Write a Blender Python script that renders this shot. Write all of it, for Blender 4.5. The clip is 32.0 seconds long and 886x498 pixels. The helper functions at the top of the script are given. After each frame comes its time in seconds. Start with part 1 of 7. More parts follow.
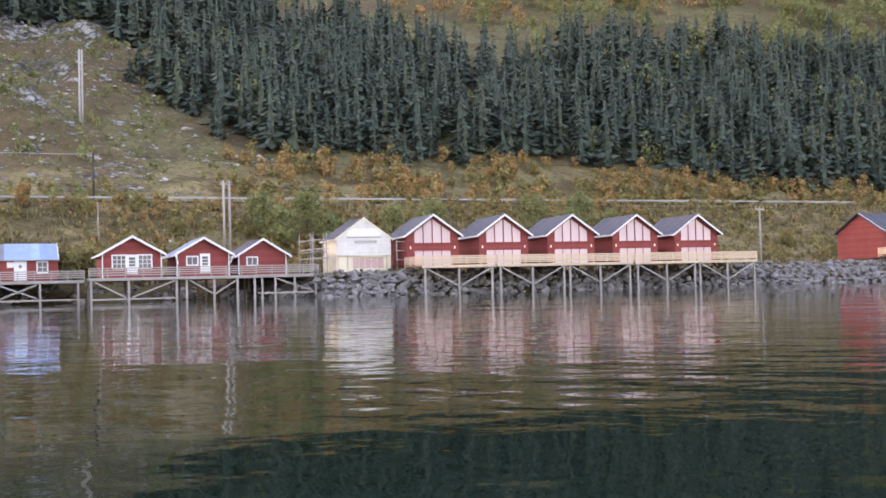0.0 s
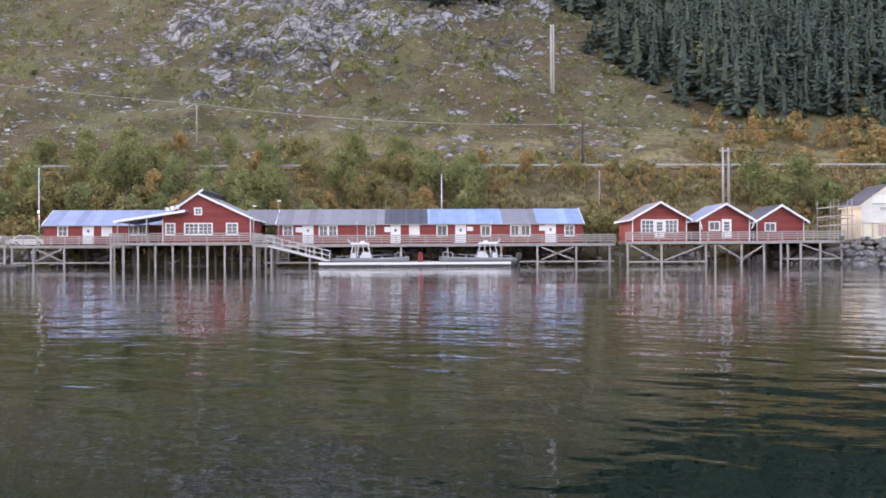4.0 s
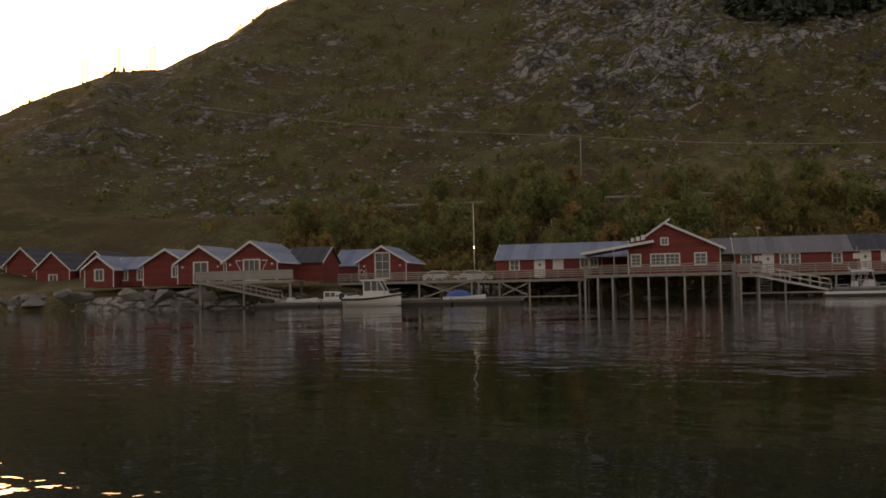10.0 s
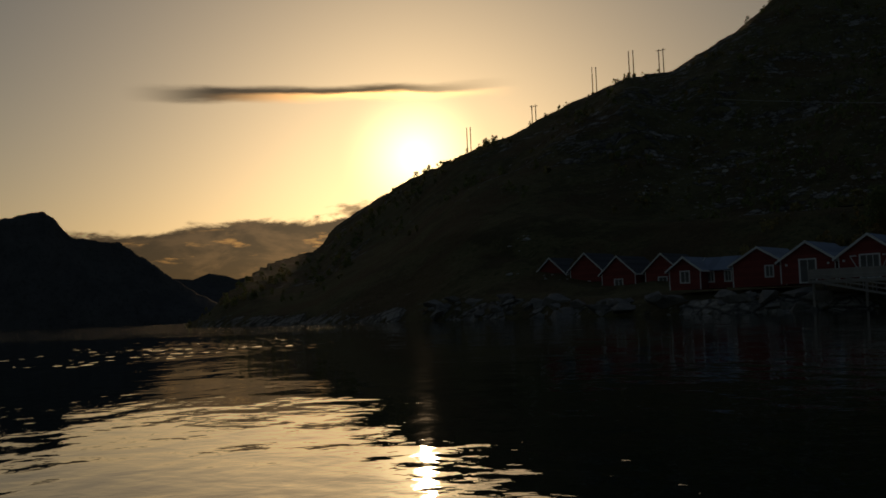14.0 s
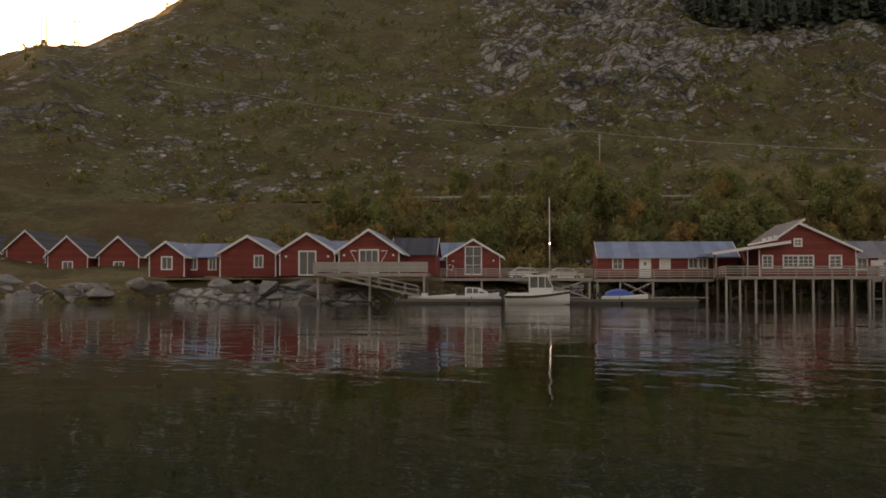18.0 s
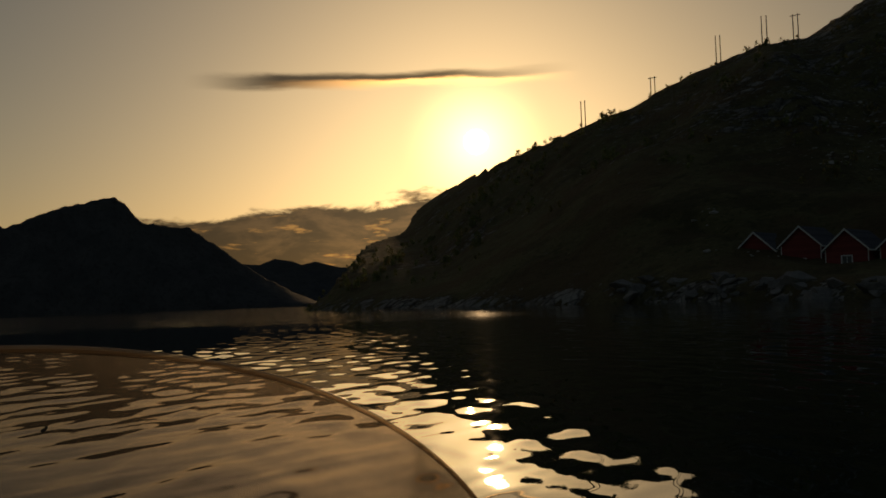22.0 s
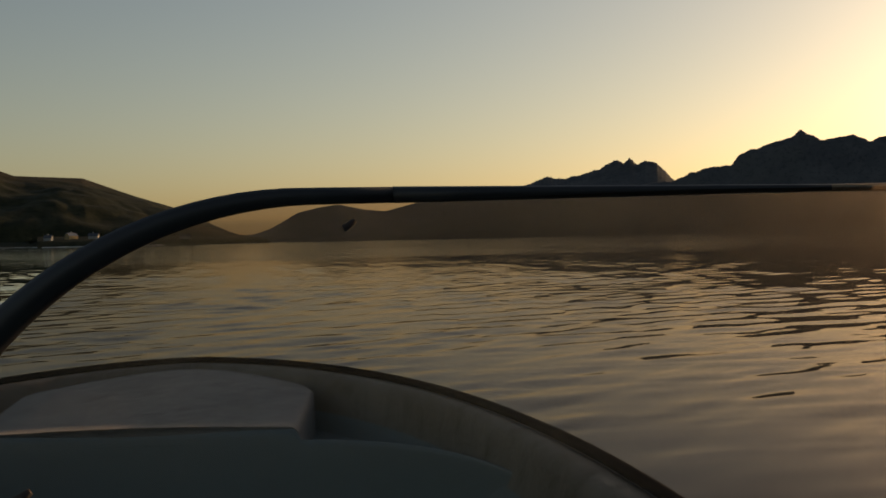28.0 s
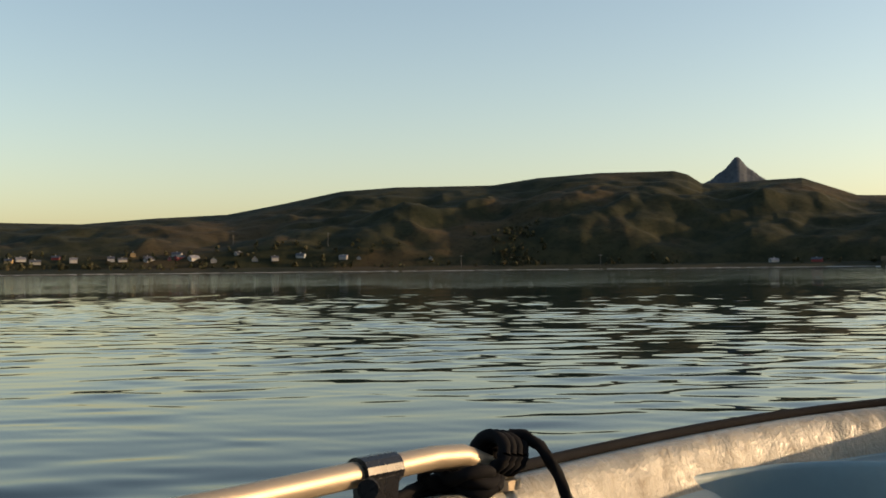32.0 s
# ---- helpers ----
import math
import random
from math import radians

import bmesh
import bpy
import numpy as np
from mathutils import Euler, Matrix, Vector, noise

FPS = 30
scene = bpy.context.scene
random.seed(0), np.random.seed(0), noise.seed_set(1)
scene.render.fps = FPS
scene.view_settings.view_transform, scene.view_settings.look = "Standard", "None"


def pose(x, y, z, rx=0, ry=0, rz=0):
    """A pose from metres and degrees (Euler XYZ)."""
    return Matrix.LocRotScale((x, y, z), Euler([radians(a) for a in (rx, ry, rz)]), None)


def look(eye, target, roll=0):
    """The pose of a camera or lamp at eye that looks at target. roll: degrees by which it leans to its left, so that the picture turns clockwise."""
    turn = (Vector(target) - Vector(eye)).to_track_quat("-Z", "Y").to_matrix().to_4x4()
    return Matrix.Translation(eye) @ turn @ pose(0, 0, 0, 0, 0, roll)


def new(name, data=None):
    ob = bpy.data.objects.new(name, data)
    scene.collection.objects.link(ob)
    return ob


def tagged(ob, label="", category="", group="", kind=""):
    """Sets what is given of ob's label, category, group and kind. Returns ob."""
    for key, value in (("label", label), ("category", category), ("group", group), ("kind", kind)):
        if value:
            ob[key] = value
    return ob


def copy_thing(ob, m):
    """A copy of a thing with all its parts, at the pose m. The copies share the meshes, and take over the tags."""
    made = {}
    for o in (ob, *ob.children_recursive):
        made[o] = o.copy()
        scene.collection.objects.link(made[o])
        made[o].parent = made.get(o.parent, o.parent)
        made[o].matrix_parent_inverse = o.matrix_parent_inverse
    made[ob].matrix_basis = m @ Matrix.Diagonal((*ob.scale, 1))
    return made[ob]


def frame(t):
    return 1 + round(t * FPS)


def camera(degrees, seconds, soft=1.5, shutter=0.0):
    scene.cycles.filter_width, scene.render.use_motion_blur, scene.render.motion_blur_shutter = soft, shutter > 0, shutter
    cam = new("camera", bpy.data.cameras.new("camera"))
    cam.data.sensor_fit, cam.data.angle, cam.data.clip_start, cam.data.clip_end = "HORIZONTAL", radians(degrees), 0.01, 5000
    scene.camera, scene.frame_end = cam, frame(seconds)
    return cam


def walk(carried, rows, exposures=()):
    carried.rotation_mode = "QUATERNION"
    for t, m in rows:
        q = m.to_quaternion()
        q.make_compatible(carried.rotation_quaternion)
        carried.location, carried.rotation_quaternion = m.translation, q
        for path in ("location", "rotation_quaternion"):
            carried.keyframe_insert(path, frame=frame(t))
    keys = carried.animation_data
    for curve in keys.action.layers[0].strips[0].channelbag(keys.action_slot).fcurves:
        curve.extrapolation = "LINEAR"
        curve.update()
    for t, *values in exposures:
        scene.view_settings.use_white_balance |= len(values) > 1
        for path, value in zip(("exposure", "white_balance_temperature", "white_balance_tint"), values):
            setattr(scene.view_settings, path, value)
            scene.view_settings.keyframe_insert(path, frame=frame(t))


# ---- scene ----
# ---------------------------------------------------------------- camera
cam = camera(44.4, 32.0, soft=1.7)
# seconds, eye (x, y, z), heading to the left of +y, pitch, roll
PATH = [
    (0, 0.00, -0.01, 1.100, -0.00, 1.83, -1.43),
    (0.5, -1.51, -1.14, 1.100, 2.64, 1.99, -0.89),
    (1, -3.08, -2.20, 1.100, 4.83, 1.86, -0.52),
    (1.5, -4.71, -3.14, 1.100, 9.16, 1.73, -0.45),
    (2, -6.44, -3.97, 1.100, 14.10, 1.45, -0.35),
    (2.5, -8.22, -4.66, 1.100, 16.10, 1.06, -0.43),
    (3, -10.06, -5.32, 1.100, 17.51, 1.03, -0.35),
    (3.5, -11.84, -5.98, 1.100, 18.80, 0.85, -0.18),
    (4, -13.56, -6.64, 1.100, 20.24, 0.35, -0.28),
    (4.5, -15.23, -7.31, 1.100, 20.68, 0.38, -0.67),
    (6.5, -21.98, -9.74, 1.100, 17.49, 1.02, -0.57),
    (7, -23.85, -10.29, 1.100, 17.61, 1.33, -0.70),
    (7.5, -25.88, -10.71, 1.100, 21.50, 0.75, -1.27),
    (8, -27.90, -11.14, 1.100, 27.38, 0.47, -1.22),
    (8.5, -29.79, -11.63, 1.100, 29.12, 1.40, -1.11),
    (9, -31.49, -12.18, 1.100, 31.38, 2.48, -1.01),
    (9.5, -33.20, -12.74, 1.100, 32.79, 2.65, -0.90),
    (10, -34.95, -13.17, 1.100, 33.93, 2.32, -1.23),
    (10.5, -36.63, -13.60, 1.100, 34.96, 2.41, -1.52),
    (11, -38.26, -14.01, 1.100, 37.52, 2.25, -1.75),
    (11.5, -40.01, -14.41, 1.100, 40.35, 2.02, -2.43),
    (12, -41.86, -14.82, 1.100, 43.36, 2.16, -2.69),
    (12.5, -43.76, -15.21, 1.100, 46.98, 2.55, -2.48),
    (13, -45.62, -15.55, 1.100, 52.20, 2.82, -2.62),
    (13.5, -47.42, -15.86, 1.100, 55.56, 3.18, -2.49),
    (14, -49.24, -16.21, 1.100, 58.75, 3.36, -2.20),
    (14.5, -51.07, -16.57, 1.100, 57.27, 2.99, -1.45),
    (15, -52.91, -16.92, 1.100, 46.29, 2.46, -1.57),
    (15.5, -54.73, -17.24, 1.100, 32.90, 2.05, -1.30),
    (17.5, -61.89, -18.33, 1.100, 23.40, 2.00, -0.04),
    (18, -63.59, -18.55, 1.100, 26.14, 2.25, 0.02),
    (18.5, -65.23, -18.76, 1.100, 26.83, 2.06, 0.05),
    (19, -66.85, -19.05, 1.100, 26.98, 1.64, -0.24),
    (19.5, -68.37, -19.38, 1.100, 33.27, 1.49, -0.61),
    (20, -69.90, -19.90, 1.100, 41.37, 1.79, -0.61),
    (20.5, -71.41, -20.69, 1.100, 47.35, 2.10, -1.02),
    (21, -73.34, -21.30, 1.140, 52.63, 2.59, -1.27),
    (21.5, -73.31, -21.37, 1.140, 57.27, 2.85, -1.52),
    (22, -73.239, -21.476, 1.141, 61.96, 2.73, -2.06),
    (22.5, -73.245, -21.514, 1.140, 65.49, 2.51, -1.89),
    (23, -73.251, -21.551, 1.139, 68.67, 1.81, -1.84),
    (23.5, -73.262, -21.575, 1.135, 71.22, 1.74, -1.34),
    (24, -73.272, -21.599, 1.131, 72.76, 1.46, -0.96),
    (24.5, -73.276, -21.600, 1.128, 74.01, 1.38, -0.62),
    (26.5, -73.268, -21.510, 1.118, 86.94, -1.16, -2.13),
    (27, -73.268, -21.498, 1.115, 93.19, -1.34, -1.41),
    (27.5, -73.273, -21.510, 1.1235, 99.83, -0.06, -1.57),
    (28, -73.278, -21.525, 1.110, 105.53, -0.56, -1.20),
    (28.5, -73.207, -21.601, 1.085, 114.14, -1.15, -1.22),
    (29, -73.186, -21.698, 1.067, 121.45, -1.72, -1.32),
    (29.5, -73.172, -21.753, 1.080, 126.52, -2.24, -1.31),
    (30, -73.178, -21.750, 1.090, 131.55, -1.49, -1.49),
    (30.5, -73.172, -21.760, 1.090, 136.35, -0.67, -1.05),
    (31, -73.168, -21.763, 1.090, 140.53, -0.31, -0.55),
    (31.5, -73.168, -21.763, 1.090, 143.97, 0.52, -0.76),
    (32, -73.168, -21.763, 1.090, 147.96, 1.13, -0.61),
]


def aim(x, y, z, yaw, pitch, roll):
    a, b = radians(yaw), radians(pitch)
    way = Vector((-math.sin(a) * math.cos(b), math.cos(a) * math.cos(b), math.sin(b)))
    return look((x, y, z), Vector((x, y, z)) + way * 5, roll)


EXPOSURES = [
    (0, 3.95, 7250, 39), (4.5, 3.85, 7300, 40), (6.5, 3.8, 7600, 42), (7.5, 3.1, 8500, 38), (8, 2.6, 9500, 36), (9, 1.8, 10500, 34), (11, 1.1, 11000, 32), (12, 0.4, 10000, 28),
    (13, -1.0, 7500, 16), (14, -2.0, 6600, 10), (14.5, -2.0, 6600, 10), (15, -1.0, 7500, 14), (15.5, 0.8, 9000, 25), (17.5, 1.85, 11000, 34), (18.5, 1.85, 11000, 34),
    (19.5, 1.6, 11000, 32), (20.5, 0.4, 9800, 25), (21, -0.7, 8200, 16), (22, -2.0, 7300, 9), (23, -1.7, 7300, 9), (24, -1.0, 7300, 9), (24.5, -0.8, 7300, 9), (26.5, -0.3, 7100, 11), (27, -0.12, 7100, 12), (28, 0.05, 7000, 13), (28.5, 0.5, 6900, 15),
    (29, 0.65, 6800, 14), (30, 1.3, 6600, 14), (31, 1.45, 6450, 13), (32, 1.4, 6350, 11),
]
walk(cam, [(t, aim(*row)) for t, *row in PATH], exposures=EXPOSURES)

# ---------------------------------------------------------------- sky and sun
SUN_YAW, SUN_EL = 60.0, 8.3
SUN_DIR = Vector((-math.sin(radians(SUN_YAW)) * math.cos(radians(SUN_EL)), math.cos(radians(SUN_YAW)) * math.cos(radians(SUN_EL)), math.sin(radians(SUN_EL))))

SKY_STRENGTH, SUN_POWER, GLOW_A, GLOW_B, SKY_TINT = 0.10, 2.3, 8.0, 80.0, (1.0, 0.965, 0.95)
world = bpy.data.worlds.new("sky")
scene.world = world
world.use_nodes = True
wt = world.node_tree
wt.nodes.clear()


class Tree:
    """Short hand for node trees."""

    def __init__(self, tree):
        self.t = tree

    def math(self, op, a, b=None, clamp=False):
        node = self.t.nodes.new("ShaderNodeMath")
        node.operation, node.use_clamp = op, clamp
        for i, v in enumerate((a, b)):
            if v is None:
                continue
            if isinstance(v, (int, float)):
                node.inputs[i].default_value = v
            else:
                self.t.links.new(v, node.inputs[i])
        return node.outputs[0]

    def ramp(self, src, lo, hi, a=0.0, b=1.0, smooth=True):
        node = self.t.nodes.new("ShaderNodeMapRange")
        node.interpolation_type = "SMOOTHSTEP" if smooth else "LINEAR"
        node.clamp = True
        for i, v in enumerate((lo, hi, a, b)):
            node.inputs[i + 1].default_value = v
        self.t.links.new(src, node.inputs[0])
        return node.outputs[0]

    def mix(self, fac, a, b, mode="MIX"):
        node = self.t.nodes.new("ShaderNodeMix")
        node.data_type, node.blend_type = "RGBA", mode
        for i, v in ((0, fac), (6, a), (7, b)):
            if isinstance(v, (int, float)):
                node.inputs[i].default_value = v
            elif isinstance(v, tuple):
                node.inputs[i].default_value = (*v, 1)
            else:
                self.t.links.new(v, node.inputs[i])
        return node.outputs[2]

    def noise(self, scale, detail=4, rough=0.55, vec=None, dist=0.0):
        node = self.t.nodes.new("ShaderNodeTexNoise")
        node.inputs["Scale"].default_value = scale
        node.inputs["Detail"].default_value = detail
        node.inputs["Roughness"].default_value = rough
        node.inputs["Distortion"].default_value = dist
        if vec is not None:
            self.t.links.new(vec, node.inputs["Vector"])
        return node.outputs[0]

    def mapped(self, vec, scale=(1, 1, 1), rot=(0, 0, 0), loc=(0, 0, 0)):
        node = self.t.nodes.new("ShaderNodeMapping")
        node.inputs["Scale"].default_value, node.inputs["Rotation"].default_value = scale, rot
        node.inputs["Location"].default_value = loc
        self.t.links.new(vec, node.inputs["Vector"])
        return node.outputs[0]


W = Tree(wt)
sky = wt.nodes.new("ShaderNodeTexSky")
sky.sky_type, sky.sun_disc = "NISHITA", False
sky.sun_elevation, sky.sun_rotation = radians(SUN_EL), radians(-SUN_YAW)
sky.altitude, sky.air_density, sky.dust_density, sky.ozone_density = 0, 1.0, 1.4, 1.0
geo = wt.nodes.new("ShaderNodeTexCoord")
dirv = geo.outputs["Generated"]
sep = wt.nodes.new("ShaderNodeSeparateXYZ")
wt.links.new(dirv, sep.inputs[0])
DX, DY, DZ = sep.outputs
# how near a direction lies to the sun
dot = wt.nodes.new("ShaderNodeVectorMath")
dot.operation = "DOT_PRODUCT"
wt.links.new(dirv, dot.inputs[0])
dot.inputs[1].default_value = SUN_DIR
near_sun = dot.outputs["Value"]
ang = W.math("ARCCOSINE", W.math("MINIMUM", near_sun, 0.9999999))
disc = W.ramp(ang, 0.0075, 0.012, 1.0, 0.0)
halo = W.math("POWER", W.math("MAXIMUM", W.math("SUBTRACT", 1.0, W.math("DIVIDE", ang, 0.30)), 0.0), 3.0)
corona = W.math("POWER", W.math("MAXIMUM", W.math("SUBTRACT", 1.0, W.math("DIVIDE", ang, 0.075)), 0.0), 2.0)
# heading to the left of +y and height over the horizon, in degrees
head = W.math("MULTIPLY", W.math("ARCTAN2", W.math("MULTIPLY", DX, -1.0), DY), 57.29578)
height = W.math("MULTIPLY", W.math("ARCSINE", DZ), 57.29578)
comb = wt.nodes.new("ShaderNodeCombineXYZ")
wt.links.new(head, comb.inputs[0])
wt.links.new(height, comb.inputs[1])
flat = comb.outputs[0]
# a bank of cumulus over the gap between the mountains
bank_n = W.noise(0.55, 6, 0.62, W.mapped(flat, (0.6, 1.6, 1)), 0.3)
bank_top = W.math("ADD", W.ramp(head, 55.0, 79.0, 6.35, 4.45, False), W.math("MULTIPLY", W.math("SUBTRACT", bank_n, 0.5), 2.6))
bank = W.math("MULTIPLY", W.ramp(W.math("SUBTRACT", bank_top, height), -0.15, 0.35), W.math("MULTIPLY", W.ramp(head, 48, 55), W.ramp(head, 82, 78)))
gaps = W.ramp(W.noise(0.8, 5, 0.6, W.mapped(flat, (0.5, 2.4, 1), loc=(3, 1, 0))), 0.56, 0.70)
gaps = W.math("MULTIPLY", gaps, W.ramp(height, 5.6, 3.6, 0.25, 1.0))
# one long thin streak above the sun
streak_n = W.noise(0.5, 4, 0.6, W.mapped(flat, (0.35, 2.0, 1)))
streak_c = W.math("ADD", 11.7, W.math("MULTIPLY", W.math("SUBTRACT", streak_n, 0.5), 0.7))
streak_w = W.math("MULTIPLY", W.ramp(head, 54.0, 62.0), W.ramp(head, 75.5, 70.0))
streak = W.math("MULTIPLY", W.ramp(W.math("ABSOLUTE", W.math("SUBTRACT", height, streak_c)), 0.55, 0.12), streak_w)
# low far haze bank over the open sea
sea = W.math("MULTIPLY", W.ramp(W.math("ADD", height, W.math("MULTIPLY", bank_n, 0.2)), 1.4, 1.0), W.math("MULTIPLY", W.ramp(head, 100, 108), W.ramp(head, 135, 120)))
grey = wt.nodes.new("ShaderNodeRGBToBW")
wt.links.new(sky.outputs[0], grey.inputs[0])
base = W.mix(1.0, W.mix(0.06, sky.outputs[0], grey.outputs[0]), SKY_TINT, "MULTIPLY")
lit = W.mix(1.0, base, (3.0, 2.1, 1.25), "MULTIPLY")
shade = W.mix(1.0, base, (0.075, 0.078, 0.095), "MULTIPLY")
wisp = W.mix(1.0, base, (0.36, 0.28, 0.20), "MULTIPLY")
c1 = W.mix(bank, base, W.mix(gaps, W.mix(W.ramp(bank_n, 0.42, 0.64), shade, W.mix(1.0, shade, (1.7, 1.55, 1.4), "MULTIPLY")), wisp))
c2 = W.mix(W.math("MULTIPLY", streak, 0.95), c1, W.mix(W.math("MULTIPLY", W.ramp(W.math("SUBTRACT", height, streak_c), 0.06, -0.16), W.ramp(head, 72, 61)), shade, lit))
c3 = W.mix(W.math("MULTIPLY", sea, 0.6), c2, W.mix(1.0, base, (0.6, 0.68, 0.8), "MULTIPLY"))
veiled = W.math("SUBTRACT", 1.0, W.math("MULTIPLY", W.math("MAXIMUM", W.math("MULTIPLY", bank, W.math("SUBTRACT", 1.0, W.math("MULTIPLY", gaps, 0.8))), W.math("MULTIPLY", streak, 0.6)), 0.96))
glow = W.mix(1.0, (1.0, 0.62, 0.22), W.math("MULTIPLY", halo, veiled), "MULTIPLY")
glow2 = W.mix(1.0, (1.0, 0.75, 0.38), corona, "MULTIPLY")
sun_c = W.mix(1.0, (1.0, 0.86, 0.6), disc, "MULTIPLY")


def gain(col, k):
    return W.mix(1.0, col, (k, k, k), "MULTIPLY")


total = W.mix(1.0, W.mix(1.0, W.mix(1.0, c3, gain(glow, GLOW_A), "ADD"), gain(glow2, GLOW_B), "ADD"), gain(sun_c, 900.0), "ADD")
bg = wt.nodes.new("ShaderNodeBackground")
bg.inputs["Strength"].default_value = SKY_STRENGTH
wt.links.new(total, bg.inputs["Color"])
wout = wt.nodes.new("ShaderNodeOutputWorld")
wt.links.new(bg.outputs[0], wout.inputs[0])

sun = new("sun", bpy.data.lights.new("sun", "SUN"))
sun.data.energy, sun.data.angle, sun.data.color = SUN_POWER, radians(0.6), (1.0, 0.66, 0.36)
sun.matrix_basis = look((0, 0, 0), -SUN_DIR)

# ---------------------------------------------------------------- materials
MATS = {}


def material(name):
    m = bpy.data.materials.new(name)
    m.use_nodes = True
    t = Tree(m.node_tree)
    b = m.node_tree.nodes["Principled BSDF"]
    MATS[name] = m
    co = m.node_tree.nodes.new("ShaderNodeTexCoord")
    return m, t, b, co.outputs["Object"]


def bump(t, b, src, strength, dist):
    node = t.t.nodes.new("ShaderNodeBump")
    node.inputs["Strength"].default_value, node.inputs["Distance"].default_value = strength, dist
    t.t.links.new(src, node.inputs["Height"])
    t.t.links.new(node.outputs[0], b.inputs["Normal"])
    return node


def plain(name, col, rough=0.6, metal=0.0, var=0.25, scale=3.0, fine=30.0, grain=(1, 1, 1), relief=0.0, spec=0.5, hue=None):
    """A surface with patches and fine grain, from one colour."""
    m, t, b, co = material(name)
    rnd = t.t.nodes.new("ShaderNodeObjectInfo").outputs["Random"]
    v = t.mapped(co, grain)
    big, small = t.noise(scale, 5, 0.6, v), t.noise(fine, 4, 0.6, v)
    f = t.math("ADD", t.math("MULTIPLY", t.math("SUBTRACT", big, 0.5), var * 2), t.math("MULTIPLY", t.math("SUBTRACT", small, 0.5), var * 1.2))
    f = t.math("ADD", f, t.math("MULTIPLY", t.math("SUBTRACT", rnd, 0.5), var * 0.6))
    dark = tuple(c * (1 - 0.55) for c in col)
    light = hue or tuple(min(1, c * 1.45 + 0.01) for c in col)
    c = t.mix(t.ramp(f, -0.6, 0.6, smooth=False), dark, light)
    t.t.links.new(c, b.inputs["Base Color"])
    t.t.links.new(t.math("ADD", rough - 0.08, t.math("MULTIPLY", small, 0.16)), b.inputs["Roughness"])
    b.inputs["Metallic"].default_value = metal
    b.inputs["Specular IOR Level"].default_value = spec
    if relief:
        bump(t, b, small, 0.6, relief)
    return m


def boards(name, col, pitch=0.14, axis=2, var=0.2, rough=0.7, spec=0.5):
    """Painted boarding: grooves across an axis, faded paint."""
    m, t, b, co = material(name)
    s = t.t.nodes.new("ShaderNodeSeparateXYZ")
    t.t.links.new(co, s.inputs[0])
    saw = t.math("FRACT", t.math("DIVIDE", s.outputs[axis], pitch))
    groove = t.ramp(saw, 0.0, 0.12)
    cell = t.math("FLOOR", t.math("DIVIDE", s.outputs[axis], pitch))
    wn = t.t.nodes.new("ShaderNodeTexWhiteNoise")
    wn.noise_dimensions = "1D"
    t.t.links.new(cell, wn.inputs["W"])
    big = t.noise(0.8, 5, 0.6, co)
    fine = t.noise(14, 4, 0.6, t.mapped(co, (1, 1, 0.12) if axis != 2 else (0.12, 0.12, 1)))
    f = t.math("ADD", t.math("MULTIPLY", wn.outputs[0], 0.35), t.math("ADD", t.math("MULTIPLY", big, 0.5), t.math("MULTIPLY", fine, 0.3)))
    c = t.mix(t.ramp(f, 0.25, 0.9, smooth=False), tuple(x * (1 - var * 1.6) for x in col), tuple(min(1, x * (1 + var * 1.6) + 0.012) for x in col))
    t.t.links.new(c, b.inputs["Base Color"])
    b.inputs["Roughness"].default_value = rough
    b.inputs["Specular IOR Level"].default_value = spec
    bump(t, b, t.math("ADD", groove, t.math("MULTIPLY", fine, 0.1)), 0.7, 0.02)
    return m


RED = boards("red_boards", (0.225, 0.030, 0.024))
RED_DARK = boards("dark_red_boards", (0.20, 0.022, 0.018), pitch=0.16)
WHITE = plain("white_paint", (0.80, 0.79, 0.77), 0.55, var=0.12)
WRAP = plain("white_wrap", (0.70, 0.63, 0.48), 0.55, var=0.3, scale=0.7)
GREY_ROOF = boards("grey_sheet_roof", (0.15, 0.155, 0.17), pitch=0.9, axis=0, rough=0.55, spec=0.3)
BLUE_ROOF = boards("blue_sheet_roof", (0.19, 0.29, 0.44), pitch=0.9, axis=0, rough=0.6, spec=0.25)
STEEL_ROOF = boards("blue_grey_roof", (0.17, 0.235, 0.34), pitch=0.9, axis=0, rough=0.6, spec=0.25)
SLATE = boards("dark_slate_roof", (0.060, 0.066, 0.082), pitch=0.3, axis=0, rough=0.75, spec=0.2)
WOOD_NEW = plain("fresh_timber", (0.60, 0.46, 0.31), 0.65, var=0.22, scale=2, fine=18, grain=(1, 1, 0.2))
WOOD_GREY = plain("weathered_timber", (0.33, 0.305, 0.28), 0.8, var=0.3, scale=1.5, fine=16, grain=(1, 1, 0.25))
WOOD_POST = plain("tarred_posts", (0.13, 0.115, 0.10), 0.8, var=0.35, scale=1.2, fine=12, grain=(1, 1, 0.3))
CONCRETE = plain("concrete", (0.36, 0.35, 0.33), 0.85, var=0.22, scale=1.2, fine=25, relief=0.004)
STEEL = plain("galvanised_steel", (0.27, 0.275, 0.28), 0.5, metal=0.6, var=0.15)
BLACK = plain("black_rubber", (0.012, 0.012, 0.013), 0.5, var=0.3, fine=60)
GEL = plain("white_gelcoat", (0.70, 0.71, 0.72), 0.32, var=0.10, scale=2.0, fine=50)
BLUE_TARP = plain("blue_tarpaulin", (0.03, 0.10, 0.36), 0.55, var=0.25, relief=0.01)
ROAD = plain("asphalt", (0.06, 0.06, 0.06), 0.9, var=0.25, scale=0.5)
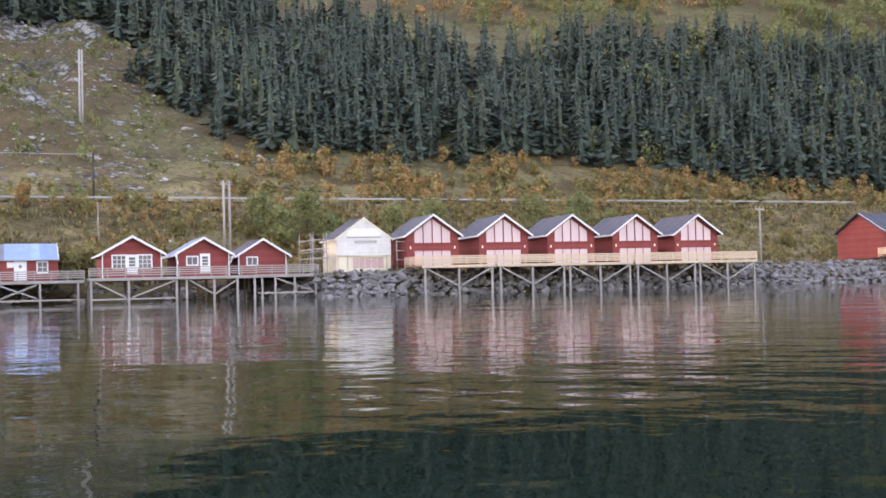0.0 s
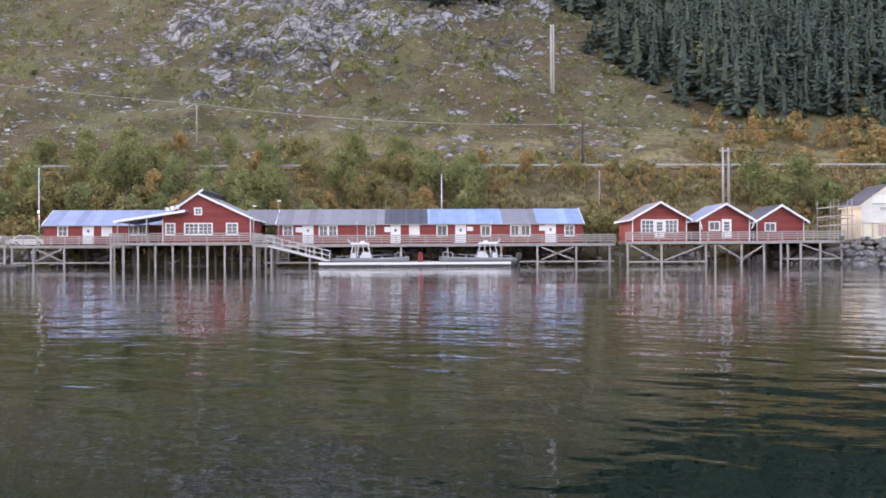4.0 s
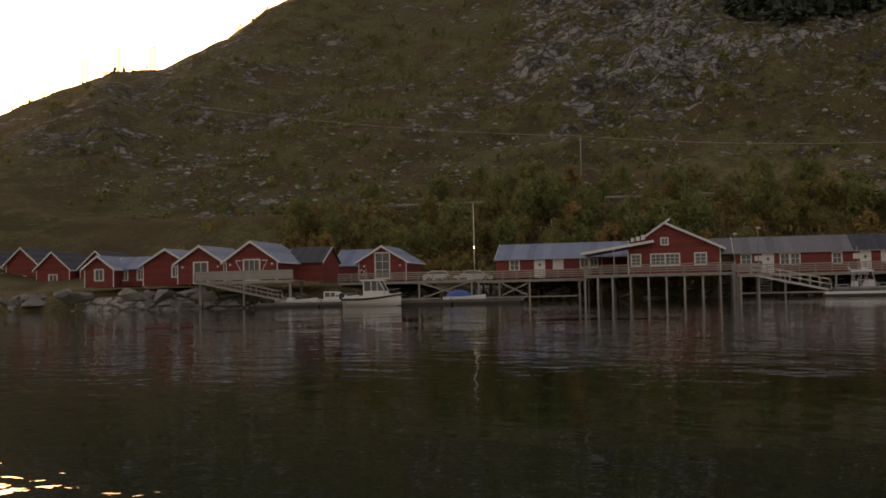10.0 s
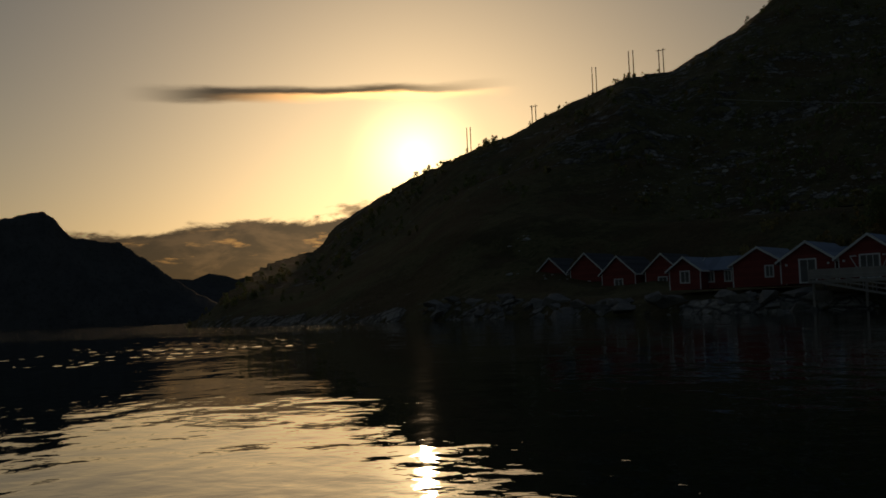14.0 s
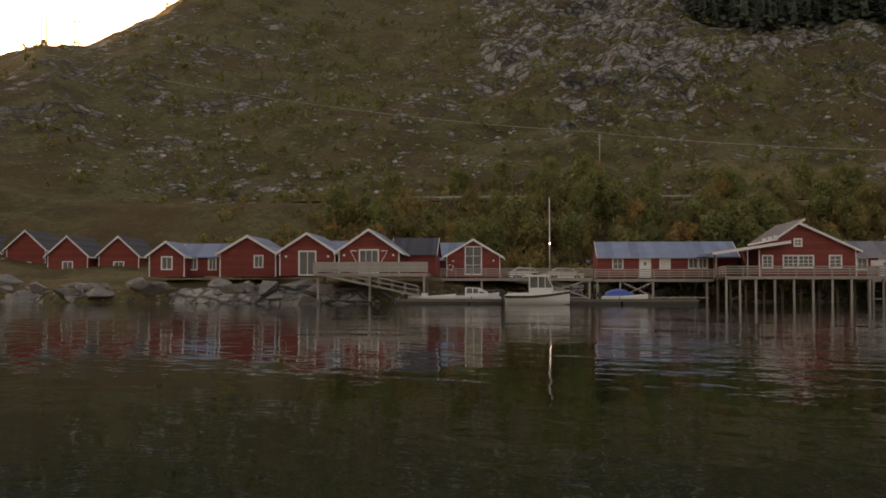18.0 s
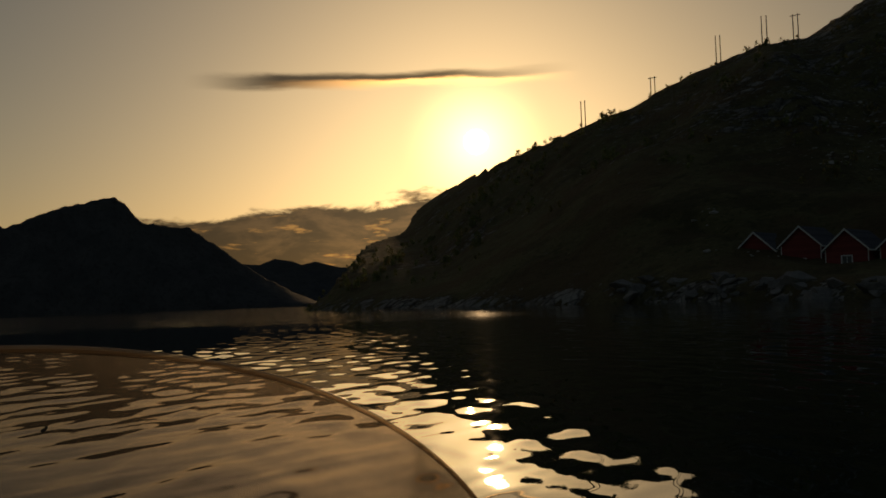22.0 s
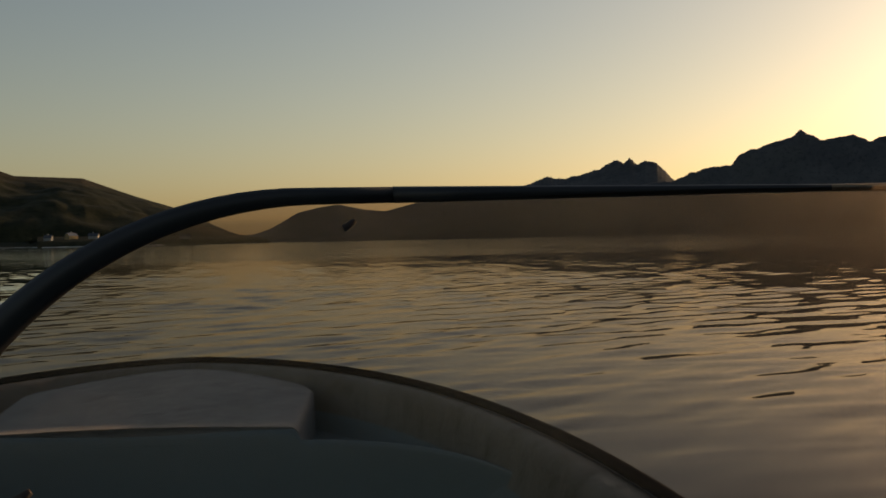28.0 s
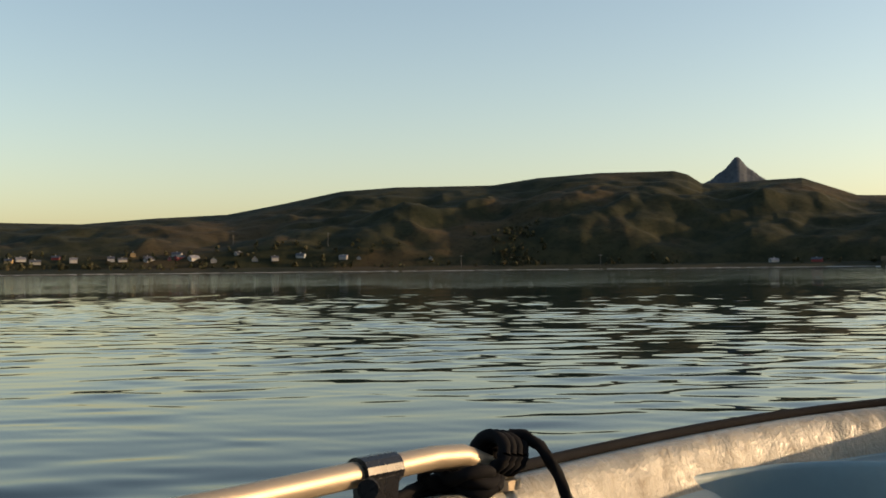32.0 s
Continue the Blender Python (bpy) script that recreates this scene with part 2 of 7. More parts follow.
TRUNK = plain("bark", (0.11, 0.085, 0.06), 0.9, var=0.4, grain=(1, 1, 0.2))


def glass(name, tint=(0.9, 0.93, 0.95), rough=0.02):
    m, t, b, co = material(name)
    b.inputs["Base Color"].default_value = (0.02, 0.024, 0.028, 1)
    b.inputs["Roughness"].default_value = rough
    b.inputs["Specular IOR Level"].default_value = 0.8
    # Uneven pale tone put into the glass for reflected sky and curtains.
    t.t.links.new(t.mix(t.noise(0.6, 3, 0.5, co), (0.06, 0.063, 0.066), (0.26, 0.26, 0.255)), b.inputs["Base Color"])
    return m


PANE = glass("window_glass")
CURTAIN = plain("white_curtain", (0.72, 0.66, 0.64), 0.8, var=0.2, scale=2.0, fine=20, grain=(1, 1, 0.1))

# ---------------------------------------------------------------- village axes: u along the shore, v inland
VA = radians(22.0)
VM = Matrix.Rotation(VA, 4, "Z")
UX, UY = math.cos(VA), math.sin(VA)


def uv_of(x, y):
    return x * UX + y * UY, -x * UY + y * UX


def xy_of(u, v):
    return u * UX - v * UY, u * UY + v * UX


def at(u, v, z=0.0, turn=0.0):
    return VM @ Matrix.Translation((u, v, z)) @ Matrix.Rotation(radians(turn), 4, "Z")


# ---------------------------------------------------------------- hillside
HX, HY = -49.0, -16.0                                   # where the skyline is taken from
SKY_AZ = [-90, -30, -10, 10, 25, 36, 41.3, 43.1, 46.35, 48.7, 50.5, 52, 55, 57.2, 58.1, 59.6, 61.15, 62.7, 64.2, 65.4, 68.4, 69.3, 70.4, 71.0, 72.4, 74]
SKY_EL = [14, 17, 19, 21, 21, 17.5, 14.9, 13.6, 11.95, 11.8, 11.15, 10.55, 9.15, 8.45, 8.1, 7.45, 6.7, 5.8, 4.85, 3.5, 2.75, 2.1, 1.3, 0.6, -0.2, -0.6]
SKY_D = [640, 640, 640, 640, 640, 500, 410, 380, 350, 340, 370, 370, 370, 370, 378, 430, 600, 800, 850, 650, 400, 330, 290, 280, 265, 262]
CREST_Z = [1.1 + d * math.tan(radians(e)) for d, e in zip(SKY_D, SKY_EL)]


def shore_v(u):
    """Where the water's edge runs, u by u."""
    u = np.asarray(u, float)
    return np.interp(u, [-330, -256, -140, -104, -92, -79, -74, -60, 20, 30, 36, 100, 130, 400], [240, 173, 124, 107, 102.8, 102.8, 112, 126, 124, 113, 109.5, 109.5, 111, 118])


def smooth(x):
    x = np.clip(x, 0, 1)
    return x * x * (3 - 2 * x)


_AZ = np.arange(-90, 76, 0.5)
_R = np.arange(20, 700, 0.5)


def _first_shore():
    out = []
    for a in np.radians(_AZ):
        x, y = HX - np.sin(a) * _R, HY + np.cos(a) * _R
        u, v = uv_of(x, y)
        s = v - shore_v(u)
        hit = np.nonzero(s > 0)[0]
        out.append(_R[hit[0]] if len(hit) else 300)
    return np.array(out)


_D0 = _first_shore()
NEAR_S = [-60, -6, -1.0, 2.0, 6.0, 14, 30, 38, 50, 53, 62, 66]
NEAR_Z = [-8, -3, -0.7, 1.2, 2.2, 2.5, 4.2, 7.0, 13.2, 14.2, 14.4, 15.2]
ROAD_S0, ROAD_S1 = 53.5, 61.5


def fbm(x, y, scale, octaves=4, seed=0.0):
    """Cheap lattice-free noise for arrays, about -1 to 1."""
    out, amp, f = 0.0, 1.0, 1.0 / scale
    for k in range(octaves):
        a = 0.7 + 2.39996 * k + seed
        p = (x * math.cos(a) + y * math.sin(a)) * f
        q = (-x * math.sin(a) + y * math.cos(a)) * f
        out = out + amp * (np.sin(p * 6.1 + 1.3 * np.sin(q * 4.7 + seed) + seed * 3) * np.cos(q * 5.3 + 1.7 * np.sin(p * 3.9 + k)))
        amp, f = amp * 0.52, f * 2.03
    return out / 1.6


def ground_z(x, y, rough=True):
    x, y = np.asarray(x, float), np.asarray(y, float)
    dx, dy = x - HX, y - HY
    az, r = np.degrees(np.arctan2(-dx, dy)), np.hypot(dx, dy)
    u, v = uv_of(x, y)
    s = v - shore_v(u)
    crest, far, d0 = np.interp(az, SKY_AZ, CREST_Z), np.interp(az, SKY_AZ, SKY_D), np.interp(az, _AZ, _D0)
    near = np.minimum(np.interp(np.maximum(v - 111.0, np.minimum(s, 3.0)), NEAR_S, NEAR_Z), np.interp(s, [-60, -6, -1, 2, 6, 14, 24, 40], [-8, -3, -0.7, 1.2, 2.2, 2.5, 6, 40]))
    # the whole slope by the share of the way from the road to the crest
    road_r = (177.0 - (-HX * UY + HY * UX)) / np.maximum(0.35, np.cos(np.radians(az - 22)))
    tau = np.clip((r - road_r) / np.maximum(far - road_r, 20), 0, 1)
    slope = 15.2 + (crest - 15.2) * tau ** 1.06
    h1 = np.where(v - 111.0 < 66, near, np.maximum(slope, 15.2))
    tau2 = np.clip((r - d0) / np.maximum(far - d0, 5), 0, 1)
    h2 = np.minimum(-0.4 + (crest + 0.4) * tau2 ** 0.8, crest)
    h2 = np.where(s < 0, np.minimum(near, -0.5), h2)
    w = smooth((crest - 35) / 40) * smooth((u + 190) / 65)
    h = w * h1 + (1 - w) * h2
    h = np.where(r > far, crest - (r - far) * 0.35, h)
    if rough:
        k = smooth((v - 177) / 60) * smooth((far - r) / 60) * smooth((crest - 10) / 60)
        cliff = smooth((az - 3) / 6) * smooth((30 - az) / 6)
        h = h + k * (3.0 * fbm(x, y, 120, 3) + 1.2 * fbm(x, y, 28, 3, 2.0))
        h = h + k * cliff * (5.0 * np.abs(fbm(x, y, 55, 4, 4.0)) + 1.6 * np.abs(fbm(x, y, 14, 3, 1.0)))
        b = smooth((v - 124) / 10) * smooth((161 - v) / 6)
        h = h + b * (0.5 * fbm(x, y, 17, 3, 3.0))
        h = h + (r > far - 60) * smooth((crest - 3) / 30) * 0.7 * fbm(x, y, 20, 3, 6.0)
    return np.maximum(h, -8)


def mesh_of(name, verts, faces, mat=None, smooth_faces=False):
    me = bpy.data.meshes.new(name)
    me.from_pydata([tuple(map(float, v)) for v in verts] if not isinstance(verts, list) else verts, [], faces if isinstance(faces, list) else [tuple(map(int, f)) for f in faces])
    if mat:
        me.materials.append(mat)
    if smooth_faces:
        me.polygons.foreach_set("use_smooth", [True] * len(me.polygons))
    me.update()
    return me


def grid_faces(n, m):
    i, j = np.meshgrid(np.arange(n - 1), np.arange(m - 1), indexing="ij")
    a = (i * m + j).ravel()
    return np.stack([a, a + m, a + m + 1, a + 1], 1).tolist()


def hill_material():
    m, t, b, co = material("hillside")
    rock = t.t.nodes.new("ShaderNodeAttribute")
    rock.attribute_name = "rock"
    dry = t.t.nodes.new("ShaderNodeAttribute")
    dry.attribute_name = "dry"
    n1, n2, n3 = t.noise(0.05, 5, 0.6, co), t.noise(0.35, 6, 0.65, co), t.noise(2.2, 5, 0.7, co)
    grass = t.mix(t.ramp(n2, 0.35, 0.65), (0.064, 0.068, 0.029), (0.150, 0.140, 0.066))
    grass = t.mix(t.ramp(n3, 0.45, 0.7), grass, (0.045, 0.052, 0.018))
    straw = t.mix(t.ramp(n2, 0.35, 0.65), (0.34, 0.26, 0.125), (0.19, 0.155, 0.070))
    c = t.mix(t.math("MULTIPLY", dry.outputs["Fac"], t.ramp(n3, 0.25, 0.6)), grass, straw)
    n4 = t.noise(0.9, 7, 0.72, co, 0.4)
    c = t.mix(t.math("MULTIPLY", t.ramp(n4, 0.50, 0.62), 0.65), c, (0.040, 0.047, 0.016))
    c = t.mix(t.math("MULTIPLY", t.ramp(t.noise(1.4, 6, 0.7, t.mapped(co, (1, 1, 1), loc=(9, 4, 2))), 0.55, 0.68), 0.6), c, (0.30, 0.23, 0.12))
    n5 = t.noise(0.11, 6, 0.68, co, 0.5)
    c = t.mix(t.math("MULTIPLY", t.ramp(n5, 0.46, 0.60), 0.65), c, (0.060, 0.050, 0.024))
    heath = t.mix(t.ramp(n3, 0.4, 0.65), (0.13, 0.075, 0.04), (0.08, 0.055, 0.03))
    c = t.mix(t.math("MULTIPLY", t.ramp(n1, 0.46, 0.60), 0.55), c, heath)
    speck = t.math("MULTIPLY", t.ramp(t.noise(0.75, 6, 0.7, t.mapped(co, (1, 1, 2.2), loc=(5, 1, 7)), 0.5), 0.60, 0.66), t.ramp(t.math("ADD", rock.outputs["Fac"], t.noise(0.07, 3, 0.6, co)), 0.55, 0.85))
    c = t.mix(speck, c, (0.34, 0.33, 0.31))
    warp = t.noise(0.12, 4, 0.6, co)
    wv = t.t.nodes.new("ShaderNodeVectorMath")
    wv.operation = "MULTIPLY_ADD"
    t.t.links.new(warp, wv.inputs[0])
    wv.inputs[1].default_value = (3, 3, 3)
    t.t.links.new(t.mapped(co, (1, 1, 0.5)), wv.inputs[2])
    cells = []
    for scale, feature in ((0.16, "F1"), (0.42, "F1"), (0.30, "DISTANCE_TO_EDGE"), (0.85, "DISTANCE_TO_EDGE")):
        vor = t.t.nodes.new("ShaderNodeTexVoronoi")
        vor.feature = feature
        vor.inputs["Scale"].default_value = scale
        t.t.links.new(wv.outputs[0], vor.inputs["Vector"])
        cells.append(vor)
    tone = t.t.nodes.new("ShaderNodeRGBToBW")
    t.t.links.new(cells[0].outputs["Color"], tone.inputs[0])
    tone2 = t.t.nodes.new("ShaderNodeRGBToBW")
    t.t.links.new(cells[1].outputs["Color"], tone2.inputs[0])
    block = t.math("ADD", t.math("MULTIPLY", tone.outputs[0], 0.5), t.math("MULTIPLY", tone2.outputs[0], 0.5))
    crag = t.noise(0.5, 8, 0.7, t.mapped(co, (1.2, 1.2, 0.7)))
    r1 = t.mix(t.ramp(t.math("ADD", t.math("MULTIPLY", block, 0.6), t.math("MULTIPLY", crag, 0.5)), 0.36, 0.72), (0.115, 0.110, 0.098), (0.46, 0.44, 0.405))
    patch = t.noise(0.035, 4, 0.6, t.mapped(co, (1, 1, 0.5)), 0.3)
    fac = t.math("ADD", rock.outputs["Fac"], t.math("ADD", t.math("MULTIPLY", t.math("SUBTRACT", t.noise(0.30, 7, 0.68, co), 0.5), 2.4), t.math("MULTIPLY", t.math("SUBTRACT", patch, 0.5), 2.2)))
    fac = t.math("ADD", fac, t.math("MULTIPLY", t.math("SUBTRACT", tone2.outputs[0], 0.5), 0.55))
    f = t.ramp(fac, 0.62, 0.78)
    seam = t.math("MULTIPLY", t.ramp(cells[2].outputs["Distance"], 0.0, 0.10, 0.35, 1.0), t.ramp(cells[3].outputs["Distance"], 0.0, 0.10, 0.6, 1.0))
    r1 = t.mix(1.0, r1, seam, "MULTIPLY")
    c = t.mix(f, c, r1)
    t.t.links.new(c, b.inputs["Base Color"])
    b.inputs["Roughness"].default_value = 0.95
    b.inputs["Specular IOR Level"].default_value = 0.15
    hgt = t.math("ADD", t.math("MULTIPLY", n3, 0.35), t.math("ADD", t.math("MULTIPLY", n2, 1.0), t.math("MULTIPLY", t.math("MULTIPLY", t.math("ADD", t.math("MULTIPLY", block, 0.9), t.math("ADD", t.math("MULTIPLY", seam, 0.7), t.math("MULTIPLY", crag, 0.6))), f), 1.6)))
    bump(t, b, hgt, 0.9, 1.0)
    return m


HILL = hill_material()


def build_hillside():
    az = np.radians(np.concatenate([np.arange(-88, -32, 2.0), np.arange(-32, 76.01, 0.4)]))
    r = np.concatenate([np.arange(60, 260, 2.4), np.arange(260, 560, 5.0), np.arange(560, 1100, 18.0)])
    A, R = np.meshgrid(az, r, indexing="ij")
    X, Y = HX - np.sin(A) * R, HY + np.cos(A) * R
    Z = ground_z(X, Y)
    verts = np.stack([X, Y, Z], -1).reshape(-1, 3)
    me = mesh_of("hillside", verts, grid_faces(len(az), len(r)), HILL, True)
    u, v = uv_of(X, Y)
    s = v - shore_v(u)
    adeg = np.degrees(A)
    cliff = smooth((adeg - 2) / 7) * smooth((31 - adeg) / 8) * smooth((v - 195) / 70)
    skirt = smooth((adeg + 8) / 12) * smooth((60 - adeg) / 20) * smooth((v - 169) / 15) * 0.42
    main = np.exp(-((adeg - 17.0) / 4.2) ** 2) * smooth((v - 215) / 40) + 0.6 * np.exp(-((adeg - 25.5) / 2.2) ** 2) * smooth((v - 235) / 40) + 0.5 * np.exp(-((adeg - 20.5) / 4.5) ** 2) * np.exp(-((v - 222) / 14) ** 2)
    rock = np.clip(cliff * (0.30 + 0.22 * fbm(X, Y, 70, 3, 1.5)) + 0.42 * main + skirt * 0.8 + 0.25 * smooth((adeg - 38) / 10) * smooth((v - 171) / 40), 0, 1)
    rock = np.maximum(rock, 0.75 * smooth((7 - s) / 4) * (s > -8))
    dry = smooth((v - 125) / 10) * smooth((206 - v) / 25) * smooth((26 - adeg) / 20) + 0.3
    for name, val in (("rock", rock), ("dry", dry)):
        me.attributes.new(name, "FLOAT", "POINT").data.foreach_set("value", np.clip(val, 0, 1).ravel().astype(np.float32))
    ob = new("ground", me)
    return tagged(ob, "autumn hillside of dry grass, heath and bare grey rock above the shore", "hillside", kind="structure")


build_hillside()


# ---------------------------------------------------------------- water
def water_material():
    m, t, b, co = material("fjord_water")
    b.inputs["Base Color"].default_value = (0.0013, 0.0085, 0.0065, 1)
    b.inputs["Specular IOR Level"].default_value = 0.36
    b.inputs["Roughness"].default_value = 0.015
    b.inputs["IOR"].default_value = 1.333
    s_ = t.t.nodes.new("ShaderNodeSeparateXYZ")
    t.t.links.new(co, s_.inputs[0])
    # open water to the south-west is livelier than the lee of the village
    lee = t.ramp(t.math("ADD", s_.outputs[0], s_.outputs[1]), -100.0, -55.0, 1.0, 0.0)
    gust = t.ramp(t.noise(0.045, 3, 0.55, co, 0.3), 0.36, 0.62, 0.45, 1.15)
    turned = t.mapped(co, rot=(0, 0, -1.0))
    swell = t.noise(0.20, 2, 0.5, t.mapped(turned, (1.0, 0.6, 1)), 0.2)
    wave = t.noise(1.55, 1.5, 0.40, t.mapped(turned, (1.0, 0.45, 1)), 0.30)
    cross = t.noise(1.5, 2, 0.45, t.mapped(co, (0.75, 1.0, 1), (0, 0, 0.35)), 0.3)
    rip = t.noise(4.2, 2, 0.5, t.mapped(co, (1.0, 1.15, 1), (0, 0, 1.1)), 0.3)
    big = t.math("MULTIPLY", wave, t.math("ADD", WAVE_LEE, t.math("MULTIPLY", lee, WAVE_OPEN - WAVE_LEE)))
    roll = t.noise(0.33, 1.5, 0.4, t.mapped(turned, (1.0, 0.45, 1), loc=(4, 2, 0)), 0.3)
    big = t.math("ADD", big, t.math("MULTIPLY", t.math("MULTIPLY", roll, lee), 0.050))
    small = t.math("ADD", t.math("MULTIPLY", cross, 0.016), t.math("MULTIPLY", rip, 0.0035))
    h = t.math("ADD", t.math("MULTIPLY", swell, 0.07), t.math("MULTIPLY", gust, t.math("ADD", big, small)))
    # the waves round the moored boat are shaped in the mesh; further out they are relief, and finer than can be told apart
    away = t.t.nodes.new("ShaderNodeVectorMath")
    away.operation = "DISTANCE"
    t.t.links.new(co, away.inputs[0])
    away.inputs[1].default_value = (*MOORED, 0.0)
    off = t.ramp(away.outputs["Value"], 45.0, 85.0, 0.0, 1.0)
    t.t.links.new(t.math("ADD", 0.015, t.math("MULTIPLY", t.math("MULTIPLY", off, lee), 0.035)), b.inputs["Roughness"])
    h = t.math("MULTIPLY", h, t.math("SUBTRACT", 1.0, t.math("MULTIPLY", t.math("SUBTRACT", 1.0, off), t.math("MULTIPLY", lee, 0.93))))
    bump(t, b, h, 1.0, 1.0)
    return m


MOORED = (-73.2, -21.6)
WAVE_LEE, WAVE_OPEN = 0.017, 0.048
WATER = water_material()
ring = [0.0, 5, 15, 40, 100, 250, 600, 1500, 4900]
wv, wf, N = [(-50.0, -16.0, 0.0)], [], 72
for rad in ring[1:]:
    wv += [(-50 + rad * math.cos(2 * math.pi * k / N), -16 + rad * math.sin(2 * math.pi * k / N), 0.0) for k in range(N)]
for k in range(N):
    wf.append((0, 1 + k, 1 + (k + 1) % N))
    for q in range(len(ring) - 2):
        a0, b0 = 1 + q * N, 1 + (q + 1) * N
        wf.append((a0 + k, b0 + k, b0 + (k + 1) % N, a0 + (k + 1) % N))
tagged(new("water", mesh_of("water", wv, wf, WATER)), "calm dark green fjord water with small ripples", "water", kind="structure")



def open_waves():
    """Wind waves on the open water round the boat, a sum of long-crested wave trains."""
    rng = np.random.default_rng(15)
    r = [3.6]
    while r[-1] < 85:
        r.append(r[-1] + max(0.06, 0.0065 * r[-1]))
    r, a = np.array(r)[:, None], np.radians(np.linspace(24, 194, 860))[None, :]
    x, y = MOORED[0] - r * np.sin(a), MOORED[1] + r * np.cos(a)
    h = 0 * x
    for lam in np.geomspace(0.22, 1.25, 60):
        d = rng.normal(radians(146), 0.38)
        steep = 0.0090 * (lam / 0.6) ** 0.25 * np.clip((62 * lam - r) / (22 * lam), 0, 1)
        ph = 2 * np.pi / lam * (-np.sin(d) * x + np.cos(d) * y) + rng.uniform(0, 6.28)
        h = h + steep * lam / (2 * np.pi) * np.sin(ph)
    group = np.clip(1.0 + 0.9 * fbm(x, y, 9.0, 3, 4.4), 0.35, 1.6)
    lively = np.interp(r, [3.6, 7, 13, 26, 50, 85], [0.42, 0.48, 0.75, 1.0, 1.05, 1.05])
    fade = np.clip((r - 3.6) / 0.9, 0, 1) * np.clip((85 - r) / 30, 0, 1) * np.clip((a - a.min()) / 0.22, 0, 1) * np.clip((a.max() - a) / 0.1, 0, 1)
    fade = fade * fade * (3 - 2 * fade)
    sheltered = np.interp(x + y, [-100, -55], [1.0, 0.45])
    z = fade * (0.035 + h * group * lively * sheltered) - 0.012 * (1 - fade) ** 4
    return mesh_of("water_waves", np.stack([x, y, z], -1).reshape(-1, 3), grid_faces(*z.shape), WATER, True)


tagged(new("water", open_waves()), "rippled fjord water round the boat with long low waves", "water", kind="structure")

# ---------------------------------------------------------------- building blocks
class Shape:
    """Collects boxes, bars and prisms into one mesh."""

    def __init__(self):
        self.v, self.f = [], []

    def solid(self, pts, faces):
        o = len(self.v)
        self.v += [tuple(p) for p in pts]
        self.f += [tuple(o + i for i in f) for f in faces]
        return self

    def box(self, x0, x1, y0, y1, z0, z1):
        return self.solid([(x, y, z) for z in (z0, z1) for y in (y0, y1) for x in (x0, x1)],
                          [(0, 2, 3, 1), (4, 5, 7, 6), (0, 1, 5, 4), (2, 6, 7, 3), (0, 4, 6, 2), (1, 3, 7, 5)])

    def prism(self, poly, y0, y1):
        """A polygon in x, z pushed from y0 to y1."""
        n = len(poly)
        return self.solid([(x, y0, z) for x, z in poly] + [(x, y1, z) for x, z in poly],
                          [tuple(range(n)), tuple(range(2 * n - 1, n - 1, -1))] + [(i, i + n, (i + 1) % n + n, (i + 1) % n) for i in range(n)])

    def bar(self, p, q, w, h=None, up=(0, 0, 1)):
        """A squared bar from p to q."""
        p, q, h = Vector(p), Vector(q), h or w
        d = (q - p).normalized()
        s = d.cross(Vector(up))
        s = s.normalized() if s.length > 1e-4 else Vector((1, 0, 0))
        t = s.cross(d).normalized()
        pts = [e + s * a * w / 2 + t * b * h / 2 for e in (p, q) for a, b in ((-1, -1), (1, -1), (1, 1), (-1, 1))]
        return self.solid(pts, [(3, 2, 1, 0), (4, 5, 6, 7), (0, 1, 5, 4), (1, 2, 6, 5), (2, 3, 7, 6), (3, 0, 4, 7)])

    def tube(self, pts, r, n=8, r1=None):
        """A round bar along points."""
        pts = [Vector(p) for p in pts]
        rings, o = [], len(self.v)
        for i, p in enumerate(pts):
            d = (pts[min(i + 1, len(pts) - 1)] - pts[max(i - 1, 0)]).normalized()
            s = d.cross(Vector((0, 0, 1)))
            s = s.normalized() if s.length > 1e-3 else Vector((1, 0, 0))
            t = s.cross(d)
            rr = r if r1 is None else r + (r1 - r) * i / (len(pts) - 1)
            self.v += [tuple(p + (s * math.cos(2 * math.pi * k / n) + t * math.sin(2 * math.pi * k / n)) * rr) for k in range(n)]
        for i in range(len(pts) - 1):
            for k in range(n):
                a, b = o + i * n + k, o + i * n + (k + 1) % n
                self.f.append((a, b, b + n, a + n))
        self.f.append(tuple(o + k for k in reversed(range(n))))
        self.f.append(tuple(o + (len(pts) - 1) * n + k for k in range(n)))
        return self

    def grid(self, rows):
        """A skin over rows of points."""
        o, m = len(self.v), len(rows[0])
        for row in rows:
            self.v += [tuple(p) for p in row]
        for i in range(len(rows) - 1):
            for j in range(m - 1):
                a = o + i * m + j
                self.f.append((a, a + 1, a + m + 1, a + m))
        return self


def weld(shape):
    """Joins points that lie in one place."""
    seen, index, v = {}, [], []
    for p in shape.v:
        k = (round(p[0], 4), round(p[1], 4), round(p[2], 4))
        if k not in seen:
            seen[k] = len(v)
            v.append(p)
        index.append(seen[k])
    done, f = set(), []
    for face in shape.f:
        g = []
        for i in face:
            if index[i] not in g:
                g.append(index[i])
        k = frozenset(g)
        if len(g) > 2:
            if k in done:
                f = [q for q in f if frozenset(q) != k]
                continue
            done.add(k)
            f.append(tuple(g))
    shape.v, shape.f = v, f
    return shape


def part(name, shape, mat, parent=None, label="", soft=False):
    ob = new(name, mesh_of(name, shape.v, shape.f, mat, soft))
    if parent is not None:
        ob.parent = parent
    return tagged(ob, label)


def thing(name, m, label, category, group="", kind=""):
    ob = new(name)
    ob.matrix_basis = m
    return tagged(ob, label, category, group, kind)


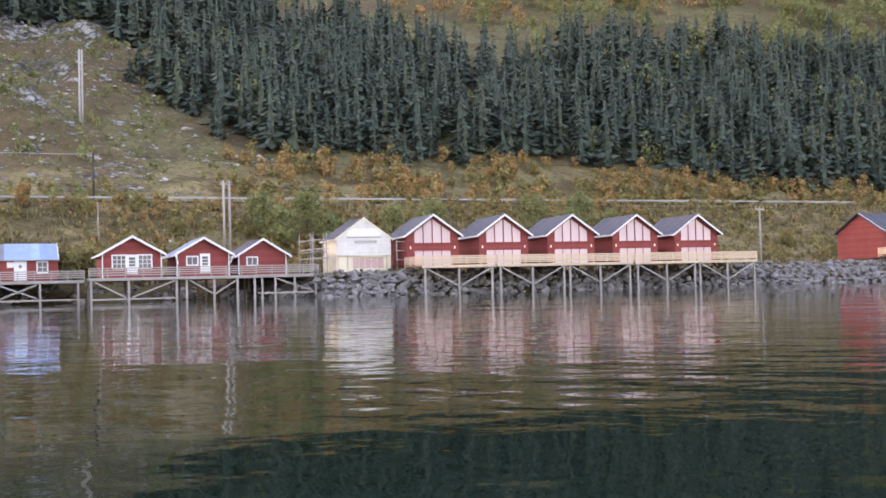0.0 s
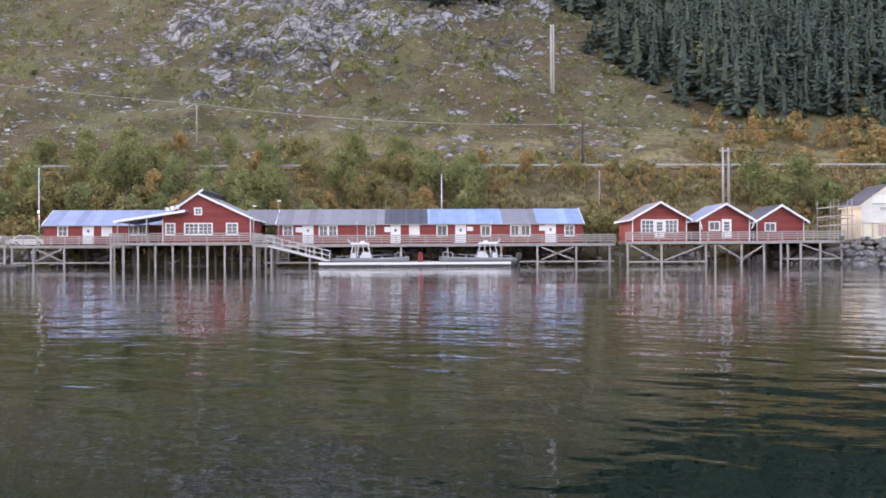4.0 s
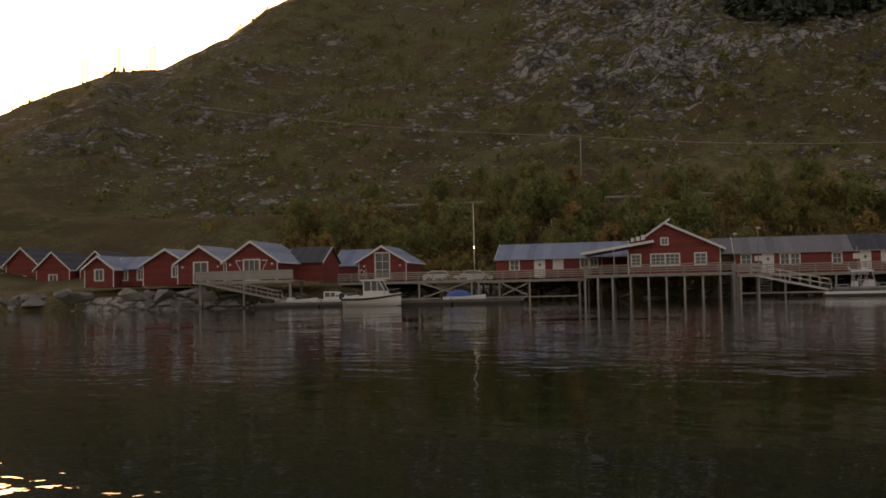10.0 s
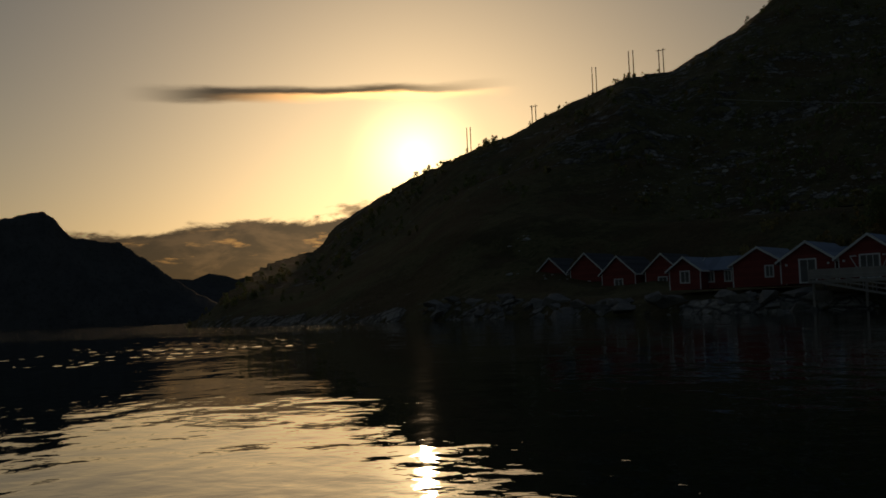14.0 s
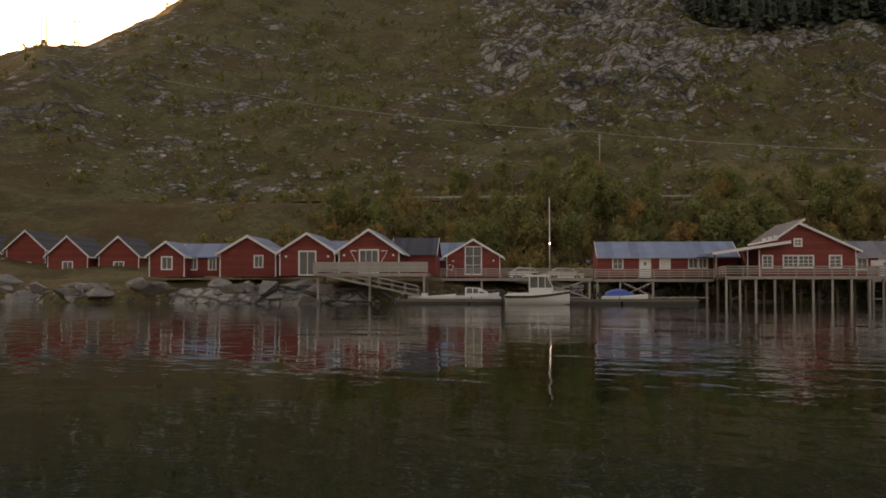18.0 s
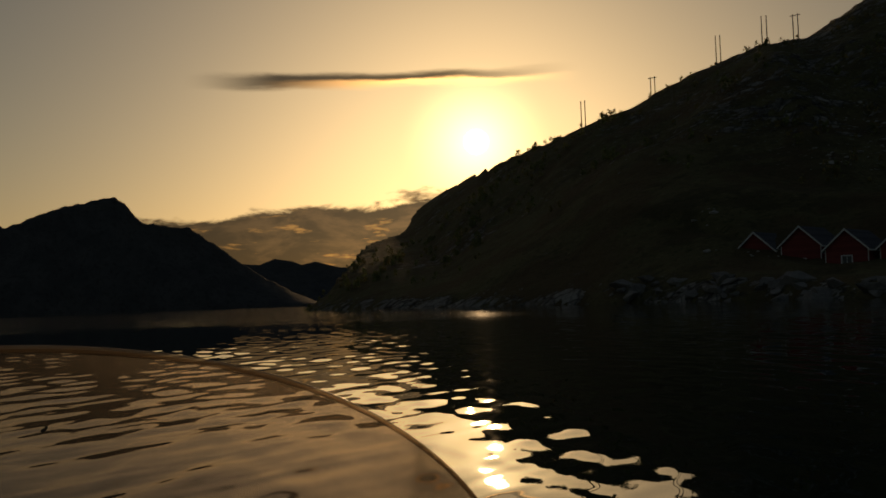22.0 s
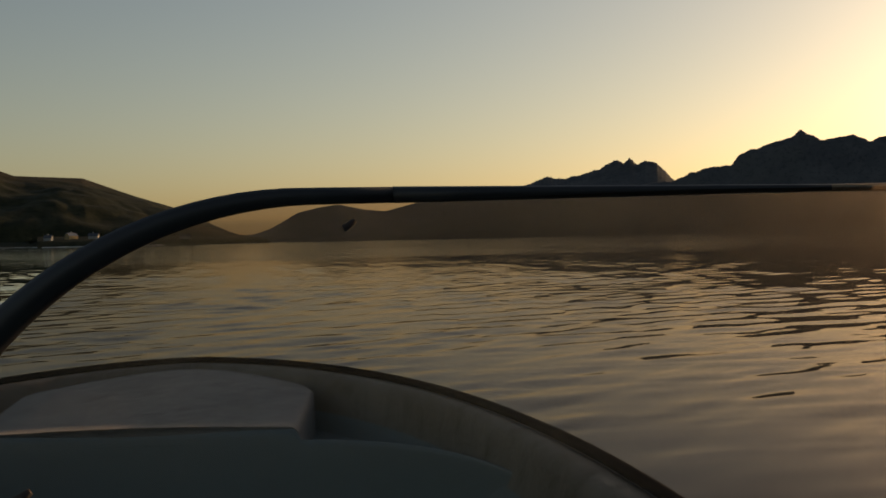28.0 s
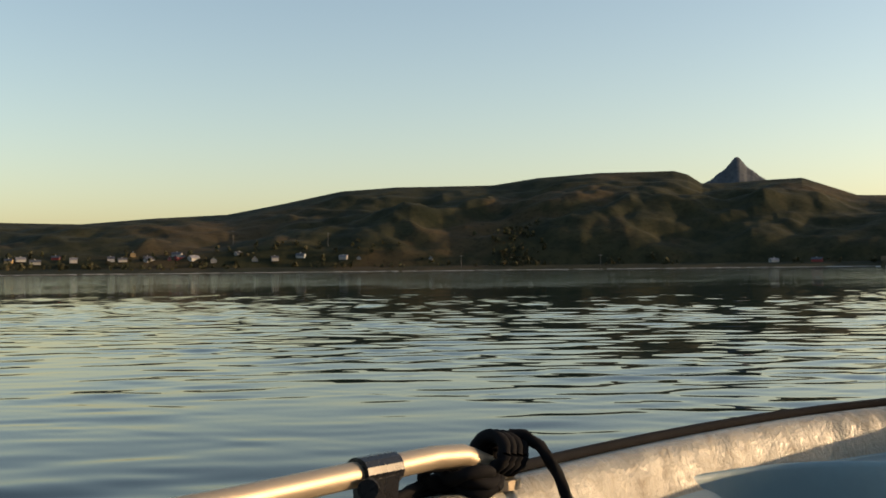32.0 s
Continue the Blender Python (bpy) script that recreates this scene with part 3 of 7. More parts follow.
def pierced(shape, x0, x1, z0, z1, y0, y1, holes, more=()):
    """A wall in x, z from y0 to y1 with rectangular holes (x0, x1, z0, z1)."""
    xs = sorted({x0, x1, *more, *(h[0] for h in holes), *(h[1] for h in holes)})
    zs = sorted({z0, z1, *(h[2] for h in holes), *(h[3] for h in holes)})
    for a, b in zip(xs, xs[1:]):
        run = None
        for c, d in zip(zs, zs[1:]):
            mx, mz = (a + b) / 2, (c + d) / 2
            if a < x0 - 1e-6 or b > x1 + 1e-6 or any(h[0] < mx < h[1] and h[2] < mz < h[3] for h in holes):
                continue
            shape.box(a, b, y0, y1, c, d)
    return shape


def window(parent, x0, x1, z0, z1, y=0.0, cols=2, rows=2, trim=0.11, pane=None, frame_mat=None, name="window"):
    fm = frame_mat or WHITE
    s = Shape()
    s.box(x0 - trim, x0 + 0.03, y - 0.05, y + 0.06, z0 - trim, z1 + trim).box(x1 - 0.03, x1 + trim, y - 0.05, y + 0.06, z0 - trim, z1 + trim)
    s.box(x0 + 0.03, x1 - 0.03, y - 0.05, y + 0.06, z1 - 0.03, z1 + trim).box(x0 + 0.03, x1 - 0.03, y - 0.06, y + 0.06, z0 - trim, z0 + 0.03)
    w = part(name, s, fm, parent)
    for k in range(1, cols):
        x = x0 + (x1 - x0) * k / cols
        part("glazing_bar", Shape().box(x - 0.03, x + 0.03, y, y + 0.05, z0 + 0.03, z1 - 0.03), fm, w)
    for k in range(1, rows):
        z = z0 + (z1 - z0) * k / rows
        part("glazing_bar", Shape().box(x0 + 0.03, x1 - 0.03, y + 0.004, y + 0.046, z - 0.025, z + 0.025), fm, w)
    part("pane", Shape().box(x0 + 0.03, x1 - 0.03, y + 0.052, y + 0.062, z0 + 0.03, z1 - 0.03), pane or PANE, w)
    return w


def door(parent, x0, x1, z0, z1, y=0.0, mat=None, glazed=False):
    d = part("door", Shape().box(x0, x1, y - 0.03, y + 0.04, z0, z1), mat or WHITE, parent, "white painted door")
    s = Shape().box(x0 - 0.09, x0, y - 0.05, y + 0.05, z0, z1 + 0.09).box(x1, x1 + 0.09, y - 0.05, y + 0.05, z0, z1 + 0.09).box(x0, x1, y - 0.05, y + 0.05, z1, z1 + 0.09)
    part("door_frame", s, WHITE, d)
    if glazed:
        for k in range(3):
            a = z0 + 0.75 + k * (z1 - z0 - 0.9) / 3
            part("pane", Shape().box(x0 + 0.14, x1 - 0.14, y - 0.045, y - 0.031, a, a + (z1 - z0 - 0.9) / 3 - 0.06), PANE, d)
    part("handle", Shape().box(x1 - 0.14, x1 - 0.05, y - 0.09, y - 0.03, z0 + 1.0, z0 + 1.05), STEEL, d)
    return d


def gable_house(name, u, v, width, depth, z0, ze, zr, label, wall=None, roof=None, over=0.35, front=0.45, openings=(), turn=0.0, skew=0.0, trim=None, group="", category="cabin", apex_x=None, frames=None, corner=None, cut=None):
    """A house with its gable towards the water. openings: (kind, x0, x1, z0, z1, cols, rows[, pane])."""
    h = thing(name, at(u, v, 0, turn), label, category, group)
    wall, roof, trim = wall or RED, roof or GREY_ROOF, trim or WHITE
    hw, t = width / 2, 0.16
    ax = 0.0 if apex_x is None else apex_x
    holes = [(o[1], o[2], o[3], min(o[4], ze) if o[0] == "tri" else o[4]) for o in openings if o[0] != "tri" or o[3] < ze - 0.1]
    high = [o for o in openings if o[4] > ze]
    xs = sorted({-hw, ax, hw, *(o[1] for o in openings), *(o[2] for o in openings)})
    s = pierced(Shape(), -hw, hw, z0, ze, 0, t, [(a, b, p, min(q, ze)) for a, b, p, q in holes if p < ze], xs)

    def top(x):
        return ze + (zr - ze) * (1 - abs(x - ax) / ((hw - ax) if x > ax else (hw + ax)))

    for a, b in zip(xs, xs[1:]):
        o = next((o for o in high if o[1] <= (a + b) / 2 <= o[2]), None)
        ta, tb = top(a), top(b)
        if o is None:
            s.prism([(a, ze), (b, ze), (b, tb), (a, ta)], 0, t)
        elif o[0] == "tri":
            s.prism([(a, max(ta - 0.35, ze)), (b, max(tb - 0.35, ze)), (b, tb), (a, ta)], 0, t)
        else:
            s.prism([(a, min(o[4], ta)), (b, min(o[4], tb)), (b, tb), (a, ta)], 0, t)
            if o[3] > ze:
                s.prism([(a, ze), (b, ze), (b, o[3]), (a, o[3])], 0, t)
    weld(s)
    part("front_wall", s, wall, h)
    for e in (-hw, hw - t):
        part("side_wall", Shape().box(e, e + t, t, depth - t, z0, ze), wall, h)
    part("back_wall", Shape().prism([(-hw, z0), (hw, z0), (hw, ze), (ax, zr), (-hw, ze)], depth - t, depth), wall, h)
    # roof slabs
    for sgn in (-1, 1):
        e = hw * sgn
        run = e - ax
        k = over / abs(run)
        x1, z1 = e + run * k, ze + (ze - zr) * k
        px_, pz_ = ax, zr
        if cut is not None and sgn < 0:
            m_ = (zr - ze) / (hw + ax)
            x1, z1, px_, pz_ = cut, zr - m_ * (ax - cut), ax + 0.6, zr + m_ * 0.6
        rs = Shape().prism([(px_, pz_ + 0.02), (x1, z1 + 0.02), (x1, z1 + 0.14), (px_, pz_ + 0.16)], -front, depth + 0.3)
        r = part("roof_slope", rs, roof, h)
        part("bargeboard", Shape().prism([(px_, pz_ - 0.07), (x1, z1 - 0.07), (x1, z1 + 0.17), (px_, pz_ + 0.19)], -front - 0.045, -front - 0.002), trim, r)
        part("eaves_board", Shape().box(min(x1, x1 + 0.03 * sgn), max(x1, x1 + 0.03 * sgn), -front, depth + 0.3, z1 - 0.05, z1 + 0.14), trim, r)
    for e in (-hw - 0.02, hw - 0.09):
        part("corner_board", Shape().box(e, e + 0.11, -0.03, -0.002, z0, ze), corner or trim, h)
    for o in openings:
        kind, x0, x1, a, c, cols, rows, *rest = o
        pane = rest[0] if rest else None
        if kind == "door":
            door(h, x0, x1, a, c, glazed=cols > 0)
        elif kind in ("win", "glaz"):
            window(h, x0, x1, a, c, 0.0, cols, rows, pane=pane, frame_mat=frames)
        elif kind == "tri":
            n = cols
            g = part("gable_window", Shape().box(x0, x1, -0.04, 0.05, a - 0.06, a + 0.06), frames or WHITE, h)
            for k in range(n):
                p, q = x0 + (x1 - x0) * k / n, x0 + (x1 - x0) * (k + 1) / n
                pts = [(p + 0.05, a + 0.06), (q - 0.05, a + 0.06), (q - 0.05, max(top(q - 0.05) - 0.36, a + 0.1)), (p + 0.05, max(top(p + 0.05) - 0.36, a + 0.1))]
                part("pane", Shape().prism(pts, 0.03, 0.045), pane or PANE, g)
                if k:
                    part("mullion", Shape().box(p - 0.05, p + 0.05, -0.04, 0.05, a + 0.06, top(p) - 0.3), frames or WHITE, g)
            for e, sg in ((x0, 1), (x1, -1)):
                part("mullion", Shape().box(e - 0.05, e + 0.05, -0.04, 0.05, a, max(top(e) - 0.36, a) + 0.05), frames or WHITE, g)
    return h


def railing(parent, pts, z0, h=1.0, mat=None, rails=4, gap=1.6, board=0.11, posts=True):
    """Posts and boards along points in x, y."""
    mat = mat or WOOD_GREY
    for (xa, ya), (xb, yb) in zip(pts, pts[1:]):
        L = math.hypot(xb - xa, yb - ya)
        n = max(1, round(L / gap))
        if posts:
            for k in range(n + 1):
                x, y = xa + (xb - xa) * k / n, ya + (yb - ya) * k / n
                part("rail_post", Shape().box(x - 0.045, x + 0.045, y - 0.045, y + 0.045, z0, z0 + h), mat, parent)
        for k in range(rails):
            z = z0 + h - 0.06 - k * (h - 0.1) / rails
            part("rail", Shape().bar((xa, ya - 0.06, z), (xb, yb - 0.06, z), 0.035, board), mat, parent)


def piled_deck(name, u0, u1, v0, v1, z, label, mat=None, posts=(), rows=2, rail=True, rail_h=1.0, rails=4, braces=(), ledger=None, thick=0.28, sides=(False, False), turn=0.0, gap=1.6, foot=-1.2, board=0.11, post_w=0.2, post_mat=None):
    """A timber deck on posts that stand in the water; its front runs along u."""
    mat = mat or WOOD_GREY
    d = thing(name, at(u0, v0, 0), label, "deck", kind="")
    L, D = u1 - u0, v1 - v0
    part("planking", Shape().box(0, L, 0, D, z - 0.05, z), mat, d)
    for y in (0.0, D * 0.5, D - 0.12):
        part("beam", Shape().box(0, L, y, y + 0.12, z - thick, z - 0.054), mat, d)
    for k in range(rows):
        y = 0.08 + k * (D - 0.4) / max(1, rows - 1)
        for p in posts:
            part("post", Shape().box(p - u0 - post_w / 2, p - u0 + post_w / 2, y, y + post_w, foot, z - thick), (post_mat or mat) if k == 0 else WOOD_POST, d)
    for a, b, za, zb in braces:
        part("brace", Shape().bar((a - u0, 0.02, za), (b - u0, 0.02, zb), 0.06, 0.14), post_mat or mat, d)
    if ledger:
        a, b, zz = ledger
        part("ledger", Shape().box(a - u0, b - u0, 0.0, 0.1, zz - 0.08, zz + 0.08), mat, d)
    if rail:
        pts = [(0, 0.08), (L, 0.08)]
        railing(d, pts, z, rail_h, mat, rails, gap, board)
        for flag, x in zip(sides, (0.05, L - 0.05)):
            if flag:
                railing(d, [(x, 0.12), (x, D)], z, rail_h, mat, rails, gap, board)
    return d


# ---------------------------------------------------------------- long row of rooms with the big gable
def long_row(name, u0, u1, v, z0, ze, zr, depth, label, roofs, items):
    h = thing(name, at(u0, v), label, "building")
    L, t = u1 - u0, 0.16
    holes = [(a - u0, b - u0, c, d) for kind, a, b, c, d, *_ in items if kind == "win"]
    part("front_wall", weld(pierced(Shape(), 0, L, z0, ze, 0, t, holes)), RED, h)
    ym = depth / 2
    for x in (0, L - t):
        s = Shape().solid([(x, 0.16, z0), (x, depth, z0), (x, depth, ze), (x, ym, zr), (x, 0.16, ze), (x + t, 0.16, z0), (x + t, depth, z0), (x + t, depth, ze), (x + t, ym, zr), (x + t, 0.16, ze)],
                          [(0, 1, 2, 3, 4), (9, 8, 7, 6, 5), (0, 5, 6, 1), (1, 6, 7, 2), (2, 7, 8, 3), (3, 8, 9, 4), (4, 9, 5, 0)])
        part("end_wall", s, RED, h)
    part("back_wall", Shape().box(t, L - t, depth - t, depth, z0, ze), RED, h)
    for a, b, mat in roofs:
        for y0, y1, za, zb in ((-0.45, ym, ze - 0.12, zr + 0.1), (depth + 0.3, ym, ze - 0.12, zr + 0.1)):
            s = Shape().solid([(a - u0, y0, za), (b - u0, y0, za), (b - u0, y1, zb), (a - u0, y1, zb), (a - u0, y0, za + 0.1), (b - u0, y0, za + 0.1), (b - u0, y1, zb + 0.1), (a - u0, y1, zb + 0.1)],
                              [(3, 2, 1, 0), (4, 5, 6, 7), (0, 1, 5, 4), (1, 2, 6, 5), (2, 3, 7, 6), (3, 0, 4, 7)])
            part("roof_sheet", s, mat, h)
    for x in (-0.12, L + 0.06):
        s = Shape().solid([(x, -0.5, ze - 0.16), (x + 0.06, -0.5, ze - 0.16), (x + 0.06, ym, zr + 0.06), (x, ym, zr + 0.06), (x, -0.5, ze + 0.04), (x + 0.06, -0.5, ze + 0.04), (x + 0.06, ym, zr + 0.26), (x, ym, zr + 0.26)],
                          [(3, 2, 1, 0), (4, 5, 6, 7), (0, 1, 5, 4), (1, 2, 6, 5), (2, 3, 7, 6), (3, 0, 4, 7)])
        part("bargeboard", s, WHITE, h)
    part("gutter", Shape().box(-0.1, L + 0.1, -0.54, -0.44, ze - 0.14, ze - 0.04), STEEL, h)
    for kind, a, b, c, d, *r in items:
        if kind == "win":
            window(h, a - u0, b - u0, c, d, 0.0, r[0], r[1], pane=r[2] if len(r) > 2 else None)
        elif kind == "door":
            dd = door(h, a - u0, b - u0, c, d)
            mx = (a + b) / 2 - u0
            part("diamond_pane", Shape().prism([(mx, d - 0.78), (mx + 0.2, d - 0.55), (mx, d - 0.32), (mx - 0.2, d - 0.55)], -0.045, -0.031), PANE, dd, "small dark diamond window")
        elif kind == "board":
            part("panel", Shape().box(a - u0, b - u0, -0.05, -0.004, c, d), WHITE, h, "white panel on the wall")
    return h


long_row("row_house", -30.6, 5.4, 126.5, 2.55, 4.85, 6.55, 8.0, "long red boarded row with a patched grey and blue roof",
         [(-34.5, -18.0, GREY_ROOF), (-18.0, -12.9, SLATE), (-12.9, -4.1, BLUE_ROOF), (-4.1, -0.1, GREY_ROOF), (-0.1, 5.5, BLUE_ROOF)],
         [("win", -29.8, -28.8, 3.55, 4.65, 2, 2), ("door", -27.5, -26.4, 2.6, 4.65), ("board", -28.4, -27.6, 3.9, 4.5),
          ("win", -25.6, -24.7, 3.52, 4.62, 2, 2), ("win", -24.5, -23.6, 3.52, 4.62, 2, 2), ("win", -20.1, -19.2, 3.5, 4.6, 2, 2),
          ("door", -17.2, -16.2, 2.6, 4.65), ("board", -18.0, -17.3, 3.9, 4.5), ("win", -15.0, -14.0, 3.5, 4.65, 1, 1, CURTAIN), ("win", -11.8, -10.7, 3.5, 4.6, 2, 1),
          ("door", -9.6, -8.5, 2.6, 4.65), ("board", -8.3, -7.6, 4.0, 4.5), ("win", -6.6, -5.6, 3.45, 4.55, 2, 1),
          ("win", -3.1, -2.2, 3.46, 4.6, 2, 1), ("win", -1.9, -0.9, 3.46, 4.6, 2, 1), ("door", 1.0, 2.1, 2.6, 4.65), ("board", 0.2, 0.9, 4.0, 4.6), ("win", 3.3, 4.3, 3.42, 4.55, 2, 2)])
long_row("row_house", -57.6, -42.4, 126.5, 2.6, 4.85, 6.55, 8.0, "red boarded house end with a pale blue-grey sheet roof",
         [(-57.7, -42.3, STEEL_ROOF)],
         [("win", -55.9, -54.9, 3.6, 4.7, 2, 2), ("door", -53.0, -51.9, 2.65, 4.7), ("win", -50.8, -49.8, 3.6, 4.75, 1, 1, CURTAIN), ("win", -47.7, -46.8, 3.7, 4.72, 2, 1), ("win", -46.6, -45.8, 3.7, 4.72, 2, 1)])
gable_house("restaurant_house", -37.2, 118.2, 9.6, 12.0, 2.7, 5.3, 7.95, "red boarded gabled house with white small-paned windows", roof=GREY_ROOF, over=0.5, apex_x=-0.9, cut=-3.35,
            openings=[("win", -4.4, -3.5, 3.55, 4.7, 2, 3), ("win", -2.35, -0.95, 3.58, 4.7, 3, 3), ("win", -0.85, 0.55, 3.58, 4.7, 3, 3), ("win", 2.2, 3.3, 3.55, 4.7, 2, 3), ("win", -1.25, -0.6, 5.75, 6.38, 2, 2)], category="house")

# small huts between the row and the new cabins
gable_house("boat_hut", 12.3, 117, 6.0, 7.5, 2.5, 5.05, 6.75, "small red hut with white trim and a door between two windows", roof=GREY_ROOF, over=0.45, front=0.7,
            openings=[("door", -0.45, 0.45, 2.95, 4.85, 1, 1), ("win", -1.95, -0.65, 3.55, 4.85, 3, 3), ("win", 0.65, 1.95, 3.55, 4.85, 3, 3)])
gable_house("boat_hut", 19.8, 118, 5.6, 7.5, 2.5, 5.0, 6.6, "small red hut with a pale blue-grey roof and white corner braces", roof=STEEL_ROOF, over=0.5, front=0.7,
            openings=[("door", -0.25, 0.65, 2.95, 4.9, 1, 1), ("win", -1.7, -0.6, 3.8, 4.65, 2, 1)])
gable_house("boat_hut", 26.7, 120, 5.4, 7.5, 2.5, 4.85, 6.5, "small red hut with white trim and a dark roof", roof=SLATE, over=0.45, front=0.6,
            openings=[("win", -1.7, -0.6, 3.7, 4.55, 2, 1)])
PINK = plain("pink_film", (0.52, 0.34, 0.32), 0.5, var=0.3, scale=2.5)
CABIN_ROOF = boards("dark_cabin_roof", (0.075, 0.082, 0.10), pitch=0.3, axis=1, rough=0.8, spec=0.15)
PALE_GLAZING = plain("drawn_pinkish_curtain", (0.60, 0.46, 0.47), 0.35, var=0.2, scale=1.5, fine=20, grain=(1, 1, 0.1))
# white wrapped house that is being built
gable_house("unfinished_house", 36.95, 115, 6.3, 5.4, 2.7, 6.3, 8.5, "unfinished house wrapped in pale building sheet beside scaffolding", wall=WRAP, roof=SLATE, over=0.25, front=0.25, trim=WRAP,
            openings=[("win", -1.3, 2.3, 3.0, 4.25, 5, 1, PINK)], category="house", frames=WRAP)
# five new cabins on stilts
for k in range(5):
    gable_house("holiday_cabin", 44.4 + 8.78 * k, 113.0, 6.0, 8.0, 3.1, 6.65, 8.75, "new dark red cabin with a large glazed gable and dark roof", wall=RED, roof=CABIN_ROOF, over=0.45, front=0.6, group="new cabins on the deck", turn=-4.0, frames=RED_DARK, corner=RED_DARK,
                openings=[("tri", -2.15, 2.15, 5.65, 8.7, 4, 1, PALE_GLAZING), ("glaz", -2.15, 2.15, 3.15, 4.85, 4, 1, PALE_GLAZING)])
# the older cabins at the far side
gable_house("quay_cabin", -80.1, 107, 5.7, 8.5, 2.8, 4.85, 6.8, "red cabin with a glazed double door and white diagonal braces", roof=STEEL_ROOF, over=0.4, group="older cabins",
            openings=[("glaz", -0.85, 0.85, 2.85, 4.95, 3, 1)])
gable_house("quay_cabin", -86.0, 107.5, 5.3, 8.5, 2.6, 4.8, 6.5, "red cabin with a white framed double door", roof=STEEL_ROOF, over=0.35, group="older cabins", openings=[("glaz", -0.75, 0.75, 2.7, 4.85, 2, 1)])
gable_house("quay_cabin", -93.6, 115, 5.8, 8.5, 2.6, 4.95, 6.65, "red cabin with one small white window", roof=STEEL_ROOF, over=0.35, group="older cabins", openings=[("win", 0.7, 1.5, 3.6, 4.7, 2, 1)])
gable_house("quay_cabin", -102.0, 115, 3.7, 7.0, 2.6, 4.75, 6.1, "narrow red cabin with a low pale side roof", roof=STEEL_ROOF, over=0.3, group="older cabins", openings=[("win", -0.5, 0.5, 3.4, 4.6, 2, 1)])
for k, (uu, vv, zz) in enumerate(((-116.5, 140, 0), (-122.7, 139, 0), (-129.5, 142, 0.9), (-136.0, 143, 0.6))):
    gable_house("quay_cabin", uu, vv, 5.2, 8.0, 2.9, 5.65 + zz, 7.95 + zz, "red gabled cabin with white bargeboards", roof=SLATE, over=0.35, group="older cabins", openings=[("win", -0.6, 0.6, 3.6, 4.8, 2, 1)])
gable_house("boathouse", -71.2, 126, 5.9, 8.0, 2.7, 5.0, 6.75, "red boathouse with a tall white framed window up to the gable", roof=STEEL_ROOF, over=0.4, openings=[("glaz", -0.85, 0.85, 3.05, 6.0, 2, 3)], category="boathouse")

# decks
piled_deck("timber_deck", -46.3, -31.2, 113, 118.1, 2.6, "grey timber deck on tall piles with a board railing", posts=(-46.2, -44.9, -43.4, -41.6, -39.8, -38.0, -36.2, -34.4, -32.7, -31.4), sides=(True, True))
piled_deck("timber_deck", -58.5, -46.5, 118, 126.3, 2.4, "grey timber deck with crossed braces under it", posts=(-58.2, -55.9, -52.6, -47.2), braces=((-55.6, -52.8, 0.7, 2.0), (-55.6, -52.8, 2.0, 0.7)), ledger=(-58, -47, 0.5))
piled_deck("timber_deck", -74.2, -58.7, 118, 126.0, 2.5, "grey timber deck with crossed braces under it", posts=(-74, -70, -64.9, -59), braces=((-64.6, -59.4, 0.6, 2.2), (-64.6, -59.4, 2.2, 0.6)), ledger=(-74, -59, 0.5))
piled_deck("timber_deck", -31.0, 7.6, 118, 126.4, 2.4, "long grey timber deck with a board railing", posts=(-30.8, -26, -21, -16, -10.9, -5, -1, 3.3, 7.0), braces=((-0.6, 3.0, 0.6, 2.0), (-0.6, 3.0, 2.0, 0.6)), ledger=(-31, 7.5, 0.4))
piled_deck("timber_deck", 7.7, 16.4, 112.5, 117, 2.5, "grey timber deck on braced posts in front of a hut", posts=(7.9, 11.5, 16.2), braces=((8.2, 11.2, 2.1, 0.5), (11.8, 16.0, 0.5, 2.1)), ledger=(7.8, 16.3, 0.35))
piled_deck("timber_deck", 16.5, 24.4, 112.5, 118, 2.5, "grey timber deck with a white railing", posts=(17.2, 20.0, 22.4, 24.2), braces=((17.5, 20.0, 2.1, 0.6), (20.0, 22.4, 0.6, 2.1)))
piled_deck("timber_deck", 24.5, 31.2, 113, 120, 2.55, "grey timber landing with a ledger near the water", posts=(25.1, 26.5, 28.6, 30.9), braces=((26.6, 30.6, 2.1, 0.7),), ledger=(24.6, 31.0, 0.6))
for k in range(5):
    a = 41.0 + 8.7 * k
    piled_deck("new_deck", a, a + 8.6, 107.5 - 0.25 * (k % 2), 113.0, 3.1, "fresh pale timber deck with a board railing on braced posts", mat=WOOD_NEW, post_mat=WOOD_GREY, posts=(a + 0.4, a + 4.3, a + 8.2), rails=5, board=0.14,
               braces=((a + 0.6, a + 4.1, 2.7, 0.9), (a + 4.5, a + 8.0, 0.9, 2.7)), sides=(k == 0, k == 4))


# ---------------------------------------------------------------- road, rails, poles and wires
def ribbon(name, path, width, mat, label, category, lift=0.06, kind="structure"):
    rows = []
    for (ua, va), (ub, vb) in zip(path, path[1:]):
        n = max(2, int(math.hypot(ub - ua, vb - va) / 4))
        for k in range(n):
            u, v = ua + (ub - ua) * k / n, va + (vb - va) * k / n
            rows.append([(u, v - width / 2), (u, v + width / 2)])
    s = Shape()
    zs = [max(float(ground_z(*xy_of(*p), False)) for p in row) for row in rows]
    s.grid([[(*xy_of(*p), z + lift) for p in row] for row, z in zip(rows, zs)])
    return tagged(new(name, mesh_of(name, s.v, s.f, mat)), label, category, kind=kind)


ribbon("road", [(-100, 168), (-60, 168), (-8, 168.5), (60, 169), (220, 169)], 6.0, ROAD, "grey asphalt road along the hillside", "road")


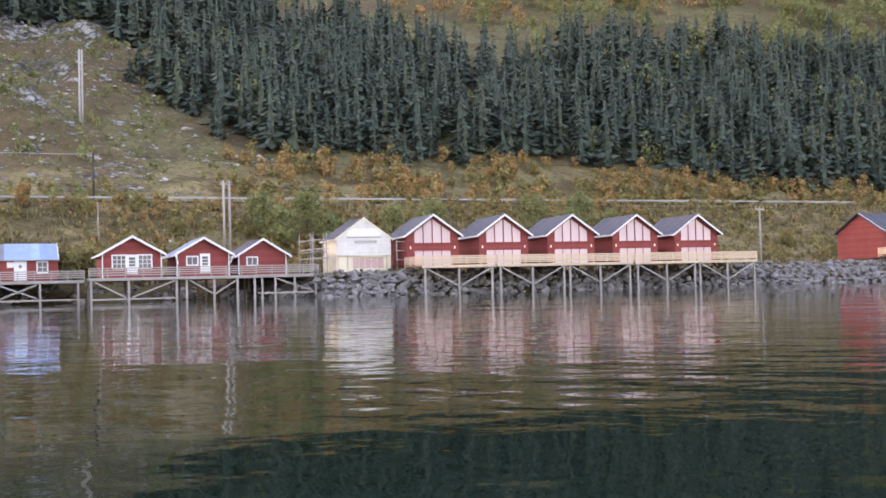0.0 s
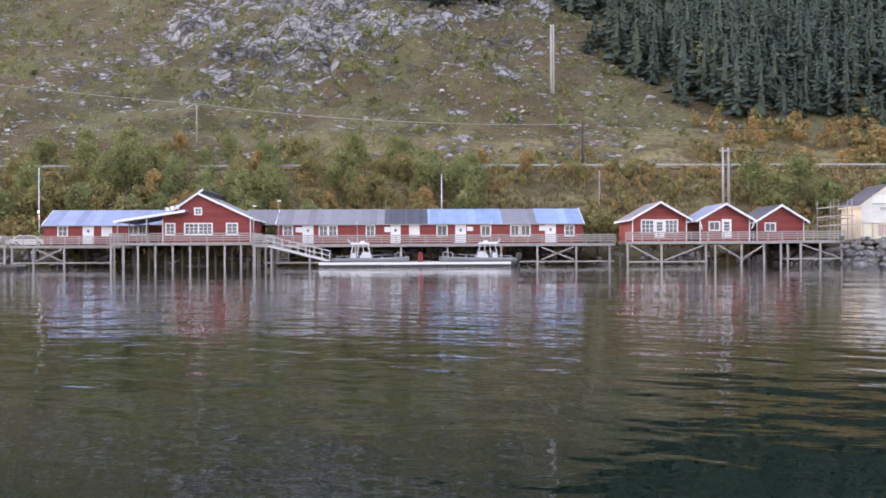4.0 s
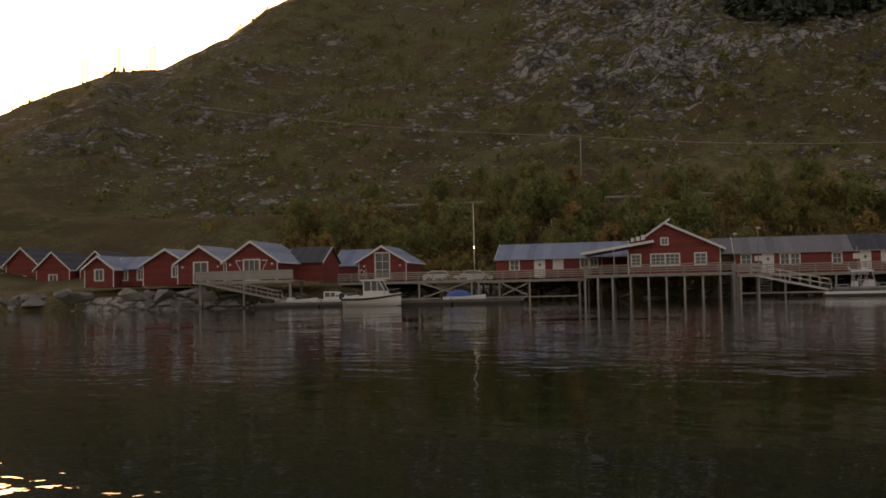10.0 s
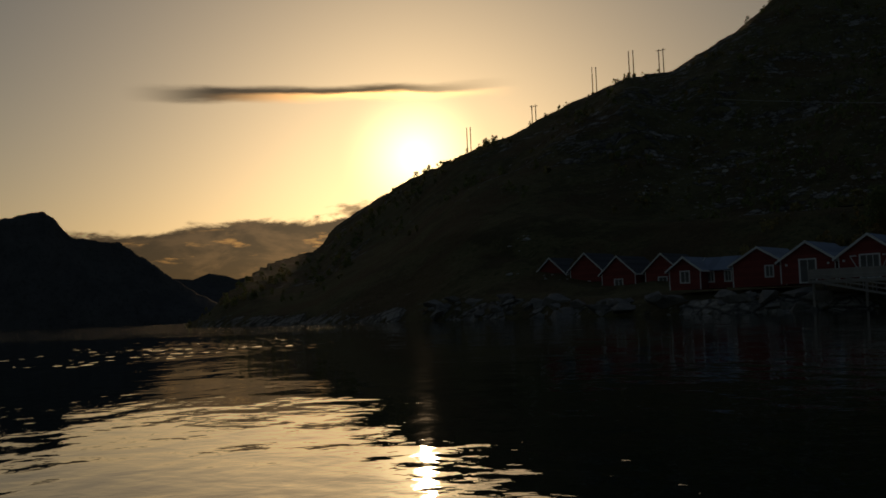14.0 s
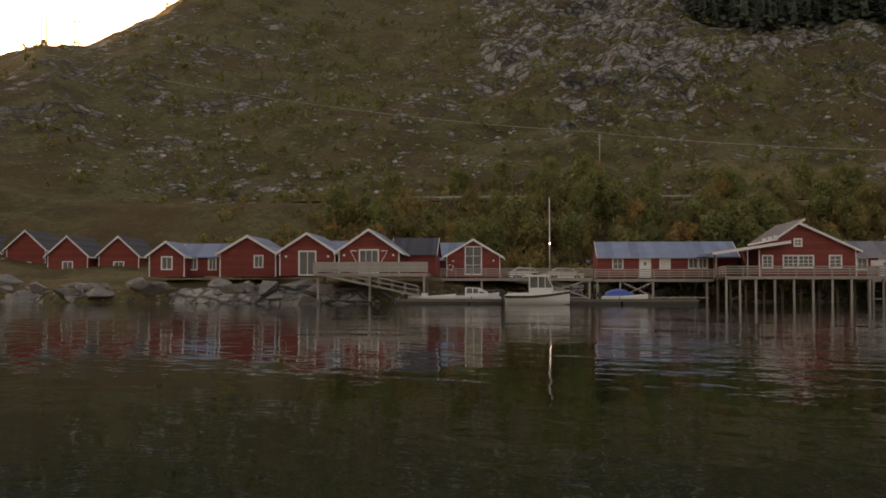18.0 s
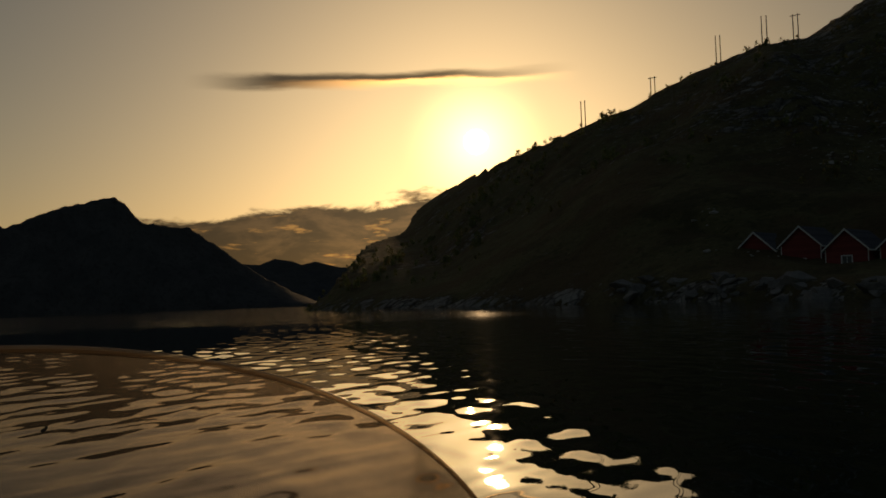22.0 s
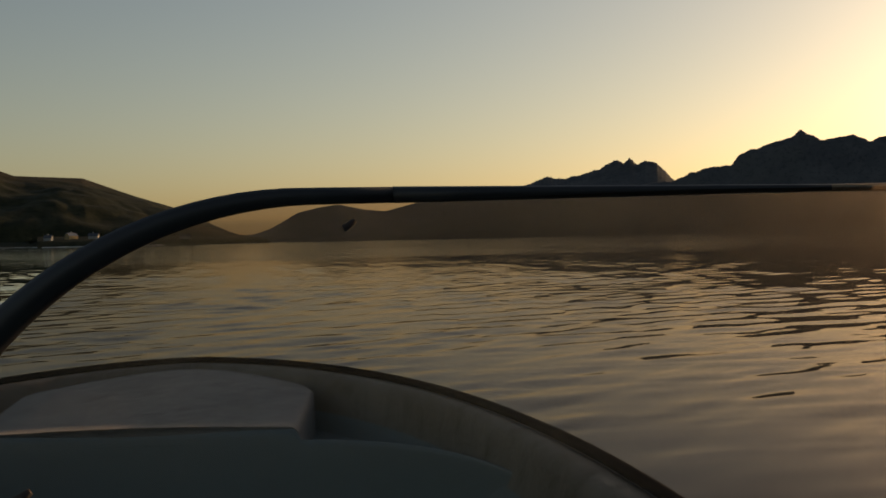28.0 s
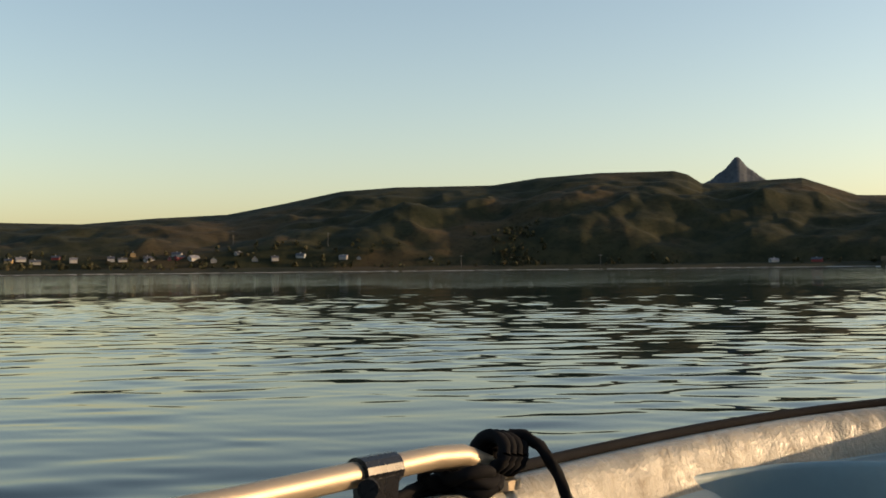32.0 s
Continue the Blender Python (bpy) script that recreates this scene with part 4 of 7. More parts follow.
def guard_rail(path, zoff, label):
    g = thing("guard_rail", Matrix.Identity(4), label, "guard rail")
    pts = [Vector((*xy_of(u, v), float(ground_z(*xy_of(u, v), False)) + zoff)) for u, v in path]
    for a, b in zip(pts, pts[1:]):
        part("rail_beam", Shape().bar(a, b, 0.09, 0.26), STEEL, g)
    for a, b in zip(pts, pts[1:]):
        n = max(1, int((b - a).length / 4))
        for k in range(n):
            p = a.lerp(b, k / n)
            part("rail_post", Shape().box(p.x - 0.06, p.x + 0.06, p.y - 0.06, p.y + 0.06, p.z - 0.9, p.z + 0.05), STEEL, g)
    return g


guard_rail([(-8 + 9.5 * k, 165.3) for k in range(18)], 0.75, "galvanised guard rail along the hillside road")
guard_rail([(-47 + 4.5 * k, 165.3) for k in range(5)], 0.75, "short galvanised guard rail among green bushes")
guard_rail([(-83 + 5.25 * k, 165.3) for k in range(5)], 0.75, "galvanised guard rail above the older cabins")


def power_pole(u, v, z0, z1, label, arm=1.6, twin=0.0, r=0.14, name="power_pole", mat=None, insul=True):
    x, y = xy_of(u, v)
    p = thing(name, at(u, v, z0), label, "pole")
    H = z1 - z0
    for dx in ((-twin / 2, twin / 2) if twin else (0,)):
        part("pole", Shape().tube([(dx, 0, -1.5), (dx, 0, H)], r, 8, r * 0.75), mat or WOOD_GREY, p, soft=True)
    if arm:
        part("crossarm", Shape().box(-arm / 2 - twin / 2, arm / 2 + twin / 2, -0.09, 0.09, H - 0.55, H - 0.35), WOOD_GREY, p)
        if insul:
            for k in (-1, 0, 1):
                part("insulator", Shape().tube([(k * (arm / 2 + twin / 2 - 0.12), 0, H - 0.35), (k * (arm / 2 + twin / 2 - 0.12), 0, H - 0.05)], 0.06, 6), STEEL, p)
    return p


DARK_POST = plain("dark_creosoted_pole", (0.045, 0.04, 0.036), 0.85, var=0.3)
power_pole(13.8, 216.4, 31.0, 47.5, "tall pale twin power pole on the rocky slope", arm=0.4, twin=0.5, r=0.22, mat=CONCRETE)
power_pole(12.5, 170.6, 14.0, 22.1, "dark wooden power pole beside the road", arm=1.8, r=0.20, mat=DARK_POST)
power_pole(-52.6, 192.0, 21.0, 28.0, "slender power pole among birch trees", arm=0.6)
power_pole(27.0, 142.0, 7.0, 15.3, "twin wooden pole with a transformer platform on top", arm=0.9, twin=0.75, r=0.19)
power_pole(98.8, 125.0, 3.0, 10.9, "wooden power pole on the grassy bank", arm=1.5)
power_pole(150.0, 128.0, 3.0, 11.0, "wooden power pole on the grassy bank", arm=1.5)
power_pole(-10.9, 139.0, 3.5, 11.6, "thin white flagpole behind the row", arm=0, r=0.07, name="flagpole", mat=WHITE)
fl_pole = power_pole(-62.5, 139.5, 3.5, 12.6, "thin white flagpole with a lamp on it", arm=0, r=0.07, name="flagpole", mat=WHITE)
part("lamp_globe", Shape().tube([(0, -0.12, 3.34), (0, -0.12, 3.45), (0, -0.12, 3.56)], 0.11, 10), WHITE, fl_pole)
power_pole(11.5, 150.0, 7.5, 13.0, "weathered pole with a small weather vane", arm=0.0, r=0.09, name="antenna_pole")
# pylons on the far ridge: heading, distance, height
PYLONS = ((46.95, 347, 7.6), (48.5, 339, 8.2), (50.45, 368, 8.8), (53.7, 368, 6.0), (57.2, 368, 8.5))
for k, (pa, pd, ph) in enumerate(PYLONS):
    x, y = HX - math.sin(radians(pa)) * pd, HY + math.cos(radians(pa)) * pd
    u, v = uv_of(x, y)
    z = float(ground_z(x, y))
    power_pole(u, v, z - 1, z + ph, "tall twin pylon on the mountain ridge", arm=1.6 if k in (0, 3) else 0.0, twin=1.5, r=0.19, name="pylon", mat=WOOD_POST, insul=False)


def wire(points, label, sag=0.6, r=0.02, mat=None):
    s = Shape()
    pts = []
    for (ua, va, za), (ub, vb, zb) in zip(points, points[1:]):
        for k in range(13):
            f = k / 12
            pts.append((*xy_of(ua + (ub - ua) * f, va + (vb - va) * f), za + (zb - za) * f - sag * 4 * f * (1 - f)))
    s.tube(pts, r, 5)
    ob = new("overhead_wire", mesh_of("overhead_wire", s.v, s.f, mat or BLACK))
    return tagged(ob, label, "wire")


wire([(-130, 196, 39), (-52.6, 192, 28.2), (12.5, 170.6, 21.9)], "pale overhead power line between poles", 1.2, 0.05, CONCRETE)
wire([(12.5, 170.6, 21.7), (27.0, 142.0, 15.2)], "thin overhead power line between poles", 0.5, 0.03)
wire([(12.5, 170.4, 21.8), (150, 190, 26.5), (260, 190, 27)], "thin overhead power line above the road", 1.8, 0.03)
wire([(27.0, 142.0, 15.0), (98.8, 125.0, 10.7), (150.0, 128.0, 10.8)], "thin overhead power line between poles", 1.0, 0.025)


# ---------------------------------------------------------------- boulders
def boulder_mesh(seed, sub=2):
    rnd = random.Random(seed)
    bm = bmesh.new()
    for k in range(16):
        p = Vector((rnd.gauss(0, 1), rnd.gauss(0, 1), rnd.gauss(0, 1))).normalized() * rnd.uniform(0.40, 0.56)
        bm.verts.new((p.x * 1.25, p.y, p.z * 0.82))
    res = bmesh.ops.convex_hull(bm, input=bm.verts[:])
    bmesh.ops.delete(bm, geom=[e for e in res["geom_interior"] if isinstance(e, bmesh.types.BMVert)], context="VERTS")
    me = bpy.data.meshes.new("boulder")
    bm.to_mesh(me)
    bm.free()
    me.materials.append(BOULDER)
    return me


BOULDER = plain("grey_boulder", (0.20, 0.19, 0.18), 0.9, var=0.8, scale=1.2, fine=9, relief=0.03)
STONES = [boulder_mesh(k, 2 if k < 3 else 1) for k in range(7)]
bank = thing("revetment", Matrix.Identity(4), "bank of large loose grey boulders along the waterline", "boulders", kind="structure")
rnd = random.Random(5)
for k in range(330):
    u = 31.0 + 92 * (k / 330) + rnd.uniform(-0.3, 0.3)
    lane = k % 5
    v = 108.4 + lane * 0.95 + rnd.uniform(-0.25, 0.25)
    size = rnd.uniform(0.7, 1.35)
    z = -0.25 + lane * 0.62 + rnd.uniform(-0.1, 0.15)
    x, y = xy_of(u, v)
    ob = new("boulder", STONES[rnd.randrange(7)])
    ob.parent = bank
    ob.matrix_basis = pose(x, y, z, rnd.uniform(-25, 25), rnd.uniform(-25, 25), rnd.uniform(0, 360)) @ Matrix.Diagonal((size, size * rnd.uniform(0.75, 1), size * rnd.uniform(0.75, 1.05), 1))
shore = thing("shore_rocks", Matrix.Identity(4), "low weathered rocks and boulders at the waterline", "rocks", kind="structure")
for k in range(150):
    u = rnd.uniform(-150, -84) if k < 95 else rnd.uniform(-60, 31)
    v = float(shore_v(u)) + rnd.uniform(-2.0, 5.0)
    size = rnd.uniform(0.7, 3.4) if k < 95 else rnd.uniform(0.5, 1.4)
    x, y = xy_of(u, v)
    ob = new("boulder", STONES[rnd.randrange(7)])
    ob.parent = shore
    ob.matrix_basis = pose(x, y, float(ground_z(x, y)) + size * 0.05, rnd.uniform(-25, 25), rnd.uniform(-25, 25), rnd.uniform(0, 360)) @ Matrix.Diagonal((size, size * 0.8, size * rnd.uniform(0.5, 0.8), 1))


# ---------------------------------------------------------------- trees and bushes
def leaves_material(name, cols, rough=0.8, thru=0.0):
    m, t, b, co = material(name)
    g = t.t.nodes.new("ShaderNodeNewGeometry")
    rnd_o = t.t.nodes.new("ShaderNodeObjectInfo").outputs["Random"]
    k = t.math("FRACT", t.math("ADD", t.math("MULTIPLY", g.outputs["Random Per Island"], 0.75), t.math("MULTIPLY", rnd_o, 3.7)))
    ramp = t.t.nodes.new("ShaderNodeValToRGB")
    while len(ramp.color_ramp.elements) < len(cols):
        ramp.color_ramp.elements.new(0.5)
    for i, c in enumerate(cols):
        ramp.color_ramp.elements[i].position = i / (len(cols) - 1)
        ramp.color_ramp.elements[i].color = (*c, 1)
    t.t.links.new(k, ramp.inputs[0])
    n = t.noise(0.8, 3, 0.6, co)
    t.t.links.new(t.mix(t.ramp(n, 0.3, 0.7), t.mix(1.0, ramp.outputs[0], (0.6, 0.6, 0.6), "MULTIPLY"), ramp.outputs[0]), b.inputs["Base Color"])
    b.inputs["Roughness"].default_value = rough
    b.inputs["Specular IOR Level"].default_value = 0.2
    if thru:
        tr_, mx = t.t.nodes.new("ShaderNodeBsdfTranslucent"), t.t.nodes.new("ShaderNodeMixShader")
        t.t.links.new(b.inputs["Base Color"].links[0].from_socket, tr_.inputs["Color"])
        mx.inputs[0].default_value = thru
        t.t.links.new(b.outputs[0], mx.inputs[1])
        t.t.links.new(tr_.outputs[0], mx.inputs[2])
        t.t.links.new(mx.outputs[0], t.t.nodes["Material Output"].inputs[0])
    return m


# Tones raised above bare needle colour to carry the haze over the slope.
SPRUCE = leaves_material("spruce_needles", [(0.062, 0.092, 0.074), (0.088, 0.122, 0.094), (0.070, 0.106, 0.088), (0.112, 0.135, 0.086)])
BIRCH_G = leaves_material("green_birch_leaves", [(0.21, 0.25, 0.10), (0.26, 0.29, 0.115), (0.31, 0.30, 0.12), (0.19, 0.235, 0.105)], thru=0.35)
BIRCH_O = leaves_material("autumn_birch_leaves", [(0.50, 0.31, 0.12), (0.38, 0.29, 0.12), (0.56, 0.34, 0.13), (0.30, 0.25, 0.11), (0.46, 0.24, 0.12)], thru=0.35)
BIRCH_Y = leaves_material("mixed_birch_leaves", [(0.28, 0.27, 0.105), (0.37, 0.29, 0.12), (0.23, 0.24, 0.10), (0.42, 0.30, 0.12)], thru=0.35)


def rand_dirs(rng, n):
    d = rng.normal(size=(n, 3))
    return d / np.linalg.norm(d, axis=1)[:, None]


def crown_points(rng, n, h, w, clumps):
    """Leaf places on lumps set round the middle of a crown."""
    cs = []
    for k in range(clumps):
        a, f = rng.uniform(0, 2 * np.pi), rng.uniform(0, 1)
        rad = w * 0.34 * np.sqrt(rng.uniform(0.05, 1)) * (1.0 - 0.45 * f)
        cs.append((np.cos(a) * rad, np.sin(a) * rad, h * (0.20 + 0.64 * f), w * rng.uniform(0.20, 0.33) * (1.05 - 0.4 * f)))
    cs = np.array(cs)
    pick = cs[rng.integers(0, clumps, n)]
    d = rand_dirs(rng, n)
    p = pick[:, :3] + d * pick[:, 3:4] * rng.uniform(0.55, 1.08, (n, 1)) * np.array([1, 1, 1.15])
    return p, d


def leaf_quads(rng, p, d, size):
    """One small bent leaf clump, of two triangles, at every place."""
    n = len(p)
    a = np.cross(d, rand_dirs(rng, n))
    a /= np.linalg.norm(a, axis=1)[:, None] + 1e-9
    b = np.cross(d + 0.8 * rand_dirs(rng, n), a)
    b /= np.linalg.norm(b, axis=1)[:, None] + 1e-9
    s = size * rng.uniform(0.6, 1.35, (n, 1))
    q = np.stack([p - a * s * 0.5, p + b * s * 0.55 + d * s * 0.12, p + a * s * 0.5, p - b * s * 0.45], 1).reshape(-1, 3)
    return q


def quads_mesh(name, q, mat, extra=None):
    n = len(q)
    me = bpy.data.meshes.new(name)
    me.vertices.add(n)
    me.vertices.foreach_set("co", q.astype(np.float32).ravel())
    me.loops.add(n)
    me.loops.foreach_set("vertex_index", np.arange(n, dtype=np.int32))
    me.polygons.add(n // 4)
    me.polygons.foreach_set("loop_start", np.arange(0, n, 4, dtype=np.int32))
    me.materials.append(mat)
    me.update(calc_edges=True)
    return me


def tree_kind(name, seed, h, w, mat, label, leaves=1700, leaf=0.28):
    rng = np.random.default_rng(seed)
    t = thing(name, at(0, -500, -200), label, "tree")
    s = Shape()
    lean = rng.uniform(-0.05, 0.05, 2)
    s.tube([(0, 0, -0.4), (lean[0] * h * 0.4, lean[1] * h * 0.4, h * 0.4), (lean[0] * h, lean[1] * h, h * 0.86)], 0.045 * h * 0.35 + 0.03, 7, 0.02)
    for k in range(6):
        a, z = rng.uniform(0, 6.28), h * rng.uniform(0.22, 0.6)
        s.tube([(0, 0, z), (math.cos(a) * w * 0.2, math.sin(a) * w * 0.2, z + h * 0.1), (math.cos(a) * w * 0.36, math.sin(a) * w * 0.36, z + h * 0.22)], 0.05, 5, 0.015)
    part("trunk", s, TRUNK, t)
    p, d = crown_points(rng, leaves, h, w, 15)
    c = new("crown", quads_mesh("crown", leaf_quads(rng, p, d, leaf), mat))
    c.parent = t
    return t


KINDS = [tree_kind("birch_tree", 11, 6.0, 4.6, BIRCH_G, "green leafy birch on the slope behind the houses"),
         tree_kind("birch_tree", 12, 7.2, 5.0, BIRCH_G, "tall green birch on the slope behind the houses"),
         tree_kind("willow_bush", 13, 4.2, 4.8, BIRCH_Y, "broad olive green willow bush on the slope", 1900),
         tree_kind("birch_tree", 14, 5.0, 3.6, BIRCH_O, "orange autumn birch on the grassy slope", 1500),
         tree_kind("willow_bush", 15, 3.2, 3.8, BIRCH_Y, "low yellowing bush on the grassy slope", 1400)]


def plant(kind, u, v, size=1.0, spin=0.0, sink=0.1):
    x, y = xy_of(u, v)
    z = float(ground_z(x, y)) - sink
    t = copy_thing(KINDS[kind], pose(x, y, z, 0, 0, spin))
    t.scale = (size, size, size * 1.0)
    return t


rnd = random.Random(21)
for k in range(190):
    u = rnd.uniform(-92, -4)
    v = rnd.uniform(140, 184)
    if (u > -12 and v > 160) or 162.5 < v < 172.5 or float(fbm(*xy_of(u, v), 26, 3, 2.7)) < -0.12:
        continue
    plant(rnd.choice((0, 0, 1, 2, 2, 4, 3) if k % 5 == 0 else (0, 0, 1, 2, 2, 4)), u, v, rnd.uniform(0.65, 1.05), rnd.uniform(0, 360))
for k in range(150):
    u, v = rnd.uniform(-88, -6), rnd.uniform(144, 163)
    if float(fbm(*xy_of(u, v), 19, 3, 5.1)) < -0.10 or (v > 151 and (-84 < u < -60 or -48 < u < -27)):
        continue
    plant(rnd.choice((0, 0, 1, 1, 2, 2, 4, 3)), u, v, rnd.uniform(0.85, 1.2), rnd.uniform(0, 360))
for u, v, kind, size in ((33, 150, 1, 1.15), (36, 147, 0, 1.25), (40, 150, 1, 1.2), (43, 147, 0, 1.1), (47, 146, 2, 1.1), (52, 148, 1, 1.0), (56, 146, 0, 1.2), (59, 149, 1, 1.1), (66, 148, 2, 1.0), (70, 146, 2, 1.0),
                         (76, 150, 1, 1.1), (80, 147, 0, 1.2), (84, 150, 1, 1.2), (87, 147, 0, 1.15), (91, 150, 2, 1.1), (2.5, 160, 3, 0.9), (-4, 163, 3, 0.8), (10, 158, 4, 0.9), (18, 160, 4, 0.8), (22, 152, 4, 0.9),
                         (6.8, 130.5, 4, 1.25), (9.5, 132, 2, 1.1), (12, 133, 2, 0.9), (15, 136, 2, 0.8), (23, 134, 2, 0.9), (30, 134, 4, 0.9), (-33, 146, 3, 0.9), (-12, 143, 3, 0.9), (-44, 150, 3, 0.8), (-58, 148, 3, 0.9), (121, 146, 2, 0.7), (128, 140, 2, 0.8)):
    plant(kind, u, v, size, rnd.uniform(0, 360))
for k in KINDS:
    for o in (*k.children_recursive, k):
        bpy.data.objects.remove(o)


def az_el(x, y, z):
    return np.degrees(np.arctan2(-x, y)), np.degrees(np.arctan2(z - 1.1, np.hypot(x, y)))


def scatter(rng, n, u0, u1, v0, v1):
    u, v = rng.uniform(u0, u1, n), rng.uniform(v0, v1, n)
    x, y = xy_of(u, v)
    return x, y, ground_z(x, y)


def spruce_forest():
    rng = np.random.default_rng(3)
    x, y, z = scatter(rng, 19000, -20, 480, 175, 620)
    a, e = az_el(x, y, z)
    edge = 0.5 * fbm(x, y, 60, 3, 2.2)
    low = np.interp(a, [-40, -22, -16, -12, -9, -3.6, 2.4, 7, 11, 13, 16, 17], [3.6, 3.9, 4.3, 5.0, 5.6, 6.1, 6.3, 6.6, 7.2, 8.8, 10.6, 13]) + edge
    top = np.interp(a, [-40, -22.5, -12.6, -6.7, -3.7, 4, 10, 15.4, 17], [8.2, 9.9, 11.9, 11.2, 11.0, 13.0, 14.4, 17.5, 18]) + edge
    ok = np.nonzero((e > low) & (e < top))[0][:2700]
    n, m = 112, len(ok)
    h = rng.uniform(6.0, 16.5, (m, 1))
    w = h * rng.uniform(0.19, 0.31, (m, 1))
    f = rng.uniform(0.0, 1.0, (m, n)) ** 1.15
    reach = (w * (1 - f) ** 0.9 + 0.15) * rng.uniform(0.6, 1.15, (m, n))
    turn = rng.uniform(0, 2 * np.pi, (m, n))
    zb = h * (0.06 + 0.93 * f)
    cx, cy = x[ok][:, None], y[ok][:, None]
    out = np.stack([np.cos(turn), np.sin(turn), 0 * turn], -1)
    side = np.stack([-np.sin(turn), np.cos(turn), 0 * turn], -1)
    root = np.stack([cx + 0 * turn, cy + 0 * turn, z[ok][:, None] + zb], -1)
    reach, wide = reach[..., None], (0.14 * reach + 0.12)[..., None]
    up = np.array([0, 0, 1.0])
    tilt = rng.uniform(-0.8, 0.8, (m, n, 1))
    tip = root + out * reach - up * reach * rng.uniform(0.05, 0.5, (m, n, 1))
    mid = root + out * reach * 0.6 - up * reach * 0.2
    q = np.stack([root + up * 0.3, mid + side * wide + up * wide * tilt, tip, mid - side * wide - up * wide * tilt], 2).reshape(-1, 3)
    # the dense dark heart of each tree
    a0 = np.arange(6) * np.pi / 3
    a1 = a0 + np.pi / 3
    foot = np.stack([x[ok], y[ok], z[ok]], 1)[:, None, :]

    def ring(a, r, k):
        return foot + np.stack([np.cos(a) * w * r, np.sin(a) * w * r, h * k + 0 * a], -1)

    q2 = np.stack([ring(a0, 0.34, 0.03), ring(a1, 0.34, 0.03), ring(a1, 0.03, 0.9), ring(a0, 0.03, 0.9)], 2).reshape(-1, 3)
    me = quads_mesh("spruce_forest", np.concatenate([q, q2]), SPRUCE)
    tagged(new("spruce_forest", me), "dense dark green spruce wood on the hillside", "forest", kind="stuff")


spruce_forest()


def thicket(name, mat, label, seed, n, h0, h1, leaves, leaf, test, area):
    rng = np.random.default_rng(seed)
    x, y, z = scatter(rng, n, *area)
    ok = np.nonzero(test(x, y, z))[0]
    quads = []
    for i in ok:
        h = rng.uniform(h0, h1)
        p, d = crown_points(rng, leaves, h, h * rng.uniform(0.7, 1.1), 7)
        quads.append(leaf_quads(rng, p - np.array([0, 0, h * 0.12]), d, leaf * h) + np.array([x[i], y[i], z[i]]))
    ob = new(name, quads_mesh(name, np.concatenate(quads), mat))
    return tagged(ob, label, "bushes", kind="stuff")


def low_edge(a):
    return np.interp(a, [-40, -22, -16, -12, -9, -3.6, 2.4, 7, 11, 13, 16, 17], [3.6, 3.9, 4.3, 5.0, 5.6, 6.1, 6.3, 6.6, 7.2, 8.8, 10.6, 13])


def orange_band(x, y, z):
    a, e = az_el(x, y, z)
    u, v = uv_of(x, y)
    dens = 0.5 + 0.5 * fbm(x, y, 35, 3, 1.0)
    return (v > 174) & (e < low_edge(a) + 0.2) & (a < 12) & (dens > np.interp(a, [-14, 6, 12], [0.34, 0.48, 0.75]))


def high_birch(x, y, z):
    a, e = az_el(x, y, z)
    return (e > low_edge(a) + 3.5) & (a < 3) & (0.5 + 0.5 * fbm(x, y, 50, 3, 5.0) > 0.32)


def slope_bush(x, y, z):
    u, v = uv_of(x, y)
    road = (v > 163.5) & (v < 174)
    return ~road & (0.5 + 0.5 * fbm(x, y, 24, 3, 8.0) > 0.46)


def low_shrub(x, y, z):
    return 0.5 + 0.5 * fbm(x, y, 22, 3, 6.0) > 0.45


def hill_bush(x, y, z):
    u, v = uv_of(x, y)
    return 0.5 + 0.5 * fbm(x, y, 40, 3, 3.0) > 0.62


thicket("autumn_thicket", BIRCH_O, "orange and yellow autumn birch bushes below the spruces", 31, 2600, 2.2, 4.6, 130, 0.13, orange_band, (-10, 330, 172, 290))
thicket("autumn_thicket", BIRCH_Y, "yellow green birch bushes below the spruces", 32, 2500, 2.2, 4.8, 130, 0.13, orange_band, (-10, 330, 172, 290))
thicket("upper_birch_wood", BIRCH_O, "orange birch wood above the spruces", 33, 2300, 5.0, 9.0, 100, 0.11, high_birch, (60, 480, 300, 640))
def forest_birch(x, y, z):
    a, e = az_el(x, y, z)
    return (e > low_edge(a)) & (a < 14) & (0.5 + 0.5 * fbm(x, y, 45, 3, 9.0) > np.interp(a, [-22, -10, 10], [0.36, 0.60, 0.82]))


thicket("forest_birches", BIRCH_G, "lighter green birches among the spruces", 37, 2400, 6.0, 11.0, 190, 0.072, forest_birch, (20, 330, 190, 420))
thicket("slope_bushes", BIRCH_Y, "low olive and yellow bushes on the bank above the houses", 34, 3400, 0.8, 2.5, 75, 0.165, slope_bush, (-110, 160, 131, 186))
thicket("brown_shrubs", BIRCH_O, "low rust brown shrubs at the foot of the slope", 38, 2300, 0.8, 2.2, 80, 0.15, slope_bush, (-100, 100, 131, 163))
thicket("slope_heather", BIRCH_G, "low green shrubs over the slope above the road", 39, 3600, 0.7, 2.0, 40, 0.20, low_shrub, (-130, 40, 174, 330))
thicket("hillside_bushes", BIRCH_G, "scattered dark green bushes on the mountainside", 35, 2600, 1.0, 3.4, 44, 0.20, hill_bush, (-330, 20, 172, 420))
thicket("hillside_bushes", BIRCH_Y, "scattered brownish bushes on the mountainside", 36, 2400, 0.8, 2.6, 44, 0.20, hill_bush, (-330, 40, 172, 420))


